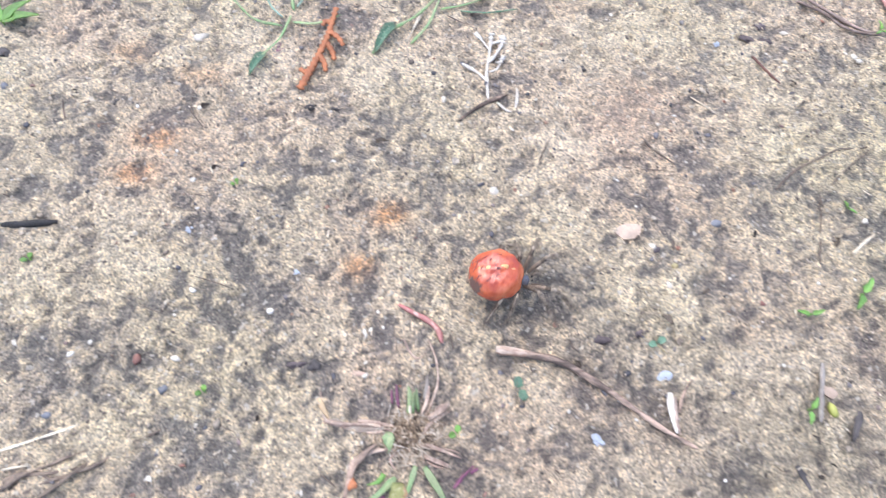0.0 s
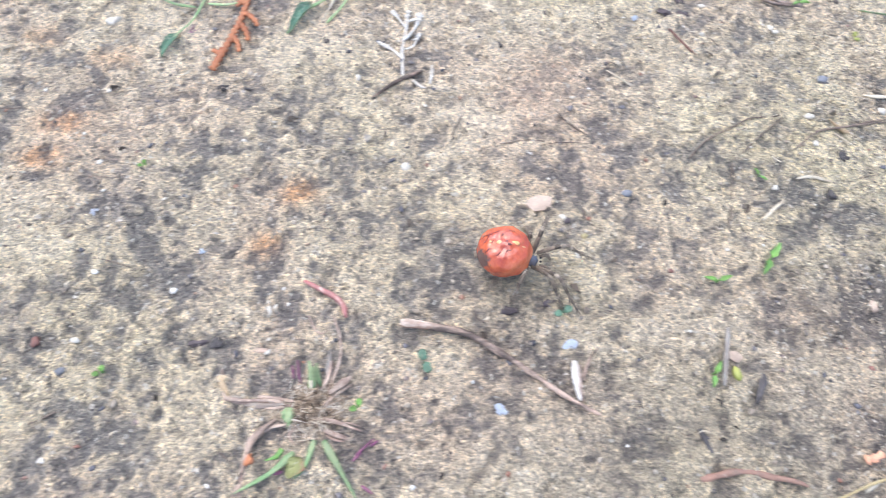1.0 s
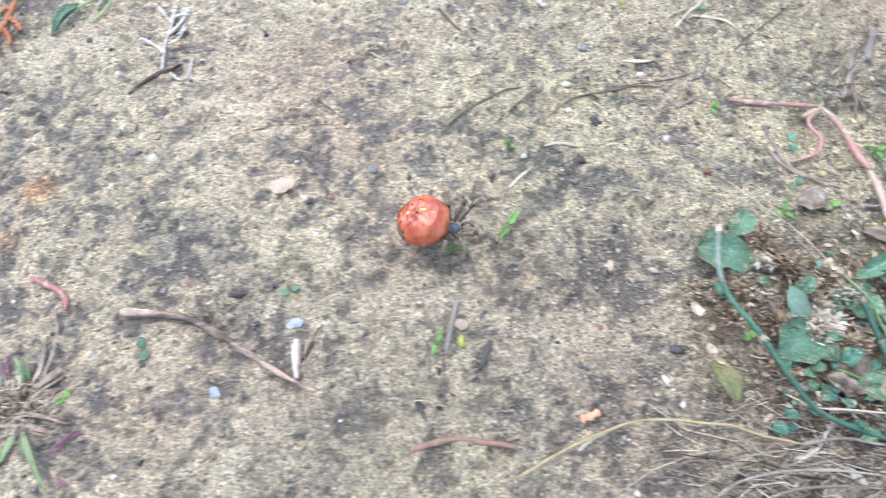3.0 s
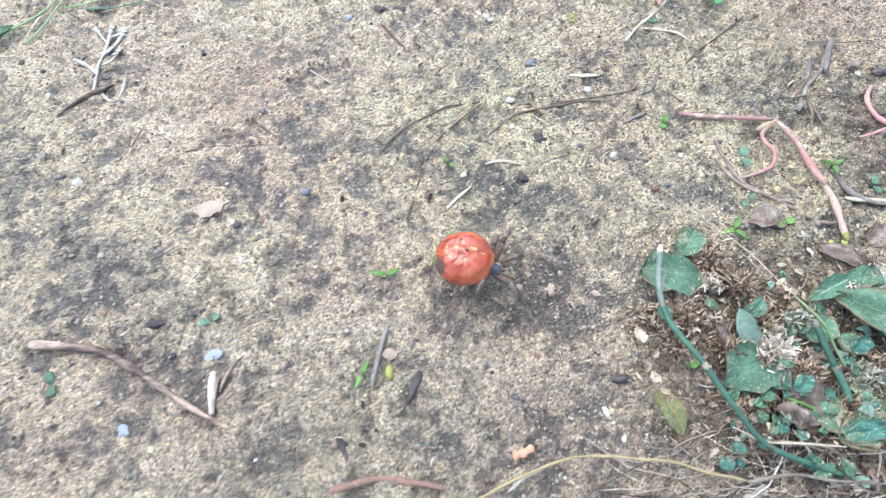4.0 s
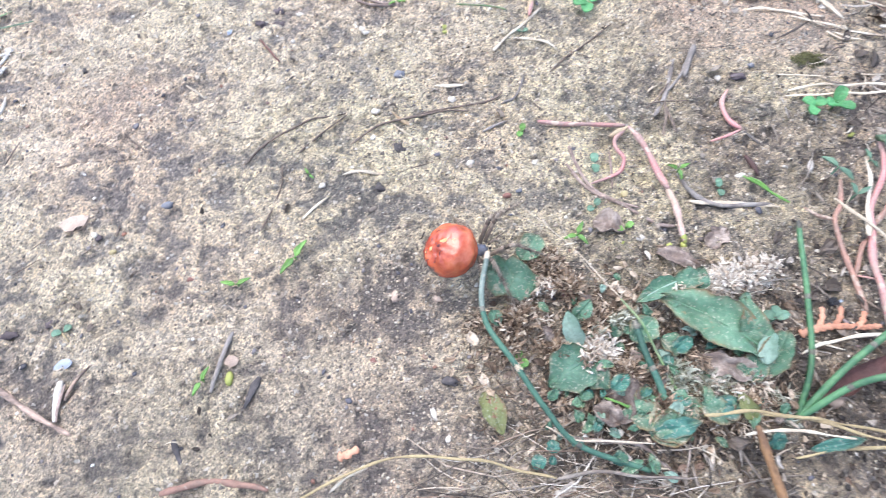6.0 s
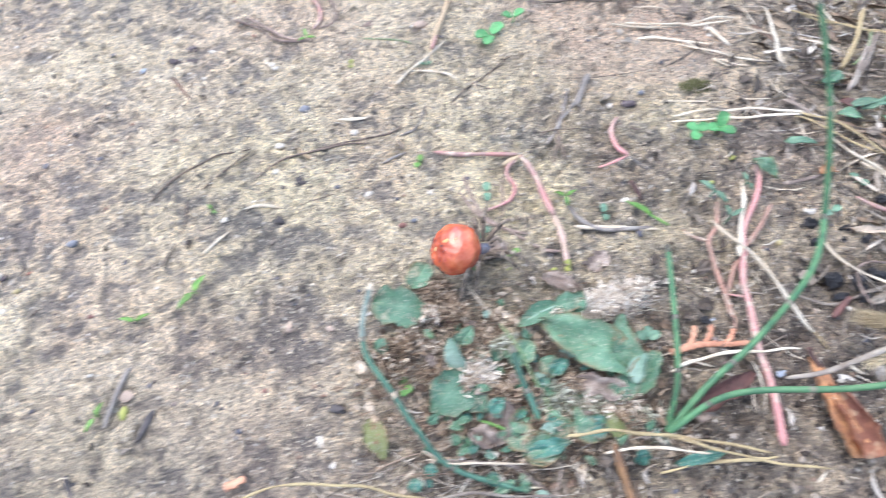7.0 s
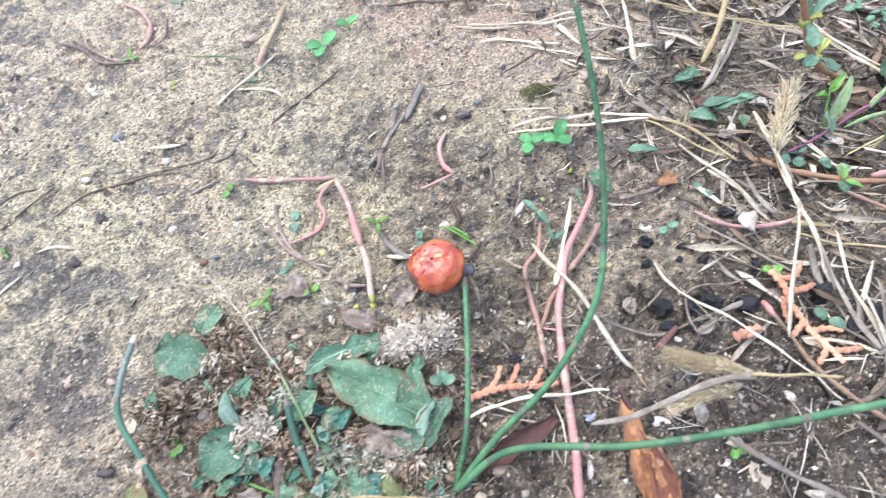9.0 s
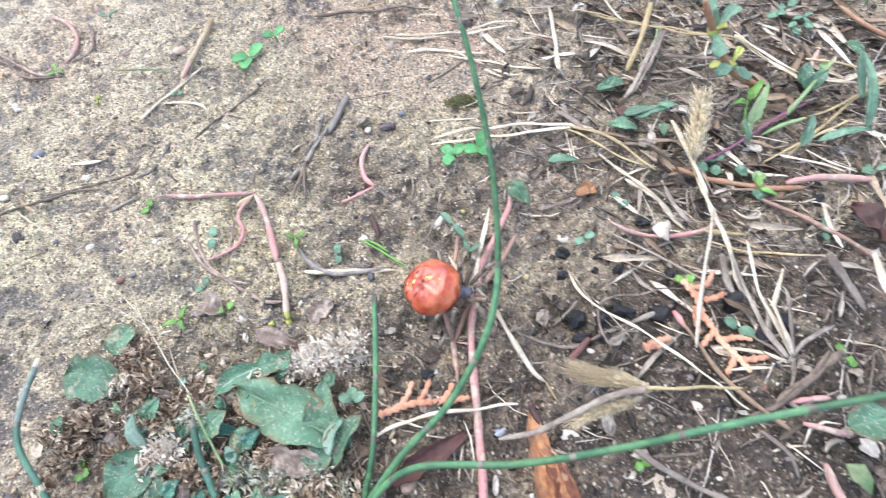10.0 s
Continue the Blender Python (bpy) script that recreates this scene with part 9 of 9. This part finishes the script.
DARKDOT = plain("dark_dot", (0.22, 0.05, 0.05), (0.16, 0.04, 0.04), 0.5, 500, 1500, 0.1)
CREASE = plain("dark_red_crease", (0.24, 0.035, 0.025), (0.17, 0.03, 0.025), 0.35, 500, 1500, 0.1)
HAIR = plain("brown_hairs", (0.30, 0.25, 0.20), (0.21, 0.17, 0.135), 0.6, 500, 1500, 0.1)
CZ = 7.6       # height of the abdomen's middle over the spider's base


def abdomen_r(th, ph):
    """Point on the abdomen (mm) at angle th round z from the front and ph up from the middle."""
    d = Vector((math.cos(ph) * math.cos(th), math.cos(ph) * math.sin(th), math.sin(ph)))
    k = 1 + 0.06 * noise.noise(d * 2.4 + Vector((3, 1, 7))) + 0.022 * noise.noise(d * 5.0)
    shoulder = 1.0 + 0.05 * d.x * (1 - d.z * d.z)
    dent = 0.0
    for cx, cy in ((1.9, 1.3), (1.9, -1.3), (-0.6, 1.6), (-0.6, -1.6), (-2.9, 1.3), (-2.9, -1.3)):
        q = ((d.x * 7.2 - cx) ** 2 + (d.y * 7.0 - cy) ** 2) / 0.75
        if d.z > 0:
            dent += 0.07 * math.exp(-q)
    # creases across the back half
    if d.x < 0.2:
        dent += 0.012 * max(0, math.sin((d.x * 7.2) * 2.2 + 1.4 * abs(d.y))) * max(0, d.z + 0.4)
    r = k - dent
    return Vector((d.x * 6.65 * r - 0.2, d.y * 6.3 * r * shoulder, d.z * 5.4 * r))


def build_spider():
    s = new("spider")
    s.empty_display_size = 0.004
    tagged(s, "orange round-bodied orb spider with hairy brown legs, walking", "spider")
    nu, nv = 84, 50
    vs, fs = [], []
    for j in range(nv + 1):
        ph = -math.pi / 2 + math.pi * j / nv
        for i in range(nu):
            vs.append(np.array(abdomen_r(2 * math.pi * i / nu, ph)) * MM)
    for j in range(nv):
        for i in range(nu):
            b = (i + 1) % nu
            fs.append((j * nu + i, j * nu + b, (j + 1) * nu + b, (j + 1) * nu + i))
    ab = link_mesh("abdomen", vs, fs, ABDOMEN, (0, 0, CZ * MM), s, label="swollen glossy orange abdomen with creases")

    def spot(x, y, a, b, mat, name, label=""):
        th = math.atan2(y / 7.0, x / 7.3)
        ph = math.acos(min(0.99, math.hypot(x / 7.3, y / 7.0)))
        p = abdomen_r(th, ph)
        n = Vector((p.x / 7.3 ** 2, p.y / 7.0 ** 2, p.z / 5.3 ** 2)).normalized()
        v, f = ball(x * 3 + y, a, b, 0.14, 0.3)
        e = Vector((1, 0, 0)) - n * n.x
        e.normalize()
        m = Matrix((e, n.cross(e), n)).transposed()
        link_mesh(name, [np.array((m @ Vector(q)) + (p - n * 0.05) * MM) for q in v], f, mat, parent=ab, label=label)

    spot(2.5, 0.25, 0.75, 0.5, CREAMSPOT, "spot", "cream-yellow spot")
    spot(-1.6, 0.1, 0.62, 0.5, CREAMSPOT, "spot", "cream spot")
    spot(-3.9, 0.3, 0.28, 0.24, CREAMSPOT, "spot", "cream spot")
    spot(4.9, -0.1, 0.9, 0.16, CREAMSPOT, "stripe", "pale stripe towards the head")
    for x, y, a in ((0.3, 0.55, 0.34), (0.9, -0.35, 0.5)):
        spot(x, y, a, a * 0.75, DARKDOT, "dot")

    def crease(x0, y0, x1, y1, seed):
        """A thin dark red line standing for a fold in the back, from one plan place to another (mm)."""
        rnd = np.random.RandomState(seed)
        pts = []
        for q in np.linspace(0, 1, 6):
            x, y = x0 + (x1 - x0) * q + rnd.randn() * 0.16, y0 + (y1 - y0) * q + rnd.randn() * 0.16
            p = abdomen_r(math.atan2(y / 7.0, x / 7.3), math.acos(min(0.99, math.hypot(x / 7.3, y / 7.0))))
            pts.append(np.array(p) * MM)
        path = spline(pts, 0.0003)
        u = np.linspace(0, 1, len(path))
        v, f = sweep(path, (0.03 + 0.10 * np.sin(math.pi * u)) * MM, 6)
        link_mesh("crease", v, f, CREASE, parent=ab)

    for k, row in enumerate(((-5.6, 2.2, -3.2, 2.9), (-4.9, 1.0, -4.2, 3.4), (-5.8, -0.4, -4.6, 1.4), (-5.2, -2.6, -3.4, -1.6), (-3.4, 3.2, -1.4, 3.7), (-2.6, -3.4, -1.0, -2.5), (-3.9, -0.4, -3.0, 0.9), (-1.4, 1.9, -0.4, 2.8), (0.2, -2.6, 1.2, -1.7), (0.6, 3.6, 2.2, 3.9), (-6.0, 1.6, -5.4, 3.0))):
        crease(*row, 40 + k)
    v, f = ball(9, 1.1, 0.9, 0.9, 0.2)
    link_mesh("spinnerets", v, f, LEGS, (-6.0 * MM, 0, (CZ - 3.6) * MM), s)
    v, f = ball(3, 2.2, 1.35, 1.0, 0.35, 3)
    head = link_mesh("cephalothorax", v, f, HEADGREY, (6.5 * MM, 0, 4.0 * MM), s, label="small blue-grey hairy head part")
    for y in (-0.5, 0.5):
        v, f = ball(4 + y, 0.3, 0.3, 0.3, 0.0, 1)
        link_mesh("eye", v, f, COAL, (2.5 * MM, y * MM, 0.8 * MM), head)
        v, f = sweep(spline([np.array(q) * MM for q in ((2.4, y * 2.4, -0.3), (4.2, y * 3.2, 0.2), (5.2, y * 2.6, -1.6))], 0.0006), np.linspace(0.45, 0.3, len(spline([np.array(q) * MM for q in ((2.4, y * 2.4, -0.3), (4.2, y * 3.2, 0.2), (5.2, y * 2.6, -1.6))], 0.0006))) * MM, 7)
        link_mesh("feeler", v, f, LEGS, parent=head)
    legs = []
    for side in (1, -1):
        for k, (ang, reach, knee) in enumerate(((24, 14.5, 5.0), (58, 12.5, 5.0), (100, 9.0, 4.0), (146, 11.5, 4.4))):
            root = Vector((8.3 - 1.2 * k, side * 1.9, 4.2))
            rnd = np.random.RandomState(k + 5 * (side > 0))
            pts = [(0, 0, 0), (reach * 0.22, 0, knee * 0.55), (reach * 0.42, 0, knee * 0.8), (reach * 0.62, 0, knee * 0.2), (reach * 0.85, 0, -2.6), (reach, 0, -4.2)]
            path = spline([np.array(q) * MM for q in pts], 0.0006)
            cut = [0, int(len(path) * 0.36), int(len(path) * 0.50), int(len(path) * 0.72), len(path) - 1]
            rad = np.interp(np.linspace(0, 1, len(path)), [0, 0.2, 0.5, 0.75, 1], [0.50, 0.54, 0.42, 0.30, 0.14]) * MM
            leg = None
            for name, a, b in zip(("leg", "patella", "tibia", "tarsus"), cut[:-1], cut[1:]):
                v, f = sweep(path[a:b + 1], rad[a:b + 1], 8)
                if leg is None:
                    leg = link_mesh("leg", v, f, LEGS, parent=s)
                else:
                    link_mesh(name, v, f, LEGS, parent=leg)
            for c in cut[1:-1] + [int(len(path) * 0.86)]:
                v, f = sweep(path[c - 1:c + 2], rad[c - 1:c + 2] * 1.03, 8)
                link_mesh("pale_band", v, f, LEGPALE, parent=leg)
            for q in (0.30, 0.60, 0.90):
                c = int(len(path) * q)
                v, f = sweep(path[c - 1:c + 2], rad[c - 1:c + 2] * 1.03, 8)
                link_mesh("dark_band", v, f, LEGDARK, parent=leg)
            hairs = []
            for _ in range(170):
                i = rnd.randint(2, len(path) - 2)
                d = path[i + 1] - path[i - 1]
                d /= np.linalg.norm(d)
                o = rnd.randn(3)
                o -= d * (o @ d)
                o /= np.linalg.norm(o)
                p = path[i] + o * rad[i] * 0.8
                hairs.append(sweep(np.array([p, p + (o * 0.8 + d * 0.7) * 0.0004, p + (o * 0.9 + d * 1.3) * 0.0008]), np.array([0.05, 0.04, 0.015]) * MM, 3))
            v, f = joined(hairs)
            tagged(link_mesh("hairs", v, f, HAIR, parent=leg), kind="stuff")
            legs.append((leg, root, side * ang, side, k))
    return s, legs, ab


spider, spider_legs, spider_abdomen = build_spider()

SPIDER_ROWS = [   # seconds, x, y (mm), height, heading, pitch (nose up), roll
    (0, 20.5, 48.2, 0.0, 3, 7, 0),
    (0.5, 32.1, 49.0, 0.0, -1, 4, 0),
    (1, 45.5, 47.7, 0.0, -5, 2, 0),
    (1.5, 58.6, 48.6, 0.0, -7, 1, 0),
    (2, 70.3, 47.3, 0.0, -9, 6, 0),
    (2.5, 83.9, 46.0, 0.0, -5, 15, 0),
    (3, 93.0, 48.9, 0.0, -5, 24, 0),
    (3.2, 99.4, 47.4, 0.0, -6, 18, 0),
    (4.3, 123.5, 43.5, 0.0, -12, 3, 0),
    (4.5, 127.5, 43.0, 0.0, -12, 3, 0),
    (5, 137.8, 41.6, 0.0, -5, 10, 0),
    (5.2, 139.3, 42.0, 0.0, -3, 14, 0),
    (6.3, 161.3, 46.8, 3.5, 10, 50, 0),
    (6.5, 167.6, 48.6, 3.6, 9, 54, 0),
    (7, 182.0, 49.5, 4.0, 7, 48, 0),
    (7.5, 189.5, 47.6, 3.0, -14, 28, 0),
    (8, 200.5, 49.6, 2.2, -18, 18, 0),
    (8.5, 215.1, 50.0, 1.5, -11, 15, 0),
    (9, 227.0, 49.9, 1.0, -4, 15, 0),
    (9.5, 237.9, 44.8, 1.2, -5, 30, 0),
    (10, 245.8, 44.9, 1.5, -8, 27, 0),
]


def motions():
    """The spider's way over the ground, and its legs' steps."""
    walk(spider, [(t, pose(x * MM, y * MM, (z + max(0.0, gz(x, y))) * MM, roll, -pitch * 0.12, yaw)) for t, x, y, z, yaw, pitch, roll in SPIDER_ROWS])
    walk(spider_abdomen, [(t, pose(0, 0, CZ * MM, 0, -pitch * 0.88, 0)) for t, x, y, z, yaw, pitch, roll in SPIDER_ROWS])
    for leg, root, ang, side, k in spider_legs:
        off = 0.0 if (k + (side > 0)) % 2 else math.pi
        rows = []
        for i in range(101):
            t = i / 10
            w = 2 * math.pi * 2.3 * t + off + 0.35 * k
            swing = side * 17 * math.sin(w)
            lift = 12 * max(0.0, math.cos(w))
            rows.append((t, pose(root.x * MM, root.y * MM, root.z * MM, 0, -lift, ang - swing)))
        walk(leg, rows)


motions()
